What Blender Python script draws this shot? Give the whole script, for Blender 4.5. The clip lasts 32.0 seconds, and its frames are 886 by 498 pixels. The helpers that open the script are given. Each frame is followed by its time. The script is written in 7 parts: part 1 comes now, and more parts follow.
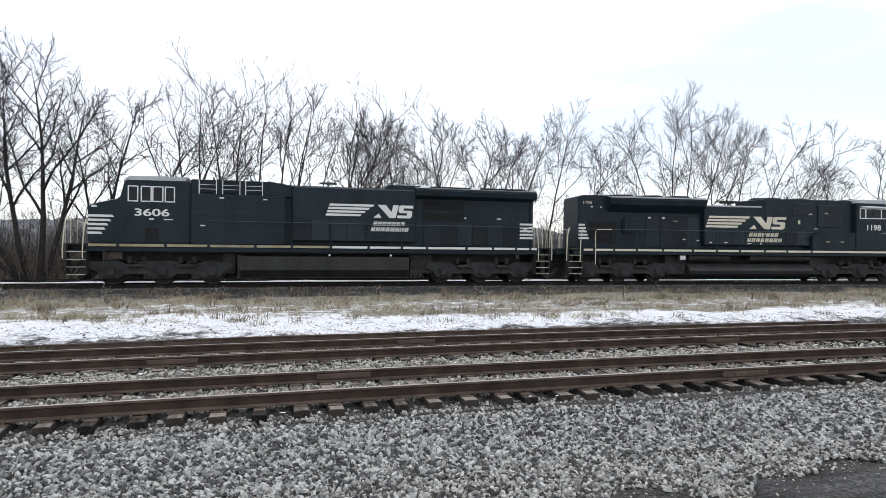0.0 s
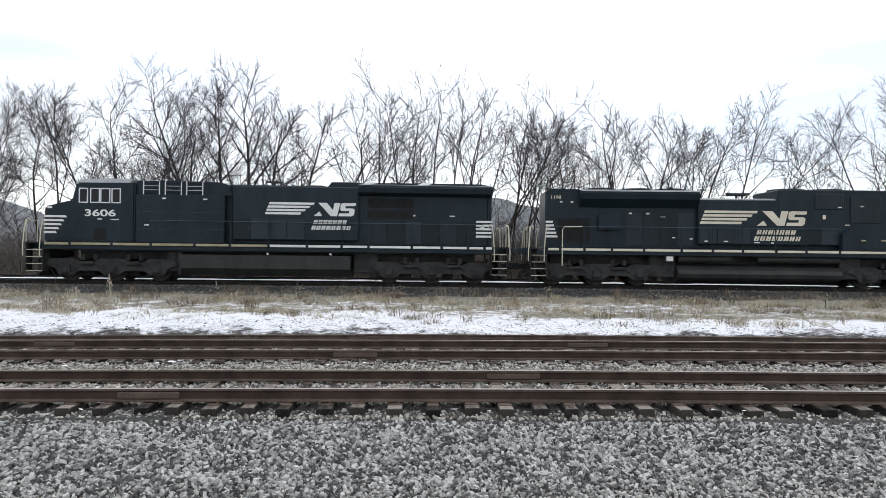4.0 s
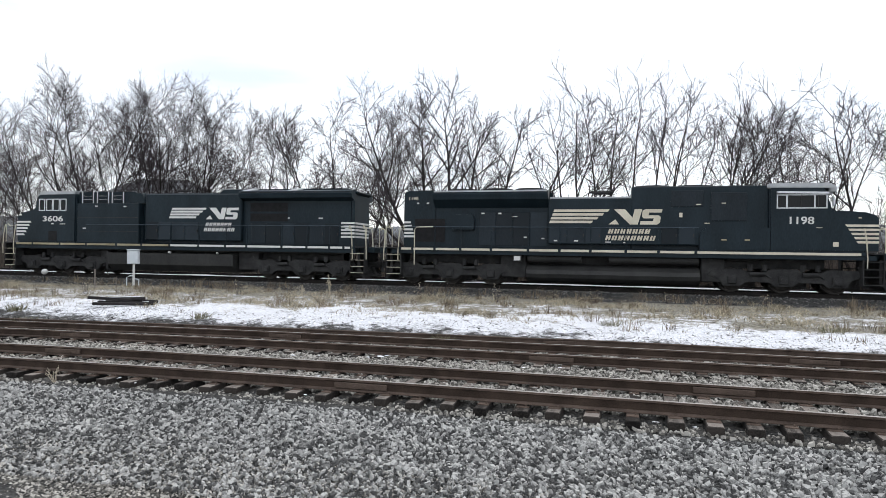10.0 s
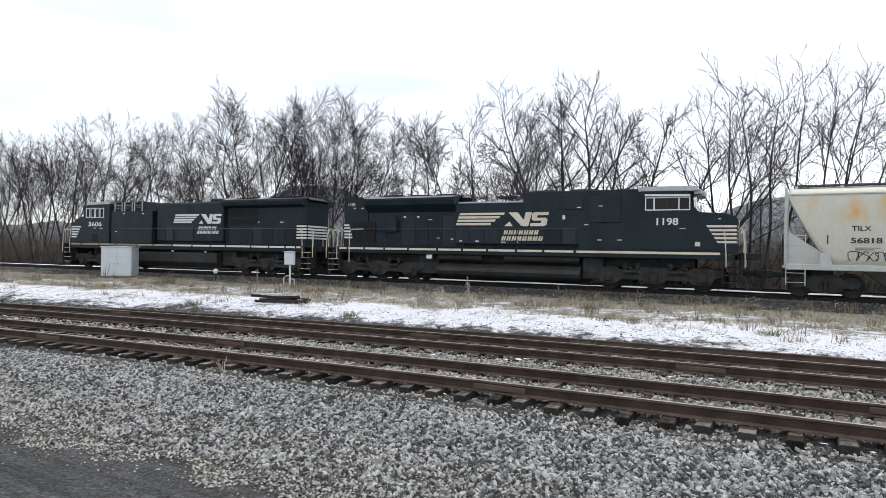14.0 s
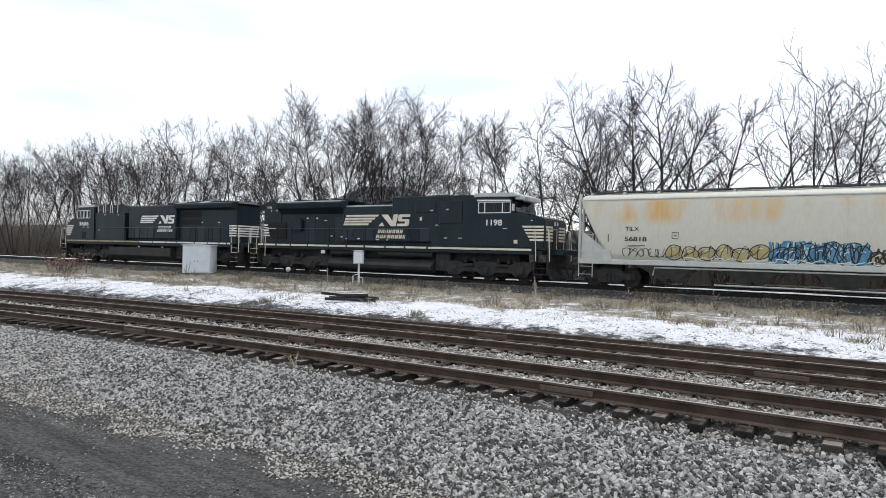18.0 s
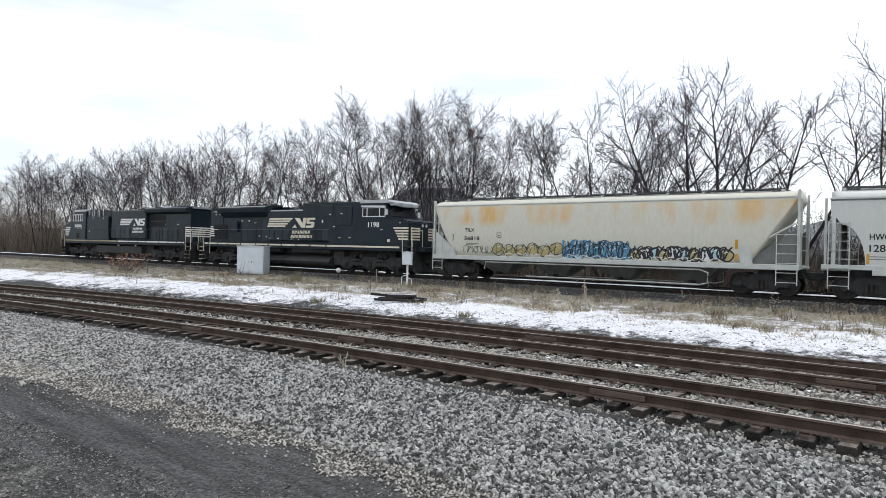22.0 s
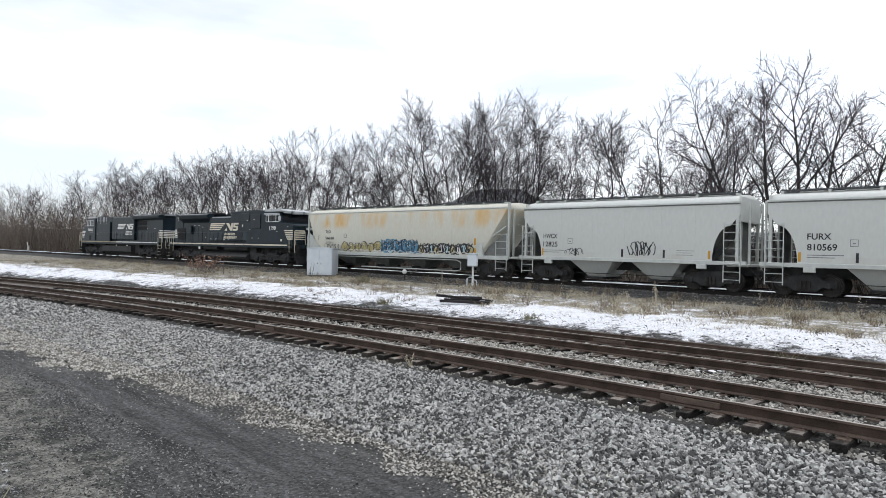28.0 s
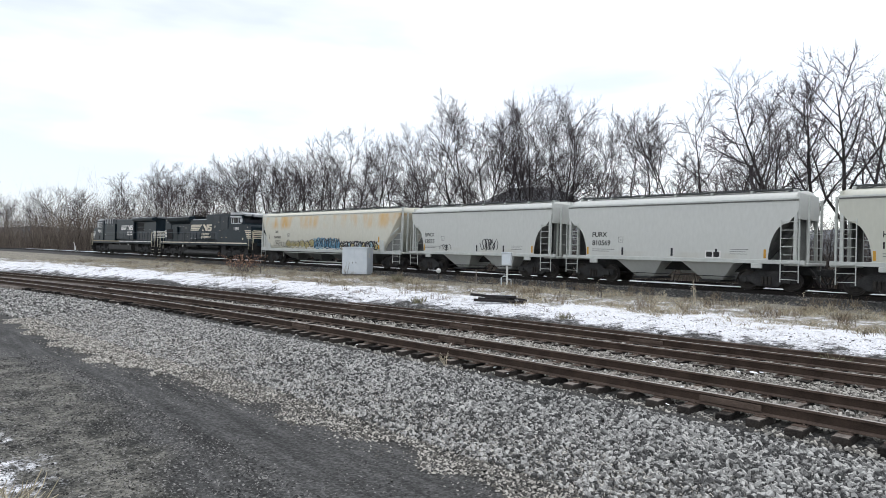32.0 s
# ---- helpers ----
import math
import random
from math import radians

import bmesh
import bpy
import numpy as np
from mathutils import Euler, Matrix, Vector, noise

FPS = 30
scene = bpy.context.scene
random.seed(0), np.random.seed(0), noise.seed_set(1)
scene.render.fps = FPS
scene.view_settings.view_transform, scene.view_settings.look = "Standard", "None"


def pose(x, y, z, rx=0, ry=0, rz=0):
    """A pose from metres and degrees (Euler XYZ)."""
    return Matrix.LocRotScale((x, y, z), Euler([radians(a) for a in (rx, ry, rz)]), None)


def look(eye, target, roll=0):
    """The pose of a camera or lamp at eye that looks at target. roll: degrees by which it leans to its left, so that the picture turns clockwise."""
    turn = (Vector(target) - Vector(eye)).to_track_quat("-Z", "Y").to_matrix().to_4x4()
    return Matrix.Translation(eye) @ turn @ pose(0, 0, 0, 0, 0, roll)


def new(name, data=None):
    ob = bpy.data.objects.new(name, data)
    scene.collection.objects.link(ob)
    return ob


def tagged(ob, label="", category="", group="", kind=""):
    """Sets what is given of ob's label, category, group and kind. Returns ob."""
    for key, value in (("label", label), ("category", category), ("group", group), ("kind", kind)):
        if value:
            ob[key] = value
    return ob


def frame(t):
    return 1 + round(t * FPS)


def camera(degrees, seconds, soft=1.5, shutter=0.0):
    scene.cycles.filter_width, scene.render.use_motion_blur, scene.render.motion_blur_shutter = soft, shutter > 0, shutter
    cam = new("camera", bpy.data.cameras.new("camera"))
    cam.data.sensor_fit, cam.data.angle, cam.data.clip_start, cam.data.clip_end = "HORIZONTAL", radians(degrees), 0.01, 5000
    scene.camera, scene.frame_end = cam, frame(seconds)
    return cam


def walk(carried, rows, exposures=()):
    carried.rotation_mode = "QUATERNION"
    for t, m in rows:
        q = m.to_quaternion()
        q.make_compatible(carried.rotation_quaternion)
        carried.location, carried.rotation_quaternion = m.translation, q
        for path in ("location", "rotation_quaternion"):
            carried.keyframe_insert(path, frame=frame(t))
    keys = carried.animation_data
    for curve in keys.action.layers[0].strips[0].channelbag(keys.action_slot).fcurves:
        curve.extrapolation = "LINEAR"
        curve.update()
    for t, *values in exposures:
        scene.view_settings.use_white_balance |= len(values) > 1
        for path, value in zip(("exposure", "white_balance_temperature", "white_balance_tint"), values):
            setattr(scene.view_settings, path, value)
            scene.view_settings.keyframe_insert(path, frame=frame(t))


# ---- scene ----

# A fixed eye that pans: seconds, yaw to the left, pitch, lean
EYE = Vector((0.0, 0.0, 2.06))
PAN = [
    (0, -15.27, 0.16, 0.02), (0.5, -12.79, 0.15, 0.01), (1, -10.97, 0.18, 0.01), (1.5, -9.14, 0.20, 0.03), (2, -7.19, 0.22, 0.06),
    (2.5, -5.81, 0.23, 0.10), (3, -3.99, 0.25, 0.12), (3.5, -2.17, 0.26, 0.17), (5.5, 6.08, 0.27, 0.29), (6, 7.58, 0.28, 0.36),
    (6.5, 9.26, 0.30, 0.37), (7, 10.79, 0.33, 0.36), (7.5, 11.61, 0.35, 0.35), (8, 12.98, 0.36, 0.34), (8.5, 14.14, 0.38, 0.37),
    (9, 15.22, 0.43, 0.41), (9.5, 15.97, 0.47, 0.44), (10, 17.33, 0.49, 0.44), (10.5, 18.62, 0.50, 0.44), (11, 19.70, 0.52, 0.47),
    (11.5, 22.29, 0.54, 0.51), (12, 24.20, 0.54, 0.54), (12.5, 25.53, 0.54, 0.56), (13, 27.18, 0.57, 0.58), (13.5, 28.85, 0.61, 0.61),
    (14, 29.70, 0.60, 0.66), (14.5, 30.48, 0.56, 0.74), (16.5, 33.30, 0.51, 0.88), (17, 33.32, 0.48, 0.97), (17.5, 34.51, 0.49, 0.99),
    (18, 35.68, 0.49, 1.02), (18.5, 36.17, 0.47, 1.06), (19, 36.62, 0.46, 1.05), (19.5, 37.26, 0.49, 1.04), (20, 37.32, 0.52, 1.05),
    (20.5, 37.75, 0.53, 1.06), (21, 38.84, 0.53, 1.09), (21.5, 39.54, 0.52, 1.12), (22, 40.00, 0.53, 1.14), (22.5, 40.42, 0.49, 1.17),
    (23, 41.01, 0.33, 1.21), (23.5, 42.09, 0.46, 1.22), (24, 42.41, 0.52, 1.24), (24.5, 42.66, 0.57, 1.21), (25, 43.32, 0.63, 1.15),
    (25.5, 43.67, 0.62, 1.13), (27.5, 45.06, 0.58, 1.11), (28, 45.86, 0.56, 1.10), (28.5, 46.53, 0.57, 1.08), (29, 47.30, 0.59, 1.02),
    (29.5, 47.77, 0.59, 0.96), (30, 47.98, 0.59, 0.92), (30.5, 48.35, 0.61, 0.87), (31, 48.74, 0.61, 0.85), (31.5, 48.83, 0.56, 0.89),
    (32, 48.91, 0.42, 0.99),
]


def sight(yaw, pitch):
    a, b = radians(yaw), radians(pitch)
    return Vector((-math.sin(a) * math.cos(b), math.cos(a) * math.cos(b), math.sin(b)))


cam = camera(69.5, 32.0, 0.8)
walk(cam, [(t, look(EYE, EYE + sight(yaw, pitch) * 10, roll)) for t, yaw, pitch, roll in PAN])

# ---- world and light: a bright overcast sky with soft grey cloud ----
world = bpy.data.worlds.new("overcast")
scene.world = world
world.use_nodes = True
wn, wl = world.node_tree.nodes, world.node_tree.links
wn.clear()
w_out = wn.new("ShaderNodeOutputWorld")
w_sky = wn.new("ShaderNodeTexSky")
w_sky.sky_type = "NISHITA"
w_sky.sun_disc = False
w_sky.sun_elevation, w_sky.sun_rotation = radians(59), radians(13)
w_bg = wn.new("ShaderNodeBackground")
w_bg.inputs["Strength"].default_value = 0.05
w_cloud = wn.new("ShaderNodeBackground")
w_cloud.inputs["Strength"].default_value = 1.24
w_co = wn.new("ShaderNodeTexCoord")
w_map = wn.new("ShaderNodeMapping")
w_map.inputs["Scale"].default_value = (1.0, 1.0, 4.5)
w_map.inputs["Location"].default_value = (0.35, 0.2, 0.1)
w_noise = wn.new("ShaderNodeTexNoise")
w_noise.inputs["Scale"].default_value = 1.7
w_noise.inputs["Detail"].default_value = 5
w_noise.inputs["Roughness"].default_value = 0.5
w_ramp = wn.new("ShaderNodeValToRGB")
w_ramp.color_ramp.elements[0].position = 0.27
w_ramp.color_ramp.elements[0].color = (0.60, 0.63, 0.68, 1)
w_ramp.color_ramp.elements[1].position = 0.45
w_ramp.color_ramp.elements[1].color = (0.87, 0.88, 0.90, 1)
w_add = wn.new("ShaderNodeAddShader")
wl.new(w_co.outputs["Generated"], w_map.inputs["Vector"])
wl.new(w_map.outputs["Vector"], w_noise.inputs["Vector"])
w_sep = wn.new("ShaderNodeSeparateXYZ")
w_side = wn.new("ShaderNodeMath")
w_side.operation = "ABSOLUTE"
w_thick = wn.new("ShaderNodeMath")
w_thick.operation = "MULTIPLY_ADD"
w_thick.inputs[1].default_value = -0.16
wl.new(w_co.outputs["Generated"], w_sep.inputs["Vector"])
wl.new(w_sep.outputs["X"], w_side.inputs[0])
wl.new(w_side.outputs[0], w_thick.inputs[0])
wl.new(w_noise.outputs["Fac"], w_thick.inputs[2])
wl.new(w_thick.outputs[0], w_ramp.inputs["Fac"])
wl.new(w_ramp.outputs["Color"], w_cloud.inputs["Color"])
wl.new(w_sky.outputs["Color"], w_bg.inputs["Color"])
wl.new(w_bg.outputs["Background"], w_add.inputs[0])
wl.new(w_cloud.outputs["Background"], w_add.inputs[1])
wl.new(w_add.outputs["Shader"], w_out.inputs["Surface"])
sun_data = bpy.data.lights.new("sun", "SUN")
sun_data.energy, sun_data.angle, sun_data.color = 1.2, radians(12), (1.0, 0.97, 0.92)
sun = new("sun", sun_data)
sun.matrix_world = look((0, 0, 60), Vector((0, 0, 60)) + Vector((-0.12, -0.5, -0.86)))
scene.view_settings.exposure = 0.0


# ---- materials ----
def shader(name):
    m = bpy.data.materials.new(name)
    m.use_nodes = True
    nt = m.node_tree
    return m, nt.nodes, nt.links, nt.nodes["Principled BSDF"]


def mottled(name, low, high, scale=6.0, rough=0.7, metal=0.0, bump=0.15, fine=60.0, pick=0.0, island=0.0, gloss=0.22, stretch=(1, 1, 1), grime=None, grime_at=0.6):
    """A surface whose colour wanders between two tones at a broad and a fine scale, with relief. pick: spread from piece to piece."""
    m, n, l, p = shader(name)
    co = n.new("ShaderNodeTexCoord")
    mp = n.new("ShaderNodeMapping")
    mp.inputs["Scale"].default_value = stretch
    l.new(co.outputs["Object"], mp.inputs["Vector"])
    broad, small = n.new("ShaderNodeTexNoise"), n.new("ShaderNodeTexNoise")
    broad.inputs["Scale"].default_value, broad.inputs["Detail"].default_value = scale, 4
    small.inputs["Scale"].default_value, small.inputs["Detail"].default_value = fine, 3
    for t in (broad, small):
        l.new(mp.outputs["Vector"], t.inputs["Vector"])
    mean = n.new("ShaderNodeMath")
    mean.operation = "MULTIPLY_ADD"
    mean.inputs[1].default_value, mean.inputs[2].default_value = 0.45, 0.0
    l.new(small.outputs["Fac"], mean.inputs[0])
    add = n.new("ShaderNodeMath")
    add.operation = "MULTIPLY_ADD"
    add.inputs[1].default_value = 0.55
    l.new(broad.outputs["Fac"], add.inputs[0])
    l.new(mean.outputs[0], add.inputs[2])
    fac = add.outputs[0]
    if pick or island:
        src = n.new("ShaderNodeObjectInfo").outputs["Random"] if pick else n.new("ShaderNodeNewGeometry").outputs["Random Per Island"]
        mix = n.new("ShaderNodeMath")
        mix.operation = "MULTIPLY_ADD"
        mix.inputs[1].default_value = pick or island
        l.new(src, mix.inputs[0])
        shift = n.new("ShaderNodeMath")
        shift.operation = "SUBTRACT"
        shift.inputs[1].default_value = (pick or island) / 2
        l.new(fac, shift.inputs[0])
        l.new(shift.outputs[0], mix.inputs[2])
        fac = mix.outputs[0]
    ramp = n.new("ShaderNodeValToRGB")
    ramp.color_ramp.elements[0].position, ramp.color_ramp.elements[1].position = 0.32, 0.68
    ramp.color_ramp.elements[0].color, ramp.color_ramp.elements[1].color = (*low, 1), (*high, 1)
    l.new(fac, ramp.inputs["Fac"])
    colour = ramp.outputs["Color"]
    if grime:
        g = n.new("ShaderNodeTexNoise")
        g.inputs["Scale"].default_value, g.inputs["Detail"].default_value, g.inputs["Roughness"].default_value = scale * 0.6, 6, 0.65
        l.new(mp.outputs["Vector"], g.inputs["Vector"])
        gr = n.new("ShaderNodeValToRGB")
        gr.color_ramp.elements[0].position, gr.color_ramp.elements[1].position = grime_at - 0.1, grime_at + 0.1
        l.new(g.outputs["Fac"], gr.inputs["Fac"])
        gm = n.new("ShaderNodeMixRGB")
        gm.inputs["Color2"].default_value = (*grime, 1)
        l.new(gr.outputs["Color"], gm.inputs["Fac"])
        l.new(colour, gm.inputs["Color1"])
        colour = gm.outputs["Color"]
    l.new(colour, p.inputs["Base Color"])
    p.inputs["Roughness"].default_value, p.inputs["Metallic"].default_value = rough, metal
    p.inputs["Specular IOR Level"].default_value = gloss
    if bump:
        b = n.new("ShaderNodeBump")
        b.inputs["Strength"].default_value, b.inputs["Distance"].default_value = bump, 0.02
        l.new(small.outputs["Fac"], b.inputs["Height"])
        l.new(b.outputs["Normal"], p.inputs["Normal"])
    return m


BLACK = mottled("black_paint", (0.0085, 0.0145, 0.0188), (0.0185, 0.031, 0.0405), 1.2, 0.36, bump=0.03, fine=25, grime=(0.02, 0.024, 0.027), grime_at=0.74, gloss=0.16, stretch=(1, 1, 0.35))
UNDER = mottled("running_gear_grime", (0.012, 0.0125, 0.0135), (0.056, 0.0555, 0.055), 3, 0.8, bump=0.2, fine=40, gloss=0.3)
TANK = mottled("dusty_tank_steel", (0.022, 0.0225, 0.023), (0.056, 0.056, 0.054), 1.5, 0.6, bump=0.05, fine=30, stretch=(1, 1, 0.3))
WHITE = mottled("white_lettering", (0.62, 0.62, 0.6), (0.78, 0.78, 0.76), 3, 0.5, bump=0)
CREAM = mottled("aged_cream_lettering", (0.55, 0.5, 0.4), (0.75, 0.7, 0.58), 2, 0.5, bump=0)
YELLOW = mottled("faded_yellow_stripe", (0.22, 0.18, 0.10), (0.46, 0.41, 0.29), 2, 0.6, bump=0, stretch=(0.6, 1, 1))
RAILING = mottled("handrail_paint", (0.5, 0.46, 0.34), (0.7, 0.67, 0.55), 5, 0.5, bump=0)
# Pale grey: sky and sun glare on the engines' tops, put into colour.
ROOF_GREY = mottled("sky_pale_roof_grey", (0.3, 0.31, 0.33), (0.5, 0.52, 0.54), 2, 0.35, bump=0.03, gloss=0.6)
GLASS = mottled("cab_glass", (0.006, 0.007, 0.009), (0.012, 0.013, 0.015), 2, 0.08, bump=0, gloss=0.2)
ALU = mottled("aluminium_frame", (0.55, 0.57, 0.6), (0.72, 0.74, 0.76), 4, 0.35, metal=0.4, bump=0)
SNOW = mottled("settled_snow", (0.75, 0.77, 0.82), (0.88, 0.89, 0.92), 5, 0.8, bump=0.3, fine=30)
STEEL_BRIGHT = mottled("worn_rail_head", (0.3, 0.27, 0.24), (0.5, 0.47, 0.44), 2, 0.35, metal=0.6, bump=0.02)
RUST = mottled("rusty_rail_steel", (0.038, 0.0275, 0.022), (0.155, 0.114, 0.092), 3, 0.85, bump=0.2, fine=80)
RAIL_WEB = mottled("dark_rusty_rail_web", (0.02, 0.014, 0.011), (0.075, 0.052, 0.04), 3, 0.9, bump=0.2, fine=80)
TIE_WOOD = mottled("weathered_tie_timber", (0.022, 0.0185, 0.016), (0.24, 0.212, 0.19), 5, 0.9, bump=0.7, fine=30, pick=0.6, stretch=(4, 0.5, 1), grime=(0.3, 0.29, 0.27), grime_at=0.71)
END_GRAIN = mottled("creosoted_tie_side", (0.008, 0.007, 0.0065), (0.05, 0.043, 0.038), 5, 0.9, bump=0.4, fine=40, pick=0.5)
CABINET = mottled("galvanised_cabinet_paint", (0.55, 0.6, 0.64), (0.68, 0.72, 0.75), 2, 0.5, bump=0.02)
BALLAST = mottled("grey_ballast_bed", (0.07, 0.068, 0.065), (0.25, 0.245, 0.24), 1.5, 0.95, bump=1.0, fine=22)
STONE = mottled("crushed_limestone", (0.07, 0.07, 0.069), (0.45, 0.447, 0.43), 2, 0.9, bump=0.3, fine=50, island=0.75)
BARK = mottled("dark_grey_bark", (0.016, 0.013, 0.013), (0.05, 0.044, 0.043), 3, 0.95, bump=0.4, fine=20, stretch=(1, 1, 0.3))
TWIG = mottled("bare_twigs", (0.032, 0.027, 0.031), (0.095, 0.081, 0.088), 1, 0.95, bump=0)
STONE_BROWN = mottled("dusted_stone", (0.13, 0.123, 0.11), (0.48, 0.46, 0.42), 2, 0.92, bump=0.3, fine=50, island=0.7)
STONE_DARK = mottled("dark_wet_rubble", (0.03, 0.03, 0.03), (0.24, 0.235, 0.225), 2, 0.85, bump=0.3, fine=50, island=0.9)
RAIL_POLISHED = mottled("polished_rail_head", (0.55, 0.55, 0.55), (0.7, 0.7, 0.7), 2, 0.22, metal=1.0, bump=0.01)
MAIN_RAIL = mottled("dark_oily_rail_side", (0.006, 0.0055, 0.0055), (0.022, 0.018, 0.016), 3, 0.7, bump=0.1, fine=60)


# ---- the lie of the land ----
def near_line(x):
    """The near rail of the two empty tracks, which bend gently."""
    e = min(max(x, -115.0), 115.0)
    return 9.62 - 0.00208 * e * e - 0.00416 * e * (x - e)


def bend(x):
    e = min(max(x, -115.0), 115.0)
    return -0.00416 * e


def train_line(x):
    """The middle of the train's track."""
    e = min(max(x, -112.0), 45.0)
    u = e / 50
    y = 30.478 + 1.461 * u - 3.543 * u ** 2 - 1.939 * u ** 3 - 0.386 * u ** 4
    return y + (1.461 - 7.086 * u - 5.817 * u ** 2 - 1.544 * u ** 3) / 50 * (x - e)


def train_level(x):
    return 0.59 - 0.008 * min(max(x, -140.0), 60.0)


def smooth(a, b, v):
    k = min(max((v - a) / (b - a), 0.0), 1.0)
    return k * k * (3 - 2 * k)


def stone_depth(x, n):
    """How far the solid ground lies under the tops of the loose stone on the near shoulder."""
    return 0.055 * smooth(-0.5, -0.75, n) * smooth(-3.9, -3.0, n)


def ground_level(x, y):
    n = y - near_line(x)
    far = train_line(x) - y
    wob = noise.noise(Vector((x * 0.35, y * 0.35, 0))) * 0.09 + noise.noise(Vector((x * 1.3, y * 1.3, 3))) * 0.03
    if n < -0.62:
        z = -0.34 - 0.10 * smooth(-0.62, -4.5, n) + wob * smooth(-1.2, -3.5, n) * 0.8 - stone_depth(x, n)
    elif n < 6.1:
        z = -0.31
    else:
        top = train_level(x) - 0.38
        z = -0.31 + (top - 0.16 + 0.31) * smooth(6.1, 10.8, n) + wob * smooth(6.5, 8, n)
        z += 0.16 * smooth(9, 2.6, far) if far > 0 else 0.16
        if abs(far) < 2.6:
            z = z * smooth(1.7, 2.6, abs(far)) + (train_level(x) - 0.18) * (1 - smooth(1.7, 2.6, abs(far)))
    if far < -1.0:
        z = train_level(x) - 0.18 + (0.15 + wob * 0.5) * smooth(-1.3, -1.9, far) * (1 - smooth(-2.8, -3.2, far))
        z += (wob * 2 - 0.3) * smooth(-5.6, -10, far)
    return z


# ---- helpers for meshes ----
def part(name, bm, material, parent, label=""):
    """Links a bmesh, a mesh or (verts, faces) as one mesh object under a thing or a part."""
    if isinstance(bm, bpy.types.Mesh):
        me = bm
    elif isinstance(bm, tuple):
        me = bpy.data.meshes.new(name)
        me.from_pydata(bm[0], [], bm[1])
    else:
        me = bpy.data.meshes.new(name)
        bm.to_mesh(me)
        bm.free()
    if material and not me.materials:
        me.materials.append(material)
    ob = new(name, me)
    ob.parent = parent
    if label:
        tagged(ob, label)
    return ob


def thing(name, label, category, group="", kind="", at=(0, 0, 0), turn=0.0):
    ob = new(name)
    ob.empty_display_size = 0.2
    ob.matrix_world = pose(*at, 0, 0, turn)
    return tagged(ob, label, category, group, kind)


def box(bm, x0, x1, y0, y1, z0, z1, bevel=0.0):
    v = [bm.verts.new((x, y, z)) for x in (x0, x1) for y in (y0, y1) for z in (z0, z1)]
    fs = [bm.faces.new([v[i] for i in q]) for q in ((0, 1, 3, 2), (4, 6, 7, 5), (0, 4, 5, 1), (2, 3, 7, 6), (0, 2, 6, 4), (1, 5, 7, 3))]
    if bevel:
        es = {e for f in fs for e in f.edges}
        bmesh.ops.bevel(bm, geom=list(es), offset=bevel, segments=1, affect="EDGES", clamp_overlap=True)
    return bm


def boxes(*rows, bevel=0.0):
    bm = bmesh.new()
    for r in rows:
        box(bm, *r, bevel=bevel)
    return bm


def tube(bm, points, r, sides=6, r_end=None):
    """A round bar through points."""
    pts = [Vector(p) for p in points]
    rings = []
    for i, p in enumerate(pts):
        d = (pts[min(i + 1, len(pts) - 1)] - pts[max(i - 1, 0)]).normalized()
        u = d.cross(Vector((0, 0, 1)) if abs(d.z) < 0.9 else Vector((1, 0, 0))).normalized()
        w = d.cross(u)
        rr = r if r_end is None else r + (r_end - r) * i / (len(pts) - 1)
        rings.append([bm.verts.new(p + (u * math.cos(a) + w * math.sin(a)) * rr) for a in [2 * math.pi * k / sides for k in range(sides)]])
    for a, b in zip(rings, rings[1:]):
        for k in range(sides):
            bm.faces.new((a[k], a[(k + 1) % sides], b[(k + 1) % sides], b[k]))
    bm.faces.new(rings[0][::-1])
    bm.faces.new(rings[-1])
    return bm


def tubes(*lines, r=0.02, sides=6):
    bm = bmesh.new()
    for line in lines:
        tube(bm, line, r, sides)
    return bm


def slab(bm, outline, y0, y1, bevel=0.0):
    """A solid with the given (x, z) outline between two depths."""
    a = [bm.verts.new((x, y0, z)) for x, z in outline]
    b = [bm.verts.new((x, y1, z)) for x, z in outline]
    fs = [bm.faces.new(a), bm.faces.new(b[::-1])]
    for i in range(len(a)):
        j = (i + 1) % len(a)
        fs.append(bm.faces.new((a[j], a[i], b[i], b[j])))
    bmesh.ops.recalc_face_normals(bm, faces=fs)
    if bevel:
        es = {e for f in fs for e in f.edges}
        bmesh.ops.bevel(bm, geom=list(es), offset=bevel, segments=2, affect="EDGES", clamp_overlap=True)
    return bm


def slabs(*rows, bevel=0.0):
    bm = bmesh.new()
    for r in rows:
        slab(bm, *r, bevel=bevel)
    return bm


def loft(sections, closed=True, caps=True):
    """A skin through rings of points; each ring has the same count."""
    bm = bmesh.new()
    rings = [[bm.verts.new(p) for p in s] for s in sections]
    k = len(rings[0])
    for a, b in zip(rings, rings[1:]):
        for i in range(k if closed else k - 1):
            j = (i + 1) % k
            bm.faces.new((a[i], a[j], b[j], b[i]))
    if caps:
        bm.faces.new(rings[0][::-1])
        bm.faces.new(rings[-1])
    bmesh.ops.recalc_face_normals(bm, faces=bm.faces)
    return bm


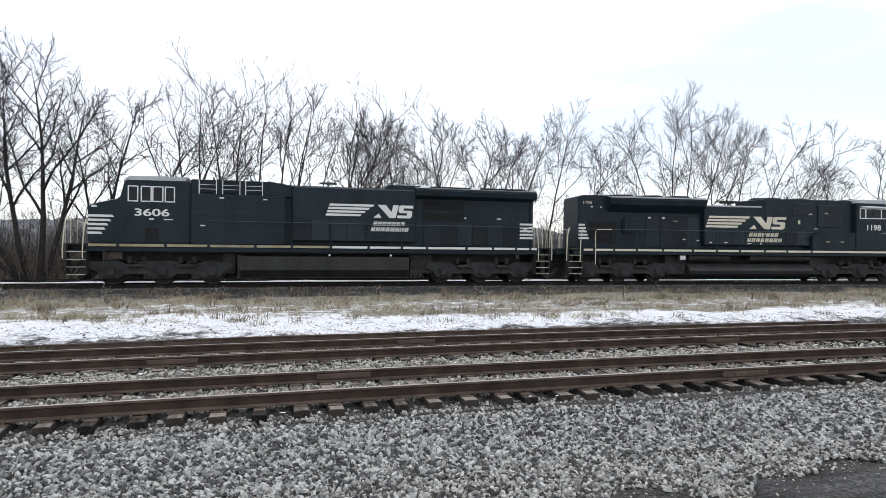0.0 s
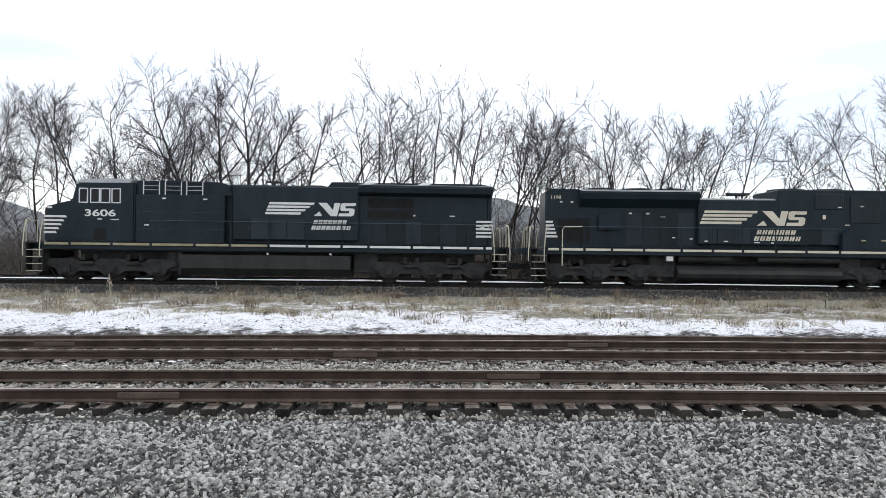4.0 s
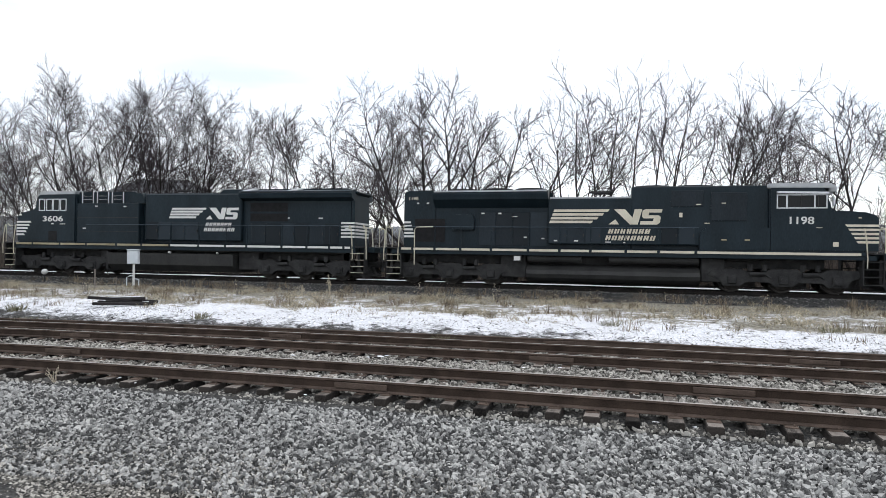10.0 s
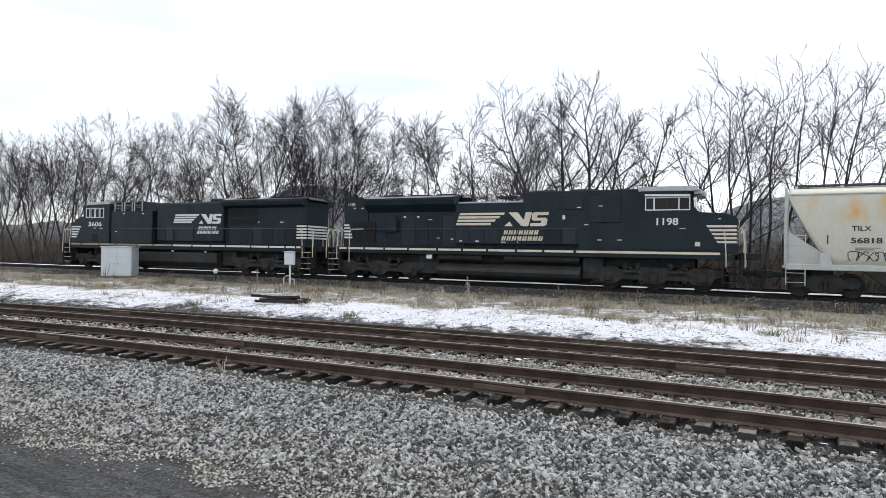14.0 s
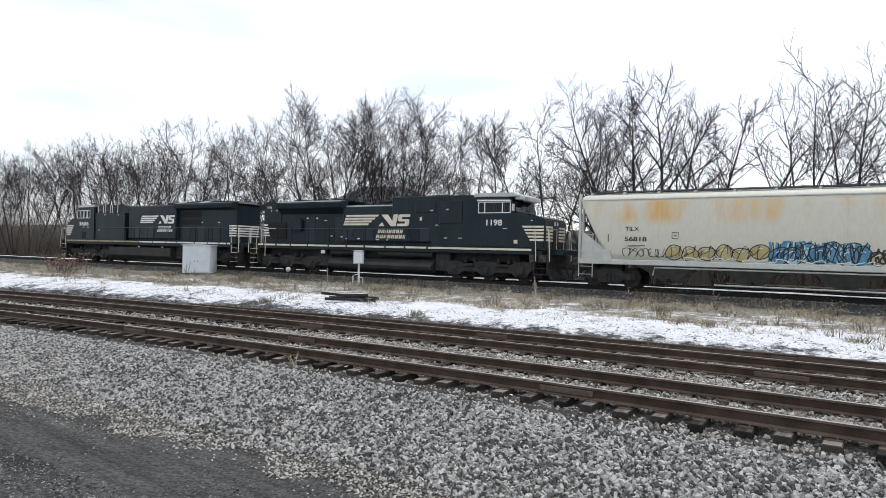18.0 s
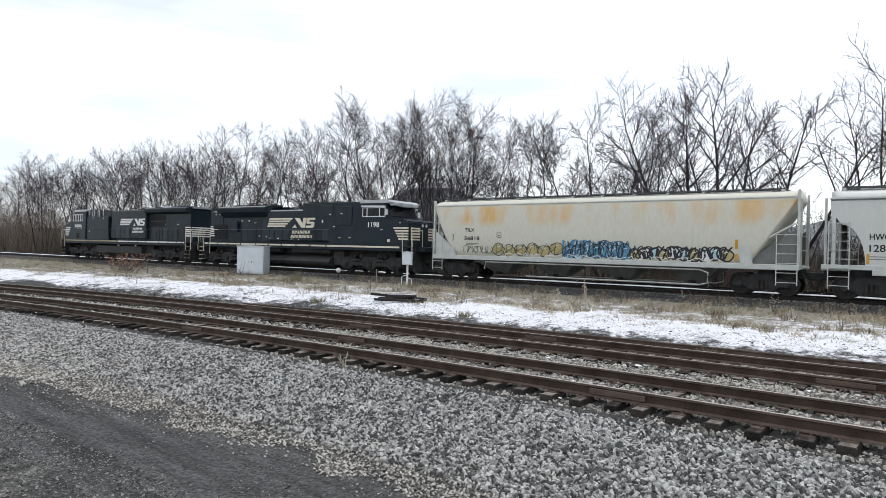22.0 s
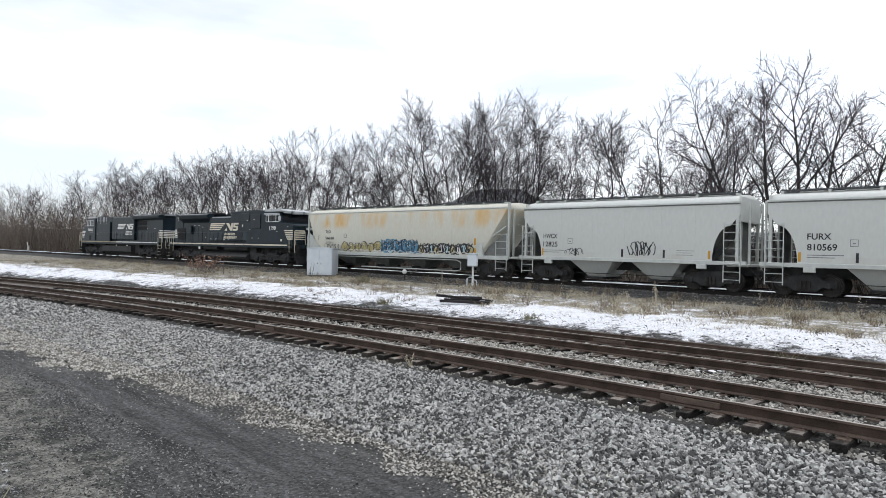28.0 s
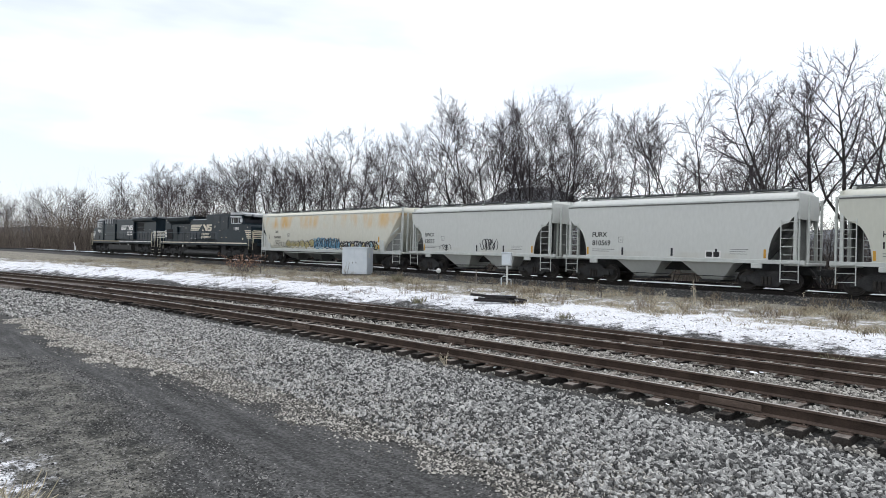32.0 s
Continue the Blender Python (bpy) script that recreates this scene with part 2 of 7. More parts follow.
# ---- ground: one sheet to the horizon ----
def ground_material():
    m, n, l, p = shader("track_side_ground")
    co = n.new("ShaderNodeTexCoord")

    def tex(scale, detail=4, rough=0.6):
        t = n.new("ShaderNodeTexNoise")
        t.inputs["Scale"].default_value, t.inputs["Detail"].default_value, t.inputs["Roughness"].default_value = scale, detail, rough
        l.new(co.outputs["Object"], t.inputs["Vector"])
        return t.outputs["Fac"]

    def tones(fac, a, b, low, high):
        r = n.new("ShaderNodeValToRGB")
        r.color_ramp.elements[0].position, r.color_ramp.elements[1].position = a, b
        r.color_ramp.elements[0].color, r.color_ramp.elements[1].color = (*low, 1), (*high, 1)
        l.new(fac, r.inputs["Fac"])
        return r.outputs["Color"]

    def mix(fac, a, b):
        x = n.new("ShaderNodeMixRGB")
        l.new(fac, x.inputs["Fac"])
        l.new(a, x.inputs["Color1"])
        l.new(b, x.inputs["Color2"])
        return x.outputs["Color"]

    def mask(name, wander, amount, edge):
        """A zone of the sheet, its border broken up."""
        a = n.new("ShaderNodeAttribute")
        a.attribute_name = name
        s = n.new("ShaderNodeMath")
        s.operation = "MULTIPLY_ADD"
        s.inputs[1].default_value = amount
        l.new(wander, s.inputs[0])
        l.new(a.outputs["Fac"], s.inputs[2])
        r = n.new("ShaderNodeMapRange")
        r.inputs["From Min"].default_value = 0.5 + amount / 2 - edge
        r.inputs["From Max"].default_value = 0.5 + amount / 2 + edge
        l.new(s.outputs[0], r.inputs["Value"])
        return r.outputs["Result"]

    fine, mid, broad = tex(28, 5), tex(5, 5), tex(0.6, 4)
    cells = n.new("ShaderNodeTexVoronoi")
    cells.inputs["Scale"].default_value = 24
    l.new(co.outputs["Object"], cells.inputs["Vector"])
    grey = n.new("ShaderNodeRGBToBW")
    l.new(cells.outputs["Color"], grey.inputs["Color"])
    # Dark bed tone: shade in the gaps between loose stones, put into colour.
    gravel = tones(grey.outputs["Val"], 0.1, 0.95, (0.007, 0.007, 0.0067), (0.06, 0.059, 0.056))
    long = n.new("ShaderNodeMapping")
    long.inputs["Scale"].default_value = (0.25, 2.2, 1)
    l.new(co.outputs["Object"], long.inputs["Vector"])
    rut = n.new("ShaderNodeTexNoise")
    rut.inputs["Scale"].default_value, rut.inputs["Detail"].default_value, rut.inputs["Roughness"].default_value = 1.1, 7, 0.7
    l.new(long.outputs["Vector"], rut.inputs["Vector"])
    worn = n.new("ShaderNodeMath")
    worn.operation = "MULTIPLY_ADD"
    worn.inputs[1].default_value = 0.35
    l.new(fine, worn.inputs[0])
    half = n.new("ShaderNodeMath")
    half.operation = "MULTIPLY"
    half.inputs[1].default_value = 0.65
    l.new(rut.outputs["Fac"], half.inputs[0])
    l.new(half.outputs[0], worn.inputs[2])
    road = tones(worn.outputs[0], 0.40, 0.64, (0.006, 0.0063, 0.0066), (0.125, 0.126, 0.124))
    moss = tones(tex(1.9, 8, 0.8), 0.41, 0.60, (0.011, 0.012, 0.0095), (0.21, 0.205, 0.18))
    soil = tones(tex(9, 6, 0.7), 0.32, 0.68, (0.09, 0.085, 0.07), (0.42, 0.39, 0.31))
    wood = tones(mid, 0.3, 0.7, (0.05, 0.042, 0.033), (0.14, 0.12, 0.095))
    snow = tones(tex(22, 6, 0.8), 0.36, 0.6, (0.42, 0.44, 0.49), (0.9, 0.91, 0.94))
    grit = n.new("ShaderNodeTexVoronoi")
    grit.inputs["Scale"].default_value = 30
    l.new(co.outputs["Object"], grit.inputs["Vector"])
    grit_grey = n.new("ShaderNodeRGBToBW")
    l.new(grit.outputs["Color"], grit_grey.inputs["Color"])
    grit_tone = tones(grit_grey.outputs["Val"], 0.15, 0.9, (0.3, 0.3, 0.3), (1.25, 1.25, 1.25))

    def gritty(colour):
        x = n.new("ShaderNodeMixRGB")
        x.blend_type = "MULTIPLY"
        x.inputs["Fac"].default_value = 1.0
        l.new(colour, x.inputs["Color1"])
        l.new(grit_tone, x.inputs["Color2"])
        return x.outputs["Color"]

    road, moss, soil = gritty(road), gritty(moss), gritty(soil)
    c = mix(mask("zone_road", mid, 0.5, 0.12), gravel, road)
    c = mix(mask("zone_moss", mid, 0.9, 0.25), c, moss)
    c = mix(mask("zone_soil", mid, 0.6, 0.2), c, soil)
    c = mix(mask("zone_wood", mid, 0.5, 0.2), c, wood)
    total = None
    for source, weight in ((tex(17, 8, 0.85), 0.36), (mid, 0.26), (tex(1.5, 5, 0.65), 0.38)):
        more = n.new("ShaderNodeMath")
        more.operation = "MULTIPLY_ADD"
        more.inputs[1].default_value, more.inputs[2].default_value = weight, 0.0
        l.new(source, more.inputs[0])
        if total:
            l.new(total, more.inputs[2])
        total = more.outputs[0]
    c = mix(mask("zone_snow", total, 3.2, 0.12), c, snow)
    l.new(c, p.inputs["Base Color"])
    p.inputs["Roughness"].default_value = 0.95
    b = n.new("ShaderNodeBump")
    b.inputs["Strength"].default_value, b.inputs["Distance"].default_value = 0.8, 0.03
    h = n.new("ShaderNodeMath")
    h.operation = "MULTIPLY_ADD"
    h.inputs[1].default_value = 0.6
    l.new(cells.outputs["Distance"], h.inputs[0])
    l.new(fine, h.inputs[2])
    l.new(h.outputs[0], b.inputs["Height"])
    l.new(b.outputs["Normal"], p.inputs["Normal"])
    return m


def spread(*runs):
    out = []
    for a, b, step in runs:
        k = max(1, round((b - a) / step))
        out += [a + (b - a) * i / k for i in range(k)]
    return out + [runs[-1][1]]


def road_edge(x):
    return float(np.interp(x, (-60, -30, -23, -16, -12, -8.8, -6.3, -4.4, 4, 6, 12), (-4.9, -4.9, -5.4, -5.6, -5.2, -4.8, -4.6, -4.6, -4.0, -3.65, -3.5)))


def zones(x, y):
    """Snow, road, soil, woodland, mossy rubble from 0 to 1."""
    n, far = y - near_line(x), train_line(x) - y
    wob = noise.noise(Vector((x * 0.22, y * 0.22, 7))) * 0.9 + noise.noise(Vector((x * 0.8, y * 0.8, 9))) * 0.5
    drift = wob + 1.3 * noise.noise(Vector((x * 0.11, y * 0.3, 15)))
    snow = 0.70 * smooth(6.3, 9.0, n + wob * 0.9) * (1 - smooth(10.2, 12.6, n + drift * 1.5))
    snow = max(snow, 0.43 * smooth(10.5, 12, n) * (1 - smooth(14, 16.5, n + wob))) if far > 3 else snow * 0.5
    if far < -1.0:
        snow = max(0.78 * smooth(-1.3, -1.8, far) * (1 - smooth(-3.0, -3.5, far)), 0.5 * smooth(-5.6, -6.2, far) * (1 - smooth(-7.2, -8, far)))
    edge = road_edge(x) + wob * 0.25
    road = smooth(edge + 0.14, edge - 0.14, n)
    moss = smooth(-6.3, -7.4, n + wob * 0.9) * smooth(1, -4, x)
    if n < -7.0:
        snow = max(snow, 0.53 * smooth(-7.4, -8.5, n + wob * 0.8) * smooth(-4.5, -6, x) * smooth(-15, -11, x))
    soil = smooth(9.0, 11.0, n + wob * 0.7) * smooth(3.0, 4.4, far + wob * 0.4)
    wood = smooth(-6.2, -8.0, far)
    return snow, road, soil, wood, moss


gx = spread((-900, -160, 60), (-160, -75, 4), (-75, -30, 0.6), (-30, 12, 0.35), (12, 40, 0.6), (40, 160, 8), (160, 900, 70))
gy = spread((-400, -40, 40), (-40, 0, 4), (0, 26, 0.3), (26, 38, 0.45), (38, 70, 3), (70, 160, 10), (160, 1000, 60))
verts = [(x, y, ground_level(x, y)) for y in gy for x in gx]
cols = len(gx)
faces = [(j * cols + i, j * cols + i + 1, (j + 1) * cols + i + 1, (j + 1) * cols + i) for j in range(len(gy) - 1) for i in range(cols - 1)]
ground_mesh = bpy.data.meshes.new("ground")
ground_mesh.from_pydata(verts, [], faces)
ground_mesh.polygons.foreach_set("use_smooth", [True] * len(faces))
zone_values = np.array([zones(x, y) for x, y, _ in verts])
for k, name in enumerate(("zone_snow", "zone_road", "zone_soil", "zone_wood", "zone_moss")):
    ground_mesh.attributes.new(name, "FLOAT", "POINT").data.foreach_set("value", zone_values[:, k])
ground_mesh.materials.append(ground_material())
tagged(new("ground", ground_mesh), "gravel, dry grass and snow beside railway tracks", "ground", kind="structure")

# ---- rails ----
RAIL_SHAPE = [(-0.075, -0.185), (0.075, -0.185), (0.075, -0.170), (0.014, -0.150), (0.011, -0.045), (0.036, -0.032), (0.036, -0.004), (0.030, 0.0), (-0.030, 0.0), (-0.036, -0.004), (-0.036, -0.032), (-0.011, -0.045), (-0.014, -0.150), (-0.075, -0.170)]


def rail_skin(path, lift=0.0, web=0):
    """A rail swept along path(x) -> y, z; the head is the second material."""
    bm = bmesh.new()
    rings = []
    for x, y, z, slope in path:
        c = 1 / math.sqrt(1 + slope * slope)
        rings.append([bm.verts.new((x - o * slope * c, y + o * c, z + h + lift)) for o, h in RAIL_SHAPE])
    k = len(RAIL_SHAPE)
    for a, b in zip(rings, rings[1:]):
        for i in range(k):
            f = bm.faces.new((a[i], b[i], b[(i + 1) % k], a[(i + 1) % k]))
            # Web and under-head faces can take a rust tone about half as bright.
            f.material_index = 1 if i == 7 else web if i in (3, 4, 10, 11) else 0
    bm.faces.new(rings[0])
    bm.faces.new(rings[-1][::-1])
    return bm


def near_path(n, a=-112.0, b=70.0, z=0.0, step=1.5):
    return [(x, near_line(x) + n, z, bend(x)) for x in spread((a, b, step))]


tie_mesh = bpy.data.meshes.new("tie")
tie_bm = boxes((-0.11, 0.11, -1.13, 1.2, -0.2, 0.0), bevel=0.012)
tie_bm.to_mesh(tie_mesh)
tie_bm.free()
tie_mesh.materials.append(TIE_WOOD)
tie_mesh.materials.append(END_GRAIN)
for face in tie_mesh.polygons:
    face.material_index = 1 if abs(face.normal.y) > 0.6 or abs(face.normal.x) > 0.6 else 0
plate_mesh = bpy.data.meshes.new("tie_plate")
plate_bm = boxes((-0.09, 0.09, -0.16, 0.16, -0.004, 0.014), (-0.05, -0.025, 0.085, 0.11, 0.0, 0.045), (0.03, 0.055, -0.11, -0.085, 0.0, 0.04), (0.03, 0.055, 0.085, 0.11, 0.0, 0.04))
plate_bm.to_mesh(plate_mesh)
plate_bm.free()
plate_mesh.materials.append(RUST)


def empty_track(offset, joints, label):
    tr = thing("railway_track", label, "railway track", "empty tracks", kind="structure")
    for k, n in enumerate((offset, offset + 1.505)):
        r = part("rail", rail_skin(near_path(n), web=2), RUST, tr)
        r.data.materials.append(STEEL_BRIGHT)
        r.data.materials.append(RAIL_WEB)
        for jx in joints[k]:
            y, s = near_line(jx) + n, bend(jx)
            c = Matrix.Translation((jx, y, 0)) @ Matrix.Rotation(math.atan(s), 4, "Z")
            jb = boxes((-0.46, 0.46, -0.052, -0.012, -0.145, -0.05), (-0.46, 0.46, 0.012, 0.052, -0.145, -0.05), bevel=0.008)
            for bx in (-0.36, -0.22, -0.08, 0.08, 0.22, 0.36):
                box(jb, bx - 0.014, bx + 0.014, -0.066, -0.05, -0.112, -0.084)
            j = part("joint_bar", jb, RUST, tr, "bolted rusty joint bar")
            j.matrix_basis = c
    rng = random.Random(int(offset * 10) + 5)
    x, rest = -110.0, []
    while x < 62:
        x += rng.uniform(0.47, 0.58)
        s = bend(x)
        m = Matrix.Translation((x, near_line(x) + offset + 0.7525 + rng.uniform(-0.06, 0.06), -0.2 + rng.uniform(-0.02, 0.008))) @ Matrix.Rotation(math.atan(s) + rng.uniform(-0.035, 0.035), 4, "Z") @ Matrix.Rotation(rng.uniform(-0.012, 0.012), 4, "Y")
        if -42 < x < 22:
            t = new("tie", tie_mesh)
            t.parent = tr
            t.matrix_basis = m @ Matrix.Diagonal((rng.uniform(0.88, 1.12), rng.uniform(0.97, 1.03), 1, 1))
            for side in (-0.7525, 0.7525):
                pl = new("tie_plate", plate_mesh)
                pl.parent = t
                pl.matrix_basis = Matrix.Translation((0, side, 0.0))
        else:
            rest.append(m)
    bm = bmesh.new()
    for m in rest:
        v0 = len(bm.verts)
        box(bm, -0.11, 0.11, -1.29, 1.29, -0.2, 0.0)
        bm.verts.ensure_lookup_table()
        for v in bm.verts[v0:]:
            v.co = m @ v.co
    far = part("distant_ties", bm, TIE_WOOD, tr)
    tagged(far, kind="stuff")
    return tr


empty_track(0.0, ((-4.37, 8.1, -16.5), (-12.0, 1.25, 13.5)), "empty railway track with rusty jointed rails on worn timber ties")
empty_track(3.78, ((-14.0, -1.8, 10.6), (-21.0, -8.9, 3.4)), "empty railway track with rusty rails in snow-flecked ballast")

# a spare rail left along the shoulder
for x0, x1, n0, n1 in ((-23.0, -1.9, 6.3, 6.72), (-2.1, 17.0, 6.84, 6.5)):
    loose = tagged(new("loose_rail"), "rusty spare rail lying on the track shoulder", "rail", "spare rails")
    part("rail", rail_skin([(x, near_line(x) + n0 + (n1 - n0) * (x - x0) / (x1 - x0), -0.06, bend(x)) for x in spread((x0, x1, 1.5))]), RUST, loose)
    for jx, jn in ((x0 + 0.25, n0), (x1 - 0.25, n1)):
        jb = boxes((-0.25, 0.25, -0.052, -0.012, -0.145, -0.05), (-0.25, 0.25, 0.012, 0.052, -0.145, -0.05), bevel=0.008)
        part("joint_bar", jb, RUST, loose, "bolted rusty joint bar").matrix_basis = Matrix.Translation((jx, near_line(jx) + jn, -0.06)) @ Matrix.Rotation(math.atan(bend(jx)), 4, "Z")

# the train's own track on a low ballast bed
main = thing("railway_track", "railway track under the moving train on a low ballast bed", "railway track", kind="structure")
for side in (-0.7525, 0.7525):
    r = part("rail", rail_skin([(x, train_line(x) + side, train_level(x), (train_line(x + 0.1) - train_line(x - 0.1)) / 0.2) for x in spread((-230, 80, 2))]), MAIN_RAIL, main)
    r.data.materials.append(RAIL_POLISHED)
bm = bmesh.new()
x = -150.0
while x < 60:
    x += 0.53
    s = math.atan((train_line(x + 0.1) - train_line(x - 0.1)) / 0.2)
    v0 = len(bm.verts)
    box(bm, -0.11, 0.11, -1.29, 1.29, -0.37, -0.198)
    bm.verts.ensure_lookup_table()
    m = Matrix.Translation((x, train_line(x), train_level(x))) @ Matrix.Rotation(s, 4, "Z")
    for v in bm.verts[v0:]:
        v.co = m @ v.co
tagged(part("distant_ties", bm, TIE_WOOD, main), kind="stuff")

# the second main track beyond the train
second = thing("railway_track", "second main railway track beyond the moving train", "railway track", kind="structure")
for side in (3.45, 4.955):
    r = part("rail", rail_skin([(x, train_line(x) + side, train_level(x), (train_line(x + 0.1) - train_line(x - 0.1)) / 0.2) for x in spread((-230, 80, 2))]), MAIN_RAIL, second)
    r.data.materials.append(RAIL_POLISHED)


# ---- the train ----
_xs = np.linspace(-140, 100, 4801)
_ys = np.array([train_line(x) for x in _xs])
_ss = np.concatenate([[0], np.cumsum(np.hypot(np.diff(_xs), np.diff(_ys)))])


def track_place(s):
    """The place on the train's track s metres from its far end."""
    x = float(np.interp(s, _ss, _xs))
    return Vector((x, train_line(x), train_level(x)))


ROLLED = (132.385, 127.12, 121.904, 116.604, 111.325, 105.98, 100.312, 94.484, 88.559, 82.699, 76.813, 71.144, 65.104, 59.231, 53.281, 47.354, 41.427)


def front_at(t):
    """Where the train's head is on its track, in metres, by its place at every second second."""
    i = min(int(t / 2), 15)
    u = t / 2 - i
    p = [ROLLED[max(i - 1, 0)], ROLLED[i], ROLLED[i + 1], ROLLED[min(i + 2, 16)]]
    if i == 0:
        p[0] = 2 * p[1] - p[2]
    if i == 15:
        p[3] = 2 * p[2] - p[1]
    return p[1] + 0.5 * u * (p[2] - p[0] + u * (2 * p[0] - 5 * p[1] + 4 * p[2] - p[3] + u * (3 * (p[1] - p[2]) + p[3] - p[0])))


def car_pose(middle, half, t):
    a, b = track_place(front_at(t) + middle - half), track_place(front_at(t) + middle + half)
    d = (b - a).normalized()
    return Matrix.Translation((a + b) / 2) @ d.to_track_quat("X", "Z").to_matrix().to_4x4()


CARS, WHEELS = [], []


def lettering(text, x, y, z, width, height, material, parent, name="lettering", thick=0.0, label=""):
    """Words on the side of a car, as wide and high as given."""
    cu = bpy.data.curves.new("words", "FONT")
    cu.body, cu.offset = text, thick
    ob = bpy.data.objects.new("words", cu)
    me = bpy.data.meshes.new_from_object(ob)
    bpy.data.objects.remove(ob)
    co = np.array([v.co[:] for v in me.vertices])
    lo, hi = co.min(0), co.max(0)
    for v in me.vertices:
        u, w = (v.co.x - lo[0]) / (hi[0] - lo[0]), (v.co.y - lo[1]) / (hi[1] - lo[1])
        v.co = (x + u * width, y, z + w * height)
    me.materials.clear()
    return part(name, me, material, parent, label)


def wheelset(parent, x, r, seen=True):
    bm = bmesh.new()
    for side in (-1, 1):
        prof = [(0.0, 0.70), (0.10, 0.70), (r * 0.32, 0.715), (r * 0.78, 0.735), (r * 0.86, 0.70), (r + 0.025, 0.685), (r + 0.025, 0.715), (r, 0.725), (r - 0.01, 0.83), (r * 0.86, 0.83), (r * 0.78, 0.775), (r * 0.32, 0.79), (0.13, 0.83), (0.0, 0.83)]
        rings = []
        for k in range(20):
            a = 2 * math.pi * k / 20
            rings.append([bm.verts.new((math.cos(a) * q, side * w, math.sin(a) * q)) for q, w in prof])
        for k in range(20):
            a, b = rings[k], rings[(k + 1) % 20]
            for i in range(len(prof) - 1):
                if prof[i][0] == 0 and prof[i + 1][0] == 0:
                    continue
                try:
                    bm.faces.new((a[i], a[i + 1], b[i + 1], b[i]))
                except ValueError:
                    pass
        box(bm, -0.05, 0.05, side * 0.90 - 0.05, side * 0.90 + 0.05, -0.05, 0.05)
    tube(bm, ((0, -0.9, 0), (0, 0.9, 0)), 0.09, 8)
    bmesh.ops.remove_doubles(bm, verts=bm.verts, dist=0.0004)
    bmesh.ops.recalc_face_normals(bm, faces=bm.faces)
    me = bpy.data.meshes.new("wheelset")
    bm.to_mesh(me)
    bm.free()
    w = part("wheelset", me, WHEEL, parent)
    w.location = (x, 0, r)
    WHEELS.append((w, x, r))
    return w


WHEEL = mottled("wheel_steel", (0.02, 0.018, 0.018), (0.06, 0.055, 0.05), 4, 0.6, metal=0.3, bump=0.1)
DOOR_BLACK = mottled("hood_door_paint", (0.0062, 0.0115, 0.0165), (0.0185, 0.029, 0.039), 1.0, 0.34, bump=0.03, fine=20, pick=0.7, stretch=(1, 1, 0.4))
RAIL_BLUE = mottled("dull_blue_grey_handrail", (0.035, 0.05, 0.065), (0.075, 0.10, 0.125), 3, 0.4, bump=0)
MESH_GREY = mottled("dark_grille", (0.006, 0.006, 0.007), (0.018, 0.018, 0.02), 4, 0.7, bump=0.4, fine=120)


def loco_truck(parent, mid, gap, back):
    """A three-axle truck: side frames, springs, boxes, brake gear, wheels."""
    tk = part("truck", boxes((mid - 0.5, mid + 0.5, -0.9, 0.9, 0.55, 0.95), (mid - gap - 0.6, mid + gap + 0.6, -0.25, 0.25, 0.6, 0.8)), UNDER, parent)
    for side in (-1, 1):
        y0, y1 = sorted((side * 1.00, side * 1.16))
        out = [(-gap - 0.95, 0.72), (-gap - 0.75, 0.98), (-gap + 0.35, 1.0), (-gap + 0.6, 0.86), (-0.75, 0.86), (-0.5, 1.0), (0.5, 1.0), (0.75, 0.86), (gap - 0.6, 0.86), (gap - 0.35, 1.0), (gap + 0.75, 0.98), (gap + 0.95, 0.72),
               (gap + 0.5, 0.56), (gap + 0.34, 0.27), (gap - 0.34, 0.27), (gap - 0.55, 0.44), (0.55, 0.44), (0.34, 0.27), (-0.34, 0.27), (-0.55, 0.44), (-gap + 0.55, 0.44), (-gap + 0.34, 0.27), (-gap - 0.34, 0.27), (-gap - 0.5, 0.56)]
        part("side_frame", slabs(([(mid + a, b) for a, b in out], y0, y1), bevel=0.02), UNDER, tk)
        for k in (-1, 0, 1):
            x = mid + k * gap
            bm = boxes((x - 0.19, x + 0.19, *sorted((side * 1.1, side * 1.24)), 0.36, 0.72), bevel=0.03)
            tube(bm, ((x, side * 1.2, r_loco), (x, side * 1.29, r_loco)), 0.13, 12)
            part("axle_box", bm, UNDER, tk)
        for k in (-0.5, 0.5):
            x = mid + k * gap
            for o in (-0.28, 0.28):
                part("spring", tubes(((x + o, side * 1.12, 0.92), (x + o, side * 1.12, 1.18)), r=0.1, sides=10), UNDER, tk)
            bm = tubes(((x - 0.3, side * 1.22, 0.78), (x + 0.25, side * 1.22, 0.8)), r=0.09, sides=10)
            tube(bm, ((x + 0.25, side * 1.22, 0.8), (x + 0.52, side * 1.2, 0.62)), 0.03, 6)
            part("brake_cylinder", bm, UNDER, tk)
        for e in (-1, 1):
            part("sand_pipe", tubes([(mid + e * (gap + 0.8), side * 1.05, 1.2), (mid + e * (gap + 0.75), side * 0.95, 0.5), (mid + e * (gap + 0.62), side * 0.8, 0.1)], r=0.025), UNDER, tk)
    for k in (-1, 0, 1):
        part("traction_motor", boxes((mid + k * gap + 0.15, mid + k * gap + 1.0, -0.62, 0.62, 0.2, 0.85), bevel=0.05), UNDER, tk)
        wheelset(tk, mid + k * gap, r_loco)
    return tk


r_loco, r_car = 0.52, 0.457


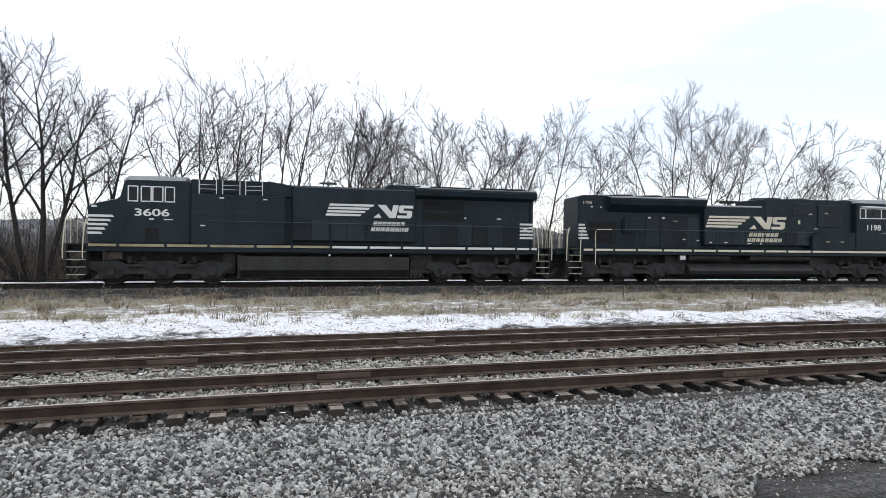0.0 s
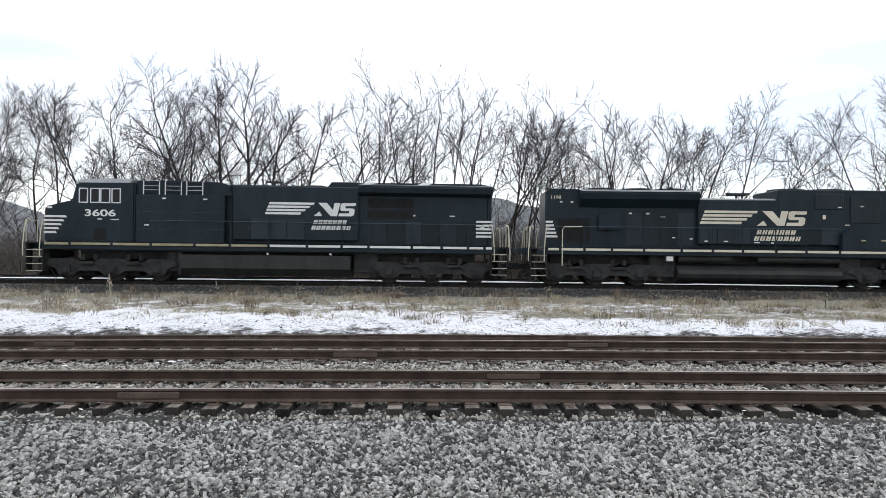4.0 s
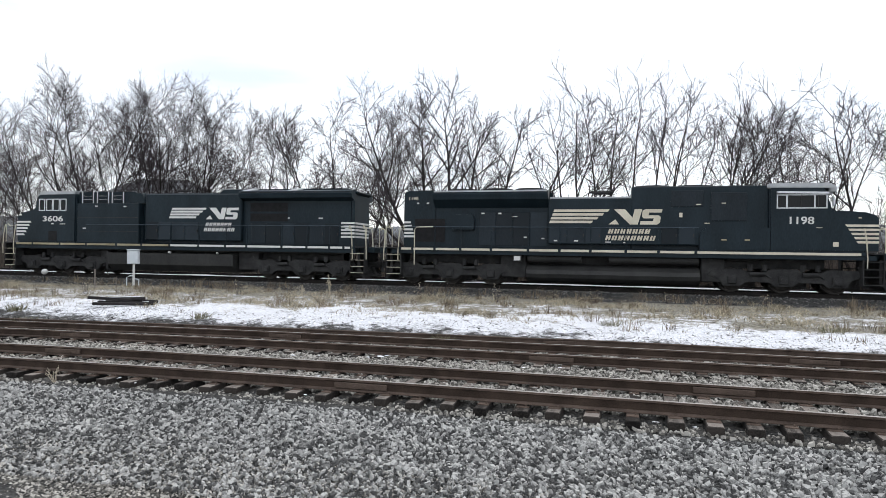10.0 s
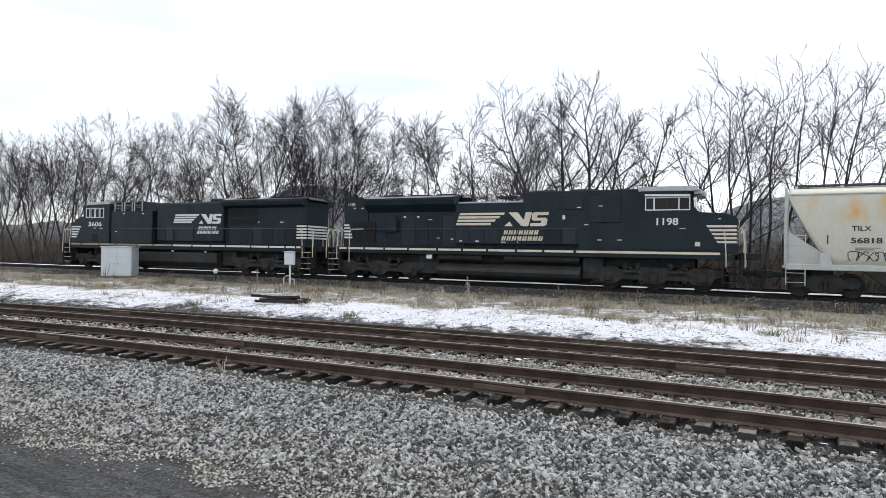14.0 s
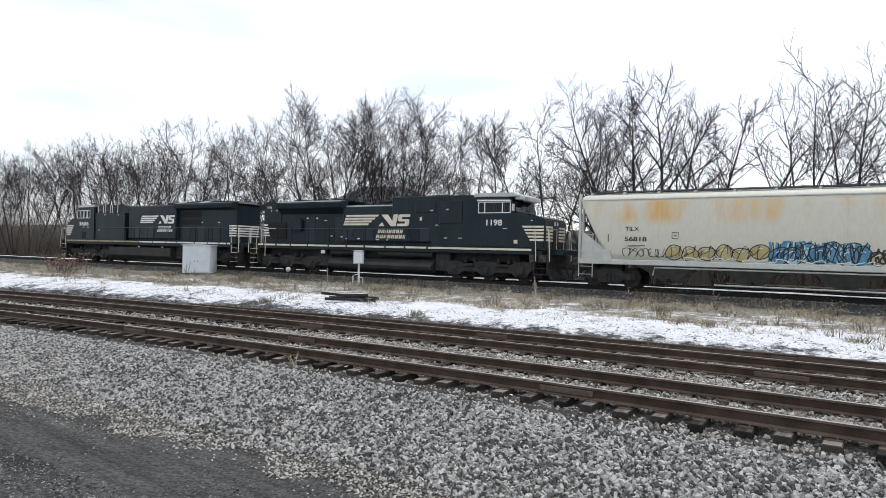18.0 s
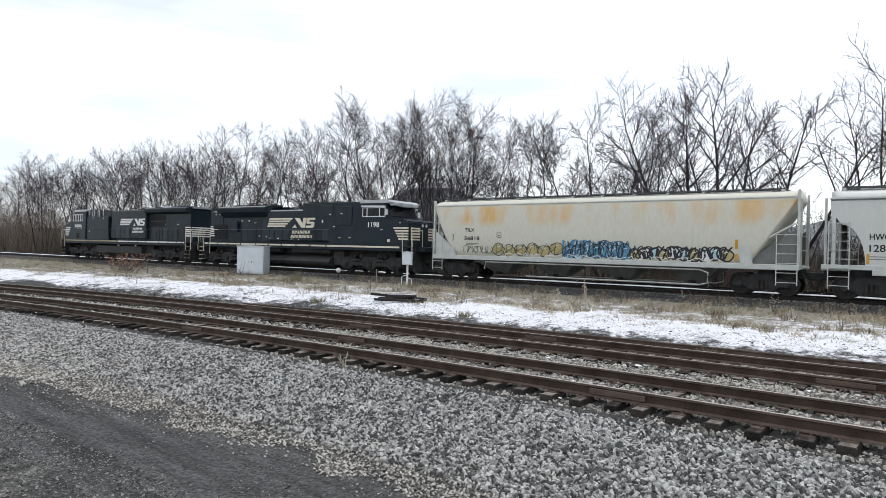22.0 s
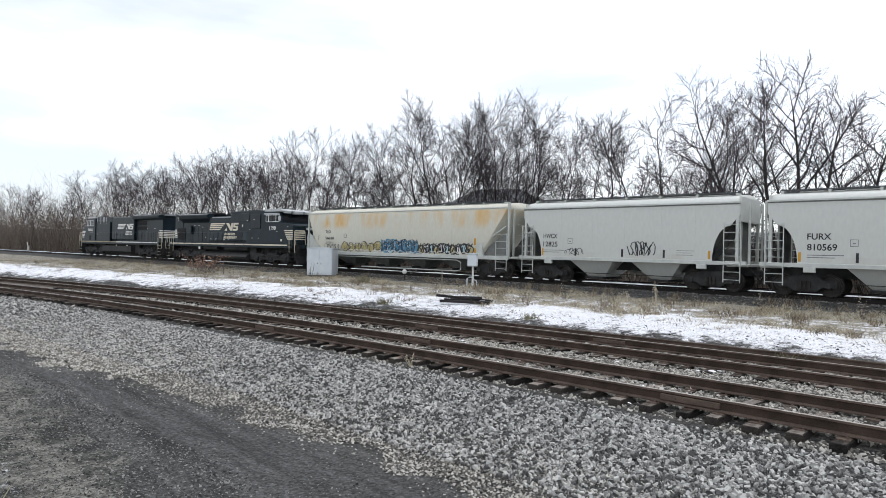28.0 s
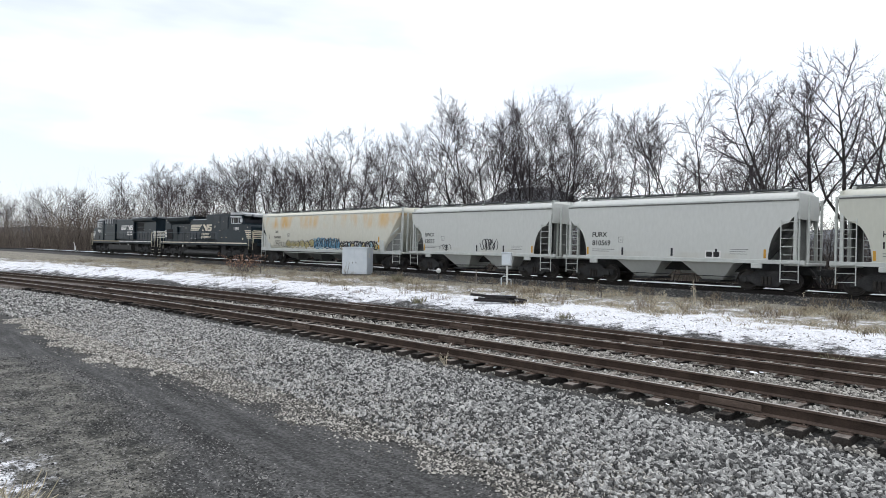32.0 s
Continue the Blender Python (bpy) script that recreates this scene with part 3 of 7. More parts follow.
def end_steps(parent, x, out, material, edge=None):
    """Corner steps with their curved grab rails, on both sides at one end. out: -1 or 1, the way that the end faces."""
    for side in (-1, 1):
        y0, y1 = sorted((side * 1.02, side * 1.5))
        a, b = sorted((x, x + out * 0.72))
        st = part("step_well", boxes((a - 0.02, b + 0.02, *sorted((y0 if side < 0 else y1 - 0.48, y1 if side > 0 else y0 + 0.48)), 1.66, 1.72), (a - 0.02, a + 0.015, y0, y1, 0.42, 1.70), (b - 0.015, b + 0.02, y0, y1, 0.42, 1.70)), UNDER, parent)
        for z in (0.42, 0.73, 1.04, 1.35):
            part("step", boxes((a, b, y0, y1, z, z + 0.035)), UNDER, st)
            part("tread_edge", boxes((a + 0.02, b - 0.02, side * 1.503 - 0.004, side * 1.503 + 0.004, z + 0.01, z + 0.033)), edge or RAILING, st)
        for g in (x + out * 0.02, x + out * 0.74):
            lean = out * 0.1
            part("grab_rail", tubes([(g + lean, side * 1.52, 1.1), (g + lean, side * 1.54, 1.5), (g + lean * 0.6, side * 1.53, 2.2), (g, side * 1.5, 2.68), (g - out * 0.1, side * 1.42, 2.74), (g - out * 0.14, side * 1.3, 2.6)], r=0.024), material, st)
        part("end_rail", tubes([(x + out * 0.78, side * 1.4, 1.72), (x + out * 0.78, side * 1.4, 2.66), (x + out * 0.8, side * 0.5, 2.7), (x + out * 0.8, side * 0.5, 1.72)], r=0.02), material, parent)


def coupler(parent, x, out):
    bm = boxes((*sorted((x, x + out * 0.5)), -0.14, 0.14, 0.72, 0.95), (*sorted((x + out * 0.5, x + out * 0.82)), -0.2, 0.2, 0.68, 1.0), bevel=0.03)
    c = part("coupler", bm, UNDER, parent)
    for y in (-0.55, -0.4, 0.4, 0.55):
        part("air_hose", tubes([(x, y, 1.05), (x + out * 0.25, y, 0.75), (x + out * 0.4, y * 0.9, 0.42), (x + out * 0.55, y * 0.8, 0.36)], r=0.024), UNDER, c)


def pilot(parent, x, out):
    a = [(x, 1.45), (x + out * 0.12, 1.45), (x + out * 0.14, 0.75), (x + out * 0.38, 0.22), (x + out * 0.32, 0.16), (x, 0.5)]
    part("pilot_plow", slabs((a, -1.35, 1.35), bevel=0.02), UNDER, parent)
    part("end_plate", boxes((*sorted((x - out * 0.1, x + out * 0.78)), -1.02, 1.02, 1.42, 1.70), bevel=0.02), BLACK, parent)


def handrail(parent, a, b, z, posts, y=1.49, material=None):
    for side in (-1, 1):
        h = part("walkway_rail", tubes([(a, side * y, z), (b, side * y, z)], r=0.017), material or RAIL_BLUE, parent)
        for x in posts:
            part("stanchion", boxes((x - 0.022, x + 0.022, side * y - 0.02, side * y + 0.02, 1.5, z + 0.01), bevel=0.006), BLACK, h)


def sill_stripe(parent, a, b, posts, tint):
    """The broken line of reflective paint along the frame, between the posts."""
    cut = [a, *[p for p in posts if a < p < b], b]
    for side in (-1, 1):
        y0, y1 = sorted((side * 1.556, side * 1.564))
        for k, (u, v) in enumerate(zip(cut, cut[1:])):
            part("sill_stripe", boxes((u + 0.06, v - 0.06, y0, y1, 1.60, 1.705)), tint(k), parent)


def doors(parent, spans, y, z0, z1, latch=True):
    for side in (-1, 1):
        a, b = sorted((side * y, side * (y + 0.022)))
        for u, v in spans:
            d = part("hood_door", boxes((u + 0.02, v - 0.02, a, b, z0, z1), bevel=0.008), DOOR_BLACK, parent)
            if latch:
                part("latch", boxes((v - 0.10, v - 0.06, *sorted((side * (y + 0.022), side * (y + 0.05))), (z0 + z1) / 2 - 0.07, (z0 + z1) / 2 + 0.07)), UNDER, d)


def window(parent, u, v, z0, z1, y, post=0.035, material=None):
    """A cab side window: glass in a bright frame."""
    for side in (-1, 1):
        a, b = sorted((side * y, side * (y + 0.03)))
        fr = part("window_frame", boxes((u, v, a, b, z0, z0 + post), (u, v, a, b, z1 - post, z1), (u, u + post, a, b, z0, z1), (v - post, v, a, b, z0, z1)), material or ALU, parent)
        a, b = sorted((side * (y - 0.02), side * (y + 0.012)))
        part("pane", boxes((u + post * 0.6, v - post * 0.6, a, b, z0 + post * 0.6, z1 - post * 0.6)), GLASS, fr)


def speed_emblem(parent, x, z, w, h, y, tint, white_part):
    """Four bars that taper to a slanted block with two slanted shapes after it, over two rows of small slanted marks."""
    def face(shapes, t, nm):
        for side in (-1, 1):
            flip = [[(2 * (x + w / 2) - a, b) for a, b in s] for s in shapes] if side > 0 else shapes
            bm = bmesh.new()
            for s in flip:
                slab(bm, s, *sorted((side * y, side * (y + 0.007))))
            part(nm, bm, t, parent)
    bar_w = w * 0.545
    bars = []
    for k in range(4):
        b0 = z + h * (1 - 0.25 * k) - h * 0.17
        cut = bar_w * (1.0 - 0.09 * k)
        bars.append([(x + w * 0.013 * (3 - k), b0), (x + cut * 0.97, b0), (x + cut, b0 + h * 0.17), (x + w * 0.013 * (3.7 - k), b0 + h * 0.17)])
    for b in bars:
        face([b], white_part, "emblem_bar")
    x1, wide = x + w * 0.535, w * 0.465
    shapes = (((0.0, 0.0), (0.20, 0.0), (0.13, 0.34)),
              ((0.10, 1.0), (0.31, 1.0), (0.45, 0.45), (0.49, 1.0), (0.63, 1.0), (0.55, 0.0), (0.40, 0.0), (0.22, 0.62)),
              ((0.585, 0.0), (0.90, 0.0), (0.955, 0.12), (0.97, 0.50), (0.93, 0.60), (0.745, 0.60), (0.755, 0.78), (0.985, 0.78), (1.0, 1.0), (0.69, 1.0), (0.635, 0.9), (0.625, 0.50), (0.66, 0.40), (0.84, 0.40), (0.83, 0.22), (0.60, 0.22)))
    blocks = [[(x1 + a * wide, z + b * h) for a, b in shape] for shape in shapes]
    for b in blocks:
        face([b], tint, "emblem_block")
    rows = []
    for n, z0, xa, step in ((7, z - h * 0.6, x + w * 0.53, w * 0.053), (8, z - h * 1.04, x + w * 0.506, w * 0.055)):
        hh = h * 0.31
        for k in range(n):
            a = xa + k * step
            rows.append([[(a, z0), (a + step * 0.34, z0), (a + step * 0.58, z0 + hh), (a + step * 0.24, z0 + hh)],
                         [(a + step * 0.46, z0), (a + step * 0.78, z0), (a + step * 1.0, z0 + hh), (a + step * 0.70, z0 + hh)]])
            if k % 3 != 1:
                rows[-1].append([(a + step * 0.38, z0 + hh * 0.4), (a + step * 0.62, z0 + hh * 0.4), (a + step * 0.68, z0 + hh * 0.6), (a + step * 0.44, z0 + hh * 0.6)])
    for shapes in rows:
        face(shapes, tint, "small_mark")


def end_stripes(parent, a, b, slope, tint, y=1.503):
    """Five level stripes at a nose or tail, cut on a slant."""
    for side in (-1, 1):
        for k in range(5):
            z = 2.80 - k * 0.175
            tip = b + slope * k
            s = [(a, z), (tip - slope * 0.6, z), (tip, z + 0.095), (a, z + 0.095)]
            bm = bmesh.new()
            slab(bm, s, *sorted((side * y, side * (y + 0.006))))
            part("end_stripe", bm, tint, parent)


def chips(parent, y, rows, tint):
    """Small warning labels on the doors."""
    for x, z, w, h in rows:
        part("warning_label", boxes((x - w * 0.3, x + w * 0.3, -y - 0.004, -y, z - h * 0.35, z + h * 0.35)), tint, parent)


def locomotive_one():
    L = thing("locomotive", "leading black diesel locomotive with white lettering, cab at its head", "locomotive", "locomotives")
    posts = [-9.0, -7.2, -5.5, -3.6, -2.05, -0.35, 1.35, 2.9, 4.1, 6.05, 7.4, 8.6, 9.35]
    part("underframe", boxes((-10.2, 9.95, -1.5, 1.5, 1.40, 1.58), bevel=0.01), BLACK, L)
    part("walkway", boxes((-10.2, 9.95, -1.555, 1.555, 1.58, 1.72), bevel=0.01), BLACK, L)
    part("centre_sill", boxes((-9, 9, -0.6, 0.6, 1.0, 1.40)), UNDER, L)
    cab = part("cab", slabs(([(-10.14, 1.72), (-10.14, 3.28), (-8.98, 3.58), (-8.78, 4.36), (-6.25, 4.38), (-6.25, 1.72)], -1.5, 1.5), bevel=0.07), BLACK, L)
    # The cab roof's pale colour carries the sky's reflection.
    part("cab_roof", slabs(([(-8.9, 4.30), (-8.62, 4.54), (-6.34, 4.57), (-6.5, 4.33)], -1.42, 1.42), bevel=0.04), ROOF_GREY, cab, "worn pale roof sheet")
    part("nose_top", slabs(([(-10.15, 3.26), (-10.12, 3.33), (-9.0, 3.62), (-8.98, 3.56)], -1.2, 1.2), bevel=0.01), ROOF_GREY, cab)
    for u, v in ((-8.66, -8.26), (-8.17, -7.75), (-7.73, -7.30), (-7.25, -6.85)):
        window(cab, u, v, 3.46, 4.12, 1.49, 0.045)
    part("windscreen", slabs(([(-9.0, 3.66), (-8.86, 4.24), (-8.84, 4.24), (-8.97, 3.66)], -1.2, 1.2)), GLASS, cab)
    for side in (-1, 1):
        lettering("3606", -8.4, side * 1.508, 2.87, 1.34, 0.31, WHITE, cab, "road_number", 0.02) if side < 0 else None
        part("cab_vent", boxes((-8.0, -7.46, *sorted((side * 1.49, side * 1.51)), 1.83, 2.36)), MESH_GREY, cab)
        part("headlight_number_box", boxes((-10.0, -9.8, *sorted((side * 1.49, side * 1.506)), 3.2, 3.28)), WHITE, cab)
    part("aux_cabinet", boxes((-6.25, -2.35, -1.42, 1.42, 1.72, 3.88), bevel=0.03), BLACK, L)
    part("aux_roof", slabs(([(-6.25, 3.87), (-6.25, 4.50), (-2.9, 4.50), (-2.3, 4.42), (-2.0, 3.87)], -1.3, 1.3), bevel=0.03), BLACK, L)
    for a, b in ((-5.93, -5.2), (-4.98, -4.24), (-4.04, -3.3)):
        fr = part("brake_grid_frame", boxes((a, a + 0.035, -1.42, -1.38, 3.88, 4.47), (b - 0.035, b, -1.42, -1.38, 3.88, 4.47), (a, b, -1.41, -1.385, 4.26, 4.275), (a, b, -1.41, -1.385, 4.08, 4.095)), ALU, L)
        part("grid_louvre", boxes(*[(a + 0.04, b - 0.04, -1.3, -1.1, 3.92 + 0.11 * k, 3.97 + 0.11 * k) for k in range(5)]), MESH_GREY, fr)
    part("hood", boxes((-2.4, 2.15, -1.02, 1.02, 1.72, 4.42), bevel=0.05), BLACK, L)
    part("hood_side", boxes((-2.05, 3.62, -1.30, 1.30, 1.9, 4.36), bevel=0.05), BLACK, L)
    part("radiator_hood", boxes((2.1, 9.55, -1.02, 1.02, 1.72, 4.35), bevel=0.04), BLACK, L)
    for side in (-1, 1):
        sec = [[(x, side * a, b) for a, b in ((0.9, 3.95), (1.02, 3.98), (1.50, 4.12), (1.55, 4.34), (1.45, 4.46), (0.9, 4.56))] for x in (3.6, 9.72)]
        wing = part("radiator_wing", loft(sec), BLACK, L, "overhanging radiator wing")
        part("radiator_screen", boxes(*[(3.72 + k * 1.0, 4.62 + k * 1.0, *sorted((side * 1.38, side * 1.53)), 4.335, 4.40) for k in range(6)]), MESH_GREY, wing)
        for x in (3.74, 6.26):
            part("roof_panel", loft([[(x, side * 1.47, 4.465), (x + 0.45, side * 1.47, 4.465), (x + 0.45, side * 1.47, 4.48), (x, side * 1.47, 4.48)], [(x + 0.25, side * 0.9, 4.565), (x + 0.7, side * 0.9, 4.565), (x + 0.7, side * 0.9, 4.65), (x + 0.25, side * 0.9, 4.65)]]), ROOF_GREY, wing, "pale worn roof panel")
        for u, v, a, b in ((4.0, 6.1, 3.45, 3.9), (4.0, 6.1, 2.95, 3.35)):
            part("side_screen", boxes((u, v, *sorted((side * 1.01, side * 1.035)), a, b)), MESH_GREY, L)
    part("radiator_roof", slabs(([(2.15, 4.38), (2.35, 4.60), (9.3, 4.62), (9.95, 4.40), (9.6, 4.30), (2.2, 4.32)], -1.0, 1.0), bevel=0.03), BLACK, L)
    part("roof_panel", slabs(([(2.3, 4.60), (3.6, 4.605), (3.6, 4.63), (2.3, 4.625)], -0.95, 0.95)), ROOF_GREY, L)
    doors(L, [(-2.0, -1.2), (-1.2, -0.4), (-0.4, 0.4), (0.4, 1.2)], 1.30, 1.95, 2.88)
    doors(L, [(4.05, 4.9), (4.9, 5.75), (5.75, 6.5), (6.5, 7.3), (7.3, 8.1), (8.1, 8.9)], 1.02, 1.8, 2.85)
    for z in (2.35, 3.1):
        for side in (-1, 1):
            part("panel_seam", boxes((-6.2, -2.4, *sorted((side * 1.42, side * 1.428)), z, z + 0.02)), UNDER, L)
    speed_emblem(L, -0.58, 3.03, 4.08, 0.6, 1.305, WHITE, WHITE)
    chips(L, 1.02, [(6.1, 3.12, 0.34, 0.09), (5.85, 3.0, 0.2, 0.09), (7.9, 3.12, 0.4, 0.07), (7.6, 2.72, 0.22, 0.2), (8.25, 2.78, 0.3, 0.12), (9.3, 2.6, 0.3, 0.12), (4.35, 2.55, 0.3, 0.2), (5.3, 2.6, 0.4, 0.07)], WHITE)
    chips(L, 1.42, [(-5.0, 3.72, 0.3, 0.07), (-3.2, 3.7, 0.3, 0.07), (-5.75, 2.52, 0.34, 0.08)], WHITE)
    chips(L, 1.506, [(-7.1, 2.74, 0.6, 0.05), (-7.75, 2.75, 0.3, 0.08)], WHITE)
    handrail(L, -5.6, 9.3, 2.72, [-2.05, -0.35, 1.35, 2.9, 4.1, 6.05, 7.4, 8.6])
    sill_stripe(L, -10.15, 9.75, posts, lambda k: YELLOW if k < 6 else WHITE)
    end_stripes(L, -10.13, -9.22, -0.105, WHITE)
    rear = part("rear_wall", boxes((9.55, 9.72, -1.05, 1.05, 1.72, 4.3), bevel=0.02), BLACK, L)
    for side in (-1, 1):
        for k in range(5):
            part("end_stripe", boxes((9.0, 9.72, *sorted((side * 1.045, side * 1.052)), 2.15 + k * 0.17, 2.245 + k * 0.17)), WHITE, rear)
    part("rear_stripes", boxes(*[(9.72, 9.728, -0.95, 0.95, 2.15 + k * 0.17, 2.245 + k * 0.17) for k in range(5)]), WHITE, rear)
    lettering("3606", 8.9, -1.16, 4.02, 0.45, 0.14, CREAM, L, "road_number")
    tank = [[(x, y, z) for y, z in ((-1.05, 0.28), (-1.42, 0.62), (-1.46, 1.22), (1.46, 1.22), (1.42, 0.62), (1.05, 0.28))] for x in (-4.21, 3.28)]
    t = part("fuel_tank", loft(tank), TANK, L, "dusty grey fuel tank")
    part("tank_ladder", boxes((-4.33, -4.23, -1.4, -1.2, 0.35, 1.3)), UNDER, t)
    part("filler", tubes(((-0.4, -1.4, 1.26), (-0.4, -1.52, 1.30)), ((2.4, -1.4, 1.26), (2.4, -1.52, 1.30)), r=0.05), WHITE, t)
    for side in (-1, 1):
        part("air_pipe", tubes([(-9.5, side * 1.3, 1.38), (9.4, side * 1.3, 1.38)], r=0.035), UNDER, L)
    # Added dark blocks fill the gaps beside the tank, in place of shade.
    for a, b in ((3.4, 4.5), (-5.0, -4.4)):
        part("dark_gap_filler", boxes((a, b, -1.05, 1.05, 0.45, 1.40), bevel=0.04), UNDER, L)
    loco_truck(L, -7.36, 1.98, 1)
    loco_truck(L, 7.0, 1.98, -1)
    end_steps(L, -10.18, -1, RAILING)
    end_steps(L, 9.68, 1, RAILING)
    pilot(L, -10.2, -1)
    pilot(L, 10.0, 1)
    coupler(L, -10.55, -1)
    coupler(L, 10.05, 1)
    part("air_horn", tubes([(-0.35, -0.3, 4.42), (-0.35, -0.3, 4.60)], [(-0.75, -0.3, 4.62), (0.05, -0.3, 4.62)], [(-0.7, -0.1, 4.66), (0.0, -0.1, 4.66)], r=0.045), UNDER, L)
    part("exhaust_stack", boxes((1.3, 1.9, -0.3, 0.3, 4.4, 4.52), bevel=0.02), UNDER, L)
    part("antenna_dome", boxes((-7.6, -7.1, -0.3, 0.3, 4.58, 4.68), (-8.4, -8.2, -0.2, 0.2, 4.57, 4.66), bevel=0.03), BLACK, L)
    CARS.append((L, 11.15, 7.2))
    return L


def locomotive_two():
    L = thing("locomotive", "second black diesel locomotive with cream lettering, cab facing the freight cars", "locomotive", "locomotives")
    posts = [-8.7, -7.6, -6.35, -4.9, -3.2, -1.8, -0.45, 1.05, 2.4, 3.9]
    part("underframe", boxes((-9.75, 10.6, -1.5, 1.5, 1.42, 1.60), bevel=0.01), BLACK, L)
    part("walkway", boxes((-9.4, 10.2, -1.555, 1.555, 1.60, 1.74), bevel=0.01), BLACK, L)
    part("centre_sill", boxes((-9, 9, -0.6, 0.6, 1.0, 1.42)), UNDER, L)
    part("hood", boxes((-9.3, 1.3, -0.98, 0.98, 1.72, 4.08), bevel=0.05), BLACK, L)
    part("rear_hood", slabs(([(-9.32, 1.74), (-9.32, 4.35), (-9.1, 4.46), (-7.7, 4.46), (-7.7, 1.74)], -1.02, 1.02), bevel=0.04), BLACK, L)
    for side in (-1, 1):
        sec = [[(x, side * a, b) for a, b in ((0.9, 3.58), (1.02, 3.62), (1.46, 3.98), (1.52, 4.24), (1.42, 4.36), (0.8, 4.46))] for x in (-7.75, -2.35)]
        w = part("radiator_wing", loft(sec), BLACK, L, "overhanging radiator wing")
        # Glare along the wing's top is put in as a pale strip.
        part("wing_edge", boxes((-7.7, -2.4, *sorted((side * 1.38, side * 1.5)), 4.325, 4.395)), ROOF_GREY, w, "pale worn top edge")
        part("side_screen", boxes((-8.75, -7.25, *sorted((side * 1.0, side * 1.03)), 2.0, 3.1)), MESH_GREY, L)
        part("blower_box", slabs(([(-6.9, 2.55), (-6.9, 3.2), (-6.7, 3.35), (-5.95, 3.35), (-5.8, 3.2), (-5.8, 2.55)], *sorted((side * 0.98, side * 1.2))), bevel=0.05), BLACK, L)
        # Pale strip holds the brightness of the sunlit hood top.
        part("hood_edge_glare", boxes((-2.3, 1.25, *sorted((side * 0.75, side * 1.05)), 4.0, 4.09), bevel=0.02), ROOF_GREY, L, "pale worn hood edge")
        part("hood_band", boxes((-2.35, 1.3, *sorted((side * 0.97, side * 1.27)), 1.95, 4.0), bevel=0.03), BLACK, L)
    part("radiator_fans", tubes(((-6.6, 0, 4.44), (-6.6, 0, 4.56)), ((-4.9, 0, 4.44), (-4.9, 0, 4.56)), ((-3.3, 0, 4.44), (-3.3, 0, 4.56)), r=0.75, sides=20), UNDER, L)
    part("inverter_cabin", boxes((1.26, 6.75, -1.275, 1.275, 1.95, 4.50), bevel=0.04), BLACK, L)
    part("inverter_base", boxes((1.28, 4.2, -1.0, 1.0, 1.74, 2.62), bevel=0.03), BLACK, L)
    part("side_cabinet", slabs(([(4.05, 1.74), (4.05, 2.5), (4.35, 2.72), (6.8, 2.72), (6.8, 1.74)], -1.46, 1.46), bevel=0.03), BLACK, L)
    part("brake_fans", tubes(((2.2, 0, 4.48), (2.2, 0, 4.6)), ((4.0, 0, 4.48), (4.0, 0, 4.6)), r=0.8, sides=20), UNDER, L)
    part("blower_duct", boxes((4.5, 5.9, -1.33, -1.27, 3.0, 4.2), (2.9, 4.2, -1.31, -1.27, 3.6, 4.3), bevel=0.015), DOOR_BLACK, L)
    cab = part("cab", slabs(([(6.72, 1.74), (6.72, 4.36), (8.75, 4.34), (9.02, 3.48), (9.12, 3.42), (10.2, 3.36), (10.68, 3.20), (10.68, 1.74)], -1.5, 1.5), bevel=0.06), BLACK, L)
    part("cab_roof", slabs(([(6.66, 4.35), (6.66, 4.52), (6.85, 4.56), (8.9, 4.55), (9.2, 4.40), (9.1, 4.34)], -1.45, 1.45), bevel=0.03), ROOF_GREY, cab, "worn pale roof sheet")
    for side in (-1, 1):
        part("sun_visor", slabs(([(6.98, 4.12), (8.85, 4.08), (8.85, 4.16), (6.98, 4.20)], *sorted((side * 1.48, side * 1.68)))), ALU, cab)
        part("cab_step", boxes((10.2, 10.62, *sorted((side * 1.3, side * 1.52)), 1.74, 1.8)), UNDER, cab)
    window(cab, 6.98, 8.84, 3.50, 4.08, 1.49, 0.045)
    for side in (-1, 1):
        for x, wide, tint in ((7.36, 0.06, ALU), (7.88, 0.03, UNDER), (8.38, 0.05, ALU), (8.50, 0.03, UNDER)):
            part("window_post", boxes((x - wide / 2, x + wide / 2, *sorted((side * 1.5, side * 1.525)), 3.53, 4.05)), tint, cab)
        part("mirror", boxes((9.0, 9.06, *sorted((side * 1.5, side * 1.72)), 3.6, 3.95), bevel=0.01), ALU, cab, "side mirror on the cab")
    part("number_box", boxes((8.95, 9.25, -1.25, -0.65, 4.2, 4.42), bevel=0.03), ROOF_GREY, cab)
    part("number_box", boxes((8.95, 9.25, 0.65, 1.25, 4.2, 4.42), bevel=0.03), ROOF_GREY, cab)
    part("windscreen", slabs(([(8.80, 4.28), (8.83, 4.28), (9.06, 3.56), (9.03, 3.56)], -1.25, 1.25)), GLASS, cab)
    part("headlight_housing", boxes((9.0, 9.35, -0.45, 0.45, 4.15, 4.42), bevel=0.04), ROOF_GREY, cab)
    part("nose_light", tubes(((10.6, -0.18, 3.0), (10.72, -0.18, 3.0)), ((10.6, 0.18, 3.0), (10.72, 0.18, 3.0)), r=0.1, sides=10), ALU, cab)
    part("nose_door", boxes((10.66, 10.70, -0.4, 0.4, 1.8, 3.1), bevel=0.01), DOOR_BLACK, cab)
    lettering("1198", 7.47, -1.506, 2.86, 0.9, 0.31, WHITE, cab, "road_number", 0.02)
    chips(L, 1.506, [(9.15, 2.05, 0.34, 0.26), (10.0, 3.12, 0.18, 0.06), (8.55, 2.72, 0.4, 0.03)], CREAM)
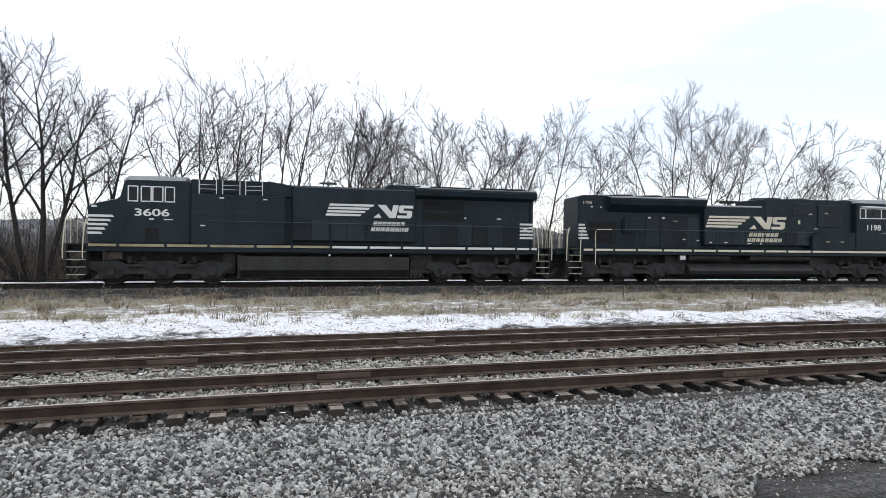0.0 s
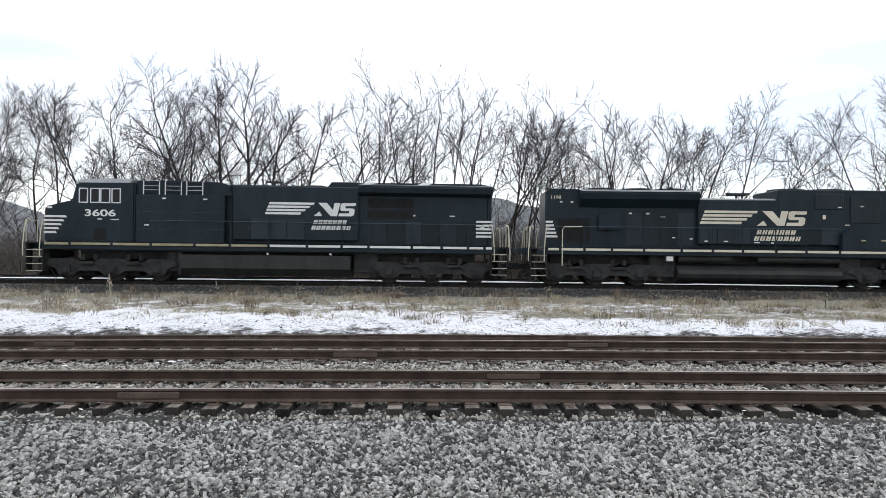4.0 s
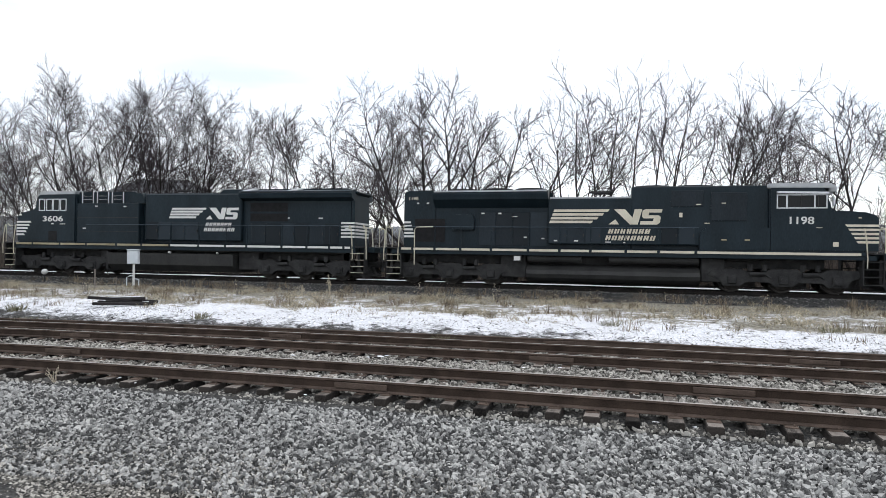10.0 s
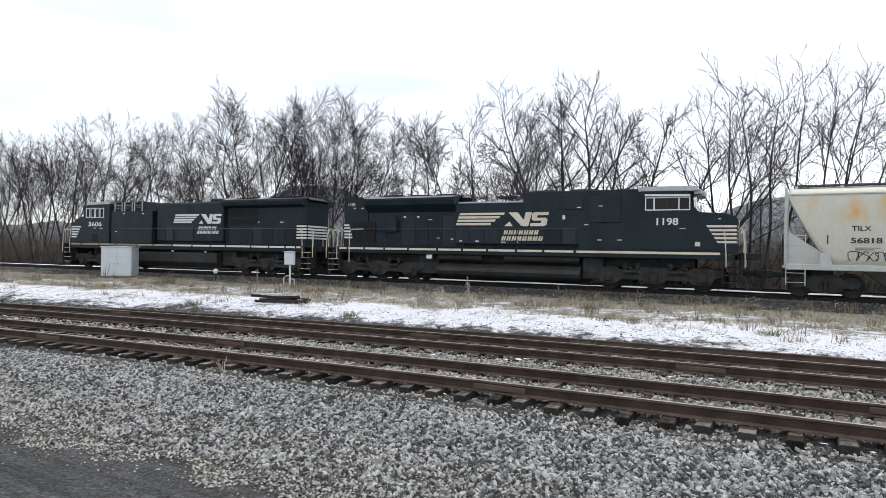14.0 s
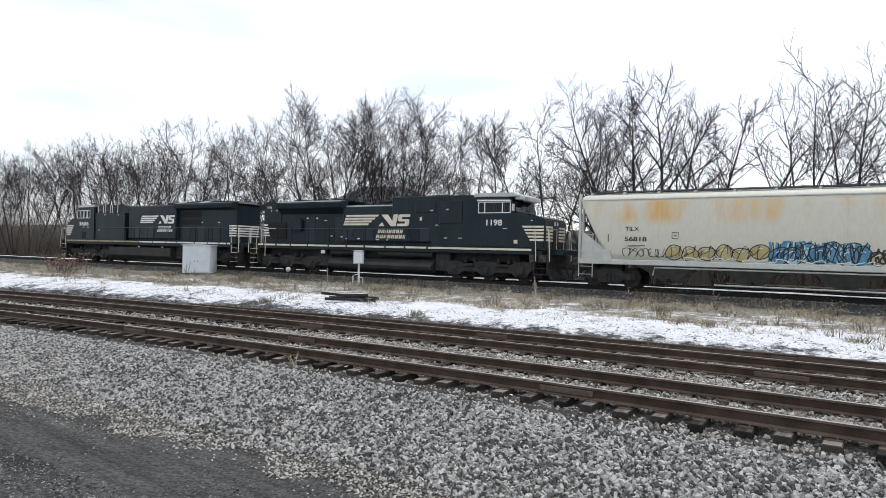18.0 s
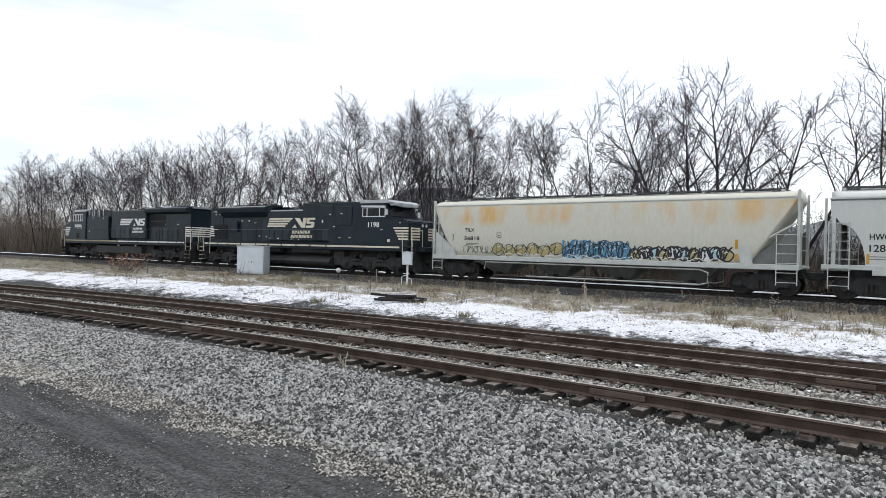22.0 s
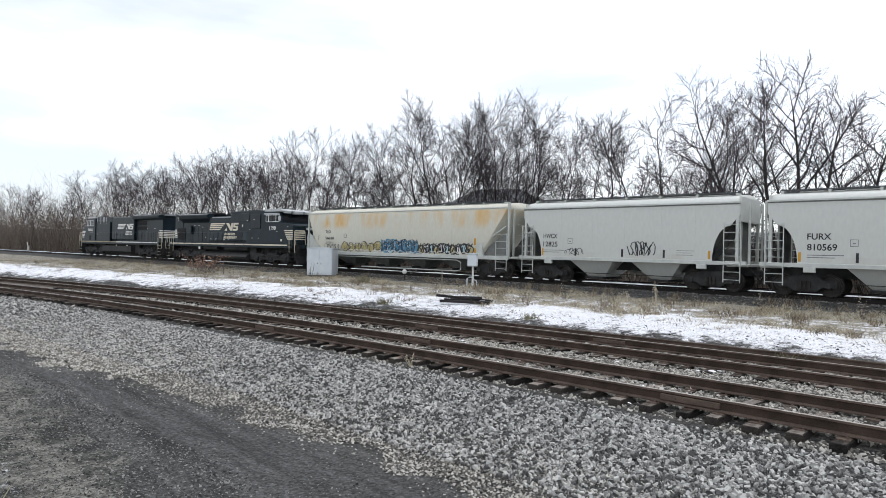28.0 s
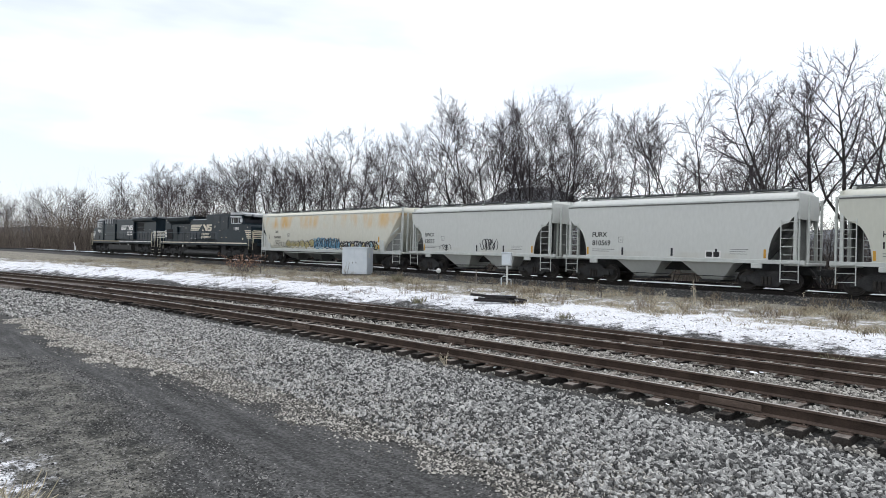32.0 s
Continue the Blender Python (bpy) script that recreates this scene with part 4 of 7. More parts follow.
    for side in (-1, 1):
        for k in range(5):
            z = 2.76 - k * 0.165
            bm = bmesh.new()
            slab(bm, [(9.48 + 0.10 * (k + 0.6), z), (10.66, z), (10.66, z + 0.095), (9.48 + 0.10 * k, z + 0.095)], *sorted((side * 1.503, side * 1.509)))
            part("end_stripe", bm, CREAM, cab)
            part("end_stripe", boxes((-9.3, -8.75 - 0.06 * (k % 5) * 0.9, *sorted((side * 1.024, side * 1.03)), 2.2 + k * 0.17, 2.295 + k * 0.17)), WHITE, L)
    part("nose_stripes", boxes(*[(10.685, 10.692, -1.3, 1.3, 2.1 + k * 0.165, 2.195 + k * 0.165) for k in range(5)]), CREAM, cab)
    lettering("1198", -9.05, -1.03, 4.0, 0.45, 0.15, CREAM, L, "road_number")
    doors(L, [(-5.6, -4.8), (-4.8, -4.0), (-4.0, -3.2), (-3.2, -2.4)], 0.98, 1.85, 3.4)
    doors(L, [(-2.3, -1.5), (-1.5, -0.7), (-0.7, 0.0)], 1.27, 2.0, 2.68)
    doors(L, [(2.5, 3.2), (3.2, 3.9)], 1.275, 2.0, 2.75)
    speed_emblem(L, -2.3, 2.84, 4.86, 0.67, 1.278, CREAM, CREAM)
    chips(L, 1.06, [(-8.6, 3.85, 0.2, 0.07), (-8.1, 3.85, 0.2, 0.07), (-5.4, 3.35, 0.25, 0.1), (-3.9, 3.2, 0.4, 0.04), (-4.6, 3.35, 0.25, 0.1), (-3.4, 2.25, 0.25, 0.08), (-2.6, 2.2, 0.25, 0.08)], WHITE)
    chips(L, 1.295, [(-2.0, 2.1, 0.25, 0.08), (-1.1, 2.1, 0.3, 0.08), (0.3, 2.06, 0.4, 0.06), (1.0, 2.05, 0.2, 0.08)], WHITE)
    chips(L, 1.34, [(3.3, 3.25, 0.22, 0.28), (4.35, 2.9, 0.34, 0.06), (4.0, 3.7, 0.3, 0.06), (5.0, 3.75, 0.3, 0.05)], CREAM)
    chips(L, 1.47, [(5.0, 2.2, 0.34, 0.08), (5.9, 2.2, 0.34, 0.08)], YELLOW)
    handrail(L, -9.0, 4.0, 2.70, [-7.6, -6.35, -4.9, -3.2, -1.8, -0.45, 1.05, 2.4])
    sill_stripe(L, -9.3, 10.1, posts, lambda k: CREAM)
    tank = [[(x, 1.45 * math.cos(a), 0.60 + 0.5 * math.sin(a)) for a in [2 * math.pi * k / 18 for k in range(18)]] for x in (-3.3, 4.1)]
    t = part("fuel_tank", loft(tank), TANK, L, "rounded dark fuel tank")
    for side in (-1, 1):
        part("air_reservoir", tubes([(-3.25, side * 1.15, 1.30), (-0.85, side * 1.15, 1.30)], r=0.17, sides=14), TANK, L)
        part("air_reservoir", tubes([(0.35, side * 1.15, 1.30), (4.05, side * 1.15, 1.30)], r=0.17, sides=14), TANK, L)
        part("battery_box", boxes((-3.9, -3.5, *sorted((side * 1.2, side * 1.45)), 1.12, 1.42), bevel=0.02), WHITE if side > 9 else TANK, L)
    part("reporting_plate", boxes((-3.85, -3.55, -1.462, -1.452, 1.18, 1.38)), WHITE, L)
    for side in (-1, 1):
        part("grab_rail", tubes([(-8.6, side * 1.53, 0.9), (-8.6, side * 1.53, 2.55), (-8.5, side * 1.53, 2.68), (-7.7, side * 1.5, 2.7)], r=0.024), RAILING, L)
    # Blocks added to keep the gaps between tank and trucks dark.
    for a, b in ((4.15, 5.1), (-4.5, -3.35)):
        part("dark_gap_filler", boxes((a, b, -1.1, 1.1, 0.4, 1.42), bevel=0.04), UNDER, L)
    loco_truck(L, -6.95, 1.98, 1)
    loco_truck(L, 7.35, 1.98, -1)
    end_steps(L, -9.3, -1, RAILING)
    end_steps(L, 10.15, 1, RAILING, TANK)
    pilot(L, -9.75, -1)
    pilot(L, 10.75, 1)
    coupler(L, -9.9, -1)
    coupler(L, 10.85, 1)
    part("air_horn", tubes([(-0.1, 0.0, 4.06), (-0.1, 0.0, 4.36)], [(-0.6, 0.0, 4.40), (0.5, 0.0, 4.40)], [(-0.5, 0.18, 4.34), (0.4, 0.18, 4.34)], [(-0.4, -0.18, 4.34), (0.3, -0.18, 4.34)], r=0.05), UNDER, L)
    part("cab_air_unit", boxes((7.3, 8.2, -0.5, 0.5, 4.54, 4.66), bevel=0.04), UNDER, L)
    CARS.append((L, 32.76, 7.15))
    return L


locomotive_one()
locomotive_two()


# ---- covered hopper cars ----
def stained(name, low, high, stain, z0, z1, amount):
    """Old pale paint with streaks, and orange rust bleeding in a band of heights."""
    m, n, l, p = shader(name)
    co = n.new("ShaderNodeTexCoord")
    mp = n.new("ShaderNodeMapping")
    mp.inputs["Scale"].default_value = (1.2, 0.3, 0.45)
    l.new(co.outputs["Object"], mp.inputs["Vector"])
    a, b = n.new("ShaderNodeTexNoise"), n.new("ShaderNodeTexNoise")
    a.inputs["Scale"].default_value, a.inputs["Detail"].default_value = 0.9, 5
    b.inputs["Scale"].default_value, b.inputs["Detail"].default_value = 7.0, 5
    l.new(mp.outputs["Vector"], a.inputs["Vector"])
    l.new(mp.outputs["Vector"], b.inputs["Vector"])
    base = n.new("ShaderNodeValToRGB")
    base.color_ramp.elements[0].position, base.color_ramp.elements[1].position = 0.3, 0.7
    base.color_ramp.elements[0].color, base.color_ramp.elements[1].color = (*low, 1), (*high, 1)
    l.new(b.outputs["Fac"], base.inputs["Fac"])
    sep = n.new("ShaderNodeSeparateXYZ")
    l.new(co.outputs["Object"], sep.inputs["Vector"])
    up = n.new("ShaderNodeMapRange")
    up.interpolation_type = "SMOOTHSTEP"
    up.inputs["From Min"].default_value, up.inputs["From Max"].default_value = z0, (z0 + z1) / 2
    l.new(sep.outputs["Z"], up.inputs["Value"])
    down = n.new("ShaderNodeMapRange")
    down.interpolation_type = "SMOOTHSTEP"
    down.inputs["From Min"].default_value, down.inputs["From Max"].default_value = z1 + 0.08, z1 - 0.05
    l.new(sep.outputs["Z"], down.inputs["Value"])
    band = n.new("ShaderNodeMath")
    band.operation = "MULTIPLY"
    l.new(up.outputs[0], band.inputs[0])
    l.new(down.outputs[0], band.inputs[1])
    spot = n.new("ShaderNodeMapRange")
    spot.inputs["From Min"].default_value, spot.inputs["From Max"].default_value, spot.inputs["To Max"].default_value = 0.42, 0.70, amount
    l.new(a.outputs["Fac"], spot.inputs["Value"])
    fac = n.new("ShaderNodeMath")
    fac.operation = "MULTIPLY"
    l.new(band.outputs[0], fac.inputs[0])
    l.new(spot.outputs[0], fac.inputs[1])
    mix = n.new("ShaderNodeMixRGB")
    mix.inputs["Color2"].default_value = (*stain, 1)
    l.new(fac.outputs[0], mix.inputs["Fac"])
    l.new(base.outputs["Color"], mix.inputs["Color1"])
    l.new(mix.outputs["Color"], p.inputs["Base Color"])
    p.inputs["Roughness"].default_value = 0.55
    return m


CREAM_CAR = stained("rust_streaked_cream_paint", (0.535, 0.525, 0.445), (0.585, 0.575, 0.495), (0.60, 0.34, 0.075), 2.75, 3.95, 0.85)
GREY_CAR = stained("weathered_light_grey_paint", (0.515, 0.53, 0.505), (0.555, 0.57, 0.545), (0.40, 0.35, 0.27), 1.0, 1.6, 0.35)
FADED_CAR = stained("yellowed_light_grey_paint", (0.49, 0.495, 0.43), (0.53, 0.535, 0.465), (0.42, 0.36, 0.26), 1.0, 1.6, 0.35)
GREY_TRIM = mottled("pale_grey_trim", (0.42, 0.44, 0.42), (0.58, 0.6, 0.57), 3, 0.6, bump=0.02)
# Dark grey for shade and dirt on slope sheets; also bays and print.
SLOPE_DARK = mottled("shaded_sooty_slope", (0.10, 0.105, 0.10), (0.22, 0.225, 0.215), 2, 0.75, bump=0.1)
INK = mottled("black_lettering", (0.015, 0.015, 0.015), (0.04, 0.04, 0.04), 3, 0.6, bump=0)
AMBER = mottled("amber_reflector", (0.45, 0.22, 0.03), (0.6, 0.34, 0.06), 3, 0.4, bump=0)
SPRAY_BLUE = mottled("blue_spray_paint", (0.03, 0.12, 0.25), (0.16, 0.38, 0.52), 2.5, 0.6, bump=0)
SPRAY_PALE = mottled("pale_blue_spray_paint", (0.3, 0.5, 0.58), (0.5, 0.66, 0.7), 2.5, 0.6, bump=0)
SPRAY_OCHRE = mottled("ochre_spray_paint", (0.36, 0.30, 0.12), (0.5, 0.44, 0.24), 2.5, 0.6, bump=0)
SPRAY_BLACK = mottled("black_spray_paint", (0.015, 0.016, 0.02), (0.05, 0.052, 0.06), 2.5, 0.6, bump=0)


def hull(stations, bottom, side, eave, crown, bulge=0.0, bump=0.0):
    """A hopper body: rings along x whose lower edge follows bottom(x); side: half width; eave and crown heights."""
    rings = []
    for x in stations:
        zb = bottom(x)
        half = []
        for k in range(9):
            z = zb + (eave - zb) * k / 8
            u = (z - 1.2) / (eave - 1.2)
            half.append((side + bulge * math.sin(math.pi * min(max(u, 0), 1)), z))
        for a in (0.25, 0.5, 0.75, 1.0):
            half.append((side * math.cos(a * math.pi / 2) * 0.99, eave + (crown - eave) * math.sin(a * math.pi / 2)))
        rings.append([(x, -y, z) for y, z in half] + [(x, y, z) for y, z in half[-2::-1]])
    bm = loft(rings)
    for f in bm.faces:
        f.smooth = True
    return bm


def car_truck(parent, mid, wheelbase=1.78):
    tk = part("truck", boxes((mid - 0.25, mid + 0.25, -1.05, 1.05, 0.45, 0.75), bevel=0.03), UNDER, parent)
    h = wheelbase / 2
    for side in (-1, 1):
        out = [(-h - 0.28, 0.36), (-h - 0.28, 0.62), (-h + 0.2, 0.66), (-0.42, 0.88), (0.42, 0.88), (h - 0.2, 0.66), (h + 0.28, 0.62), (h + 0.28, 0.36), (h - 0.25, 0.36), (0.45, 0.20), (-0.45, 0.20), (-h + 0.25, 0.36)]
        part("side_frame", slabs(([(mid + a, b) for a, b in out], *sorted((side * 0.93, side * 1.07))), bevel=0.02), UNDER, tk)
        for k in (-1, 0, 1):
            part("spring", tubes(((mid + k * 0.16, side * 1.08, 0.28), (mid + k * 0.16, side * 1.08, 0.62)), r=0.07, sides=8), WHEEL, tk)
        for k in (-h, h):
            part("bearing_cap", tubes(((mid + k, side * 1.02, r_car), (mid + k, side * 1.17, r_car)), r=0.11, sides=12), TANK, tk)
    for k in (-h, h):
        wheelset(tk, mid + k, r_car)
    return tk


def ladder(parent, x0, x1, y, z0, z1, rungs, material):
    ld = part("ladder", tubes([(x0, y, z0), (x0, y, z1)], [(x1, y, z0), (x1, y, z1)], r=0.022), material, parent)
    for k in range(rungs):
        z = z0 + 0.12 + (z1 - z0 - 0.2) * k / (rungs - 1)
        part("rung", tubes([(x0, y, z), (x1, y, z)], r=0.015), material, ld)
    return ld


def roof_walk(parent, length, z, material):
    for side in (-1, 1):
        part("roof_walk", boxes((-length / 2, length / 2, *sorted((side * 0.30, side * 0.74)), z + 0.09, z + 0.145)), MESH_DECK, parent)
    k = int(length / 1.6)
    for i in range(k + 1):
        x = -length / 2 + 0.1 + (length - 0.2) * i / k
        for side in (-1, 1):
            part("walk_bracket", boxes((x - 0.05, x + 0.05, *sorted((side * 0.30, side * 0.84)), z - 0.13, z + 0.09)), material, parent)
    part("hatch_trough", boxes((-length / 2 + 0.6, length / 2 - 0.6, -0.28, 0.28, z - 0.02, z + 0.08), bevel=0.03), material, parent)


MESH_DECK = mottled("galvanised_walkway", (0.04, 0.043, 0.046), (0.10, 0.105, 0.11), 5, 0.6, metal=0.2, bump=0.2, fine=90)


def squiggle(rng, x, z, w, h, n=4):
    """A loose looping hand movement as a ribbon."""
    pts, a = [], rng.uniform(0, 6)
    for k in range(n * 6 + 1):
        u = k / (n * 6)
        pts.append((x + w * u + 0.12 * math.sin(a + u * n * 6.3), z + h * (0.5 + 0.48 * math.sin(a * 1.7 + u * n * 5.1 + math.sin(u * 9) * 0.8))))
    return pts


def ribbon(bm, pts, width, y_of, lift):
    prev = None
    for i, (x, z) in enumerate(pts):
        a, b = pts[max(i - 1, 0)], pts[min(i + 1, len(pts) - 1)]
        dx, dz = b[0] - a[0], b[1] - a[1]
        q = math.hypot(dx, dz) or 1
        nx, nz = -dz / q * width / 2, dx / q * width / 2
        pair = [bm.verts.new((x + s * nx, -(y_of(z + s * nz) + lift), z + s * nz)) for s in (-1, 1)]
        if prev:
            bm.faces.new((prev[0], pair[0], pair[1], prev[1]))
        prev = pair


def blob(bm, x, z, w, h, rng, y_of, lift):
    c = [bm.verts.new((x + w * math.cos(a) * rng.uniform(0.75, 1.15), 0, z + h * math.sin(a) * rng.uniform(0.75, 1.15))) for a in [k * math.pi / 7 for k in range(14)]]
    for v in c:
        v.co.y = -(y_of(v.co.z) + lift)
    bm.faces.new(c)


def brake_end(parent, x, out, material, wide=1.35):
    """The open end of a car: platform, posts, brake wheel, grab irons and coupler."""
    part("end_platform", boxes((*sorted((x - out * 0.9, x)), -1.35, 1.35, 1.12, 1.24), bevel=0.02), material, parent)
    for y in (-0.9, 0.9):
        part("end_post", boxes((*sorted((x - out * 0.12, x - out * 0.04)), y - 0.05, y + 0.05, 1.2, 4.0)), material, parent)
    part("centre_sill", boxes((*sorted((x - out * 1.8, x + out * 0.05)), -0.2, 0.2, 0.72, 1.12)), UNDER, parent)
    part("end_rung", tubes(*[((x - out * 0.05, -0.9, z), (x - out * 0.05, 0.9, z)) for z in (1.9, 2.5, 3.1)], r=0.016), material, parent)
    if out < 0:
        bw = tubes([(x - 0.06, 0.5 + 0.28 * math.cos(a), 2.3 + 0.28 * math.sin(a)) for a in [k * math.pi / 8 for k in range(17)]], r=0.022)
        part("brake_wheel", bw, UNDER, parent)
    coupler(parent, x - out * 0.15, out)


def frame_mark(x, z):
    """The four sides and the middle bar of a small square inspection mark."""
    return (x, x + 0.28, z, z + 0.02), (x, x + 0.28, z + 0.26, z + 0.28), (x, x + 0.02, z, z + 0.28), (x + 0.26, x + 0.28, z, z + 0.28), (x + 0.09, x + 0.19, z + 0.1, z + 0.14)


def long_hopper():
    C = thing("covered_hopper", "long cream covered hopper car streaked with rust, graffiti along its base", "freight car", "covered hoppers")
    lo, hi = -7.35, 7.55

    def bottom(x):
        if x < lo:
            return 1.25 + 2.75 * min(1, ((lo - x) / 1.62)) ** 1.35
        if x > hi:
            return 1.25 + 2.75 * min(1, ((x - hi) / 1.80)) ** 1.05
        return 1.25

    y_of = lambda z: 1.46 + 0.09 * math.sin(math.pi * min(max((z - 1.2) / 2.85, 0), 1))
    xs = [-8.95, -8.8, -8.55, -8.25, -7.9, -7.6, lo, -4, 0, 4, hi, 7.9, 8.3, 8.7, 9.05, 9.33]
    body = part("body", hull(xs, bottom, 1.46, 4.05, 4.40, 0.09), CREAM_CAR, C)
    for x in (-5.3, -1.75, 1.75, 5.3):
        part("side_seam", loft([[(x + d, -(y_of(z) + 0.004), z) for d in (-0.012, 0.012)] for z in [1.3 + 0.25 * k for k in range(11)]], closed=False, caps=False), GREY_TRIM, body)
    part("eave_rail", boxes((-8.9, 9.3, -1.50, -1.40, 4.03, 4.09), (-8.9, 9.3, 1.40, 1.50, 4.03, 4.09), bevel=0.01), GREY_TRIM, C)
    for side in (-1, 1):
        part("side_sill", boxes((-9.0, 9.45, *sorted((side * 1.40, side * 1.54)), 1.07, 1.30), bevel=0.02), GREY_TRIM, C)
        part("bolster_web", slabs(([(7.25, 1.2), (7.25, 2.05), (7.62, 2.05), (7.75, 1.2)], *sorted((side * 1.45, side * 1.56)))), GREY_TRIM, C)
        part("bolster_web", slabs(([(-7.9, 1.2), (-7.85, 1.75), (-7.55, 1.75), (-7.4, 1.2)], *sorted((side * 1.45, side * 1.56)))), GREY_TRIM, C)
        part("slope_web", slabs(([(-8.98, 1.3), (-8.98, 2.62), (-7.5, 1.56), (-7.5, 1.3)], *sorted((side * 1.30, side * 1.33)))), GREY_CAR, C)
        part("slope_web", slabs(([(7.7, 1.3), (7.7, 1.6), (9.32, 2.75), (9.32, 1.3)], *sorted((side * 1.30, side * 1.33)))), SLOPE_DARK, C)
        for x in (-9.05, 9.40):
            part("corner_post", boxes((x - 0.05, x + 0.05, *sorted((side * 1.3, side * 1.42)), 1.2, 4.36)), GREY_TRIM, C)
        part("slope_brace", tubes([(7.7, side * 1.5, 2.0), (9.3, side * 1.5, 2.98)], r=0.04), GREY_TRIM, C)
        ladder(C, 8.62, 9.38, side * 1.52, 0.45, 2.6, 6, GREY_TRIM)
        ladder(C, -9.02, -8.35, side * 1.52, 0.45, 2.5, 6, GREY_TRIM)
        part("steam_pipe", tubes([(-5.6, side * 1.35, 0.62), (-5.5, side * 1.4, 0.98), (5.6, side * 1.4, 0.98), (5.95, side * 1.4, 0.85), (5.95, side * 1.4, 0.4), (5.6, side * 1.38, 0.32), (-3.0, side * 1.38, 0.32)], r=0.035), GREY_TRIM, C, "pale pipe rail under the body")
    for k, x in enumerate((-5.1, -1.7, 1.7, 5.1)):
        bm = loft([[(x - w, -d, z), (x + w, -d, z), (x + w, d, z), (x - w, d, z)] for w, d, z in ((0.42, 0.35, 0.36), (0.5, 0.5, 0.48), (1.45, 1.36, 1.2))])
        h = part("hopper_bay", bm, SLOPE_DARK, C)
        part("outlet_pipe", tubes([(x, -1.1, 0.4), (x, 1.1, 0.4)], r=0.09, sides=10), UNDER, h)
    roof_walk(C, 17.6, 4.36, GREY_TRIM)
    brake_end(C, -9.15, -1, GREY_TRIM)
    brake_end(C, 9.5, 1, GREY_TRIM)
    car_truck(C, -7.65)
    car_truck(C, 8.05)
    yt = -(y_of(2.4) + 0.012)
    lettering("TILX", -6.82, yt, 2.60, 0.64, 0.2, INK, C, "reporting_mark", 0.016)
    lettering("56818", -6.84, yt, 2.14, 1.0, 0.21, INK, C, "reporting_mark", 0.016)
    for u, v, z0, z1 in ((-6.7, -5.9, 1.95, 1.97), (-6.7, -6.1, 1.88, 1.9), (-7.62, -7.58, 2.1, 2.45), *frame_mark(-4.75, 2.28)):
        part("data_line", boxes((u, v, yt - 0.002, yt + 0.006, z0, z1)), INK, C)
    part("reflector", boxes((7.05, 7.17, -1.545, -1.525, 1.9, 2.3), (7.05, 7.17, -1.54, -1.52, 1.4, 1.7)), AMBER, C)
    rng = random.Random(11)
    strokes = []

    def bubble(x, z, w, h, tint, words, rim=0.045):
        """One rounded letter form: a fill with a dark rim and a lighter fleck."""
        bm = bmesh.new()
        blob(bm, x, z, w, h, rng, y_of, 0.006 + 0.001 * rng.random())
        part("graffiti_fill", bm, tint, C, words)
        turn, wave = rng.uniform(0, 6), rng.uniform(0.05, 0.14)
        ring = [(x + w * 1.04 * math.cos(q) * (1 + wave * math.sin(3 * q + turn)), z + h * 1.04 * math.sin(q) * (1 + wave * math.cos(2 * q + turn))) for q in [k * 6.2832 / 16 for k in range(rng.randint(12, 17))]]
        strokes.append((SPRAY_BLACK, ring, rim, 0.011))
        strokes.append((WHITE, [(x - w * 0.4, z + h * 0.3), (x - w * 0.1, z + h * 0.55), (x + w * 0.25, z + h * 0.5)], 0.03, 0.012))

    for k in range(6):
        bubble(-4.65 + 0.68 * k, 1.66 + rng.uniform(-0.06, 0.1), 0.36, 0.29, SPRAY_OCHRE, "ochre spray-painted graffiti", 0.04)
    for k in range(7):
        bubble(-0.55 + 0.47 * k, 1.72 + rng.uniform(-0.12, 0.12), 0.34, 0.36, SPRAY_PALE if k % 3 else SPRAY_BLUE, "pale blue spray-painted graffiti")
    for k in range(10):
        bubble(2.75 + 0.44 * k, 1.62 + rng.uniform(-0.08, 0.1), 0.26, 0.26, (SPRAY_OCHRE, WHITE, SPRAY_PALE)[k % 3], "pale graffiti letters rimmed in black", 0.07)
    strokes += [(SPRAY_BLUE, squiggle(rng, -1.0 + 0.27 * k, 1.36, 0.55, 0.85, 2), 0.10, 0.010) for k in range(12)]
    strokes += [(SPRAY_BLACK, squiggle(rng, -6.9 + 0.36 * k, 1.44, 0.55, 0.4, 2), 0.03, 0.012) for k in range(5)]
    strokes += [(SPRAY_BLACK, squiggle(rng, -4.9 + 0.62 * k, 1.42, 0.75, 0.6, 2), 0.03, 0.013) for k in range(6)]
    strokes += [(SPRAY_BLACK, squiggle(rng, -0.9 + 0.4 * k, 1.4, 0.5, 0.8, 2), 0.045, 0.013) for k in range(8)]
    strokes += [(SPRAY_BLACK, squiggle(rng, 2.4 + 0.36 * k, 1.36, 0.5, 0.62, 2), 0.07, 0.0115) for k in range(12)]
    strokes += [(WHITE, squiggle(rng, -4.2 + 1.1 * k, 1.32, 0.9, 0.16, 2), 0.035, 0.014) for k in range(10)]
    for tint, pts, wide, lift in strokes:
        bm = bmesh.new()
        ribbon(bm, pts, wide, y_of, lift)
        part("graffiti_stroke", bm, tint, C)
    CARS.append((C, 54.33, 7.85))
    return C


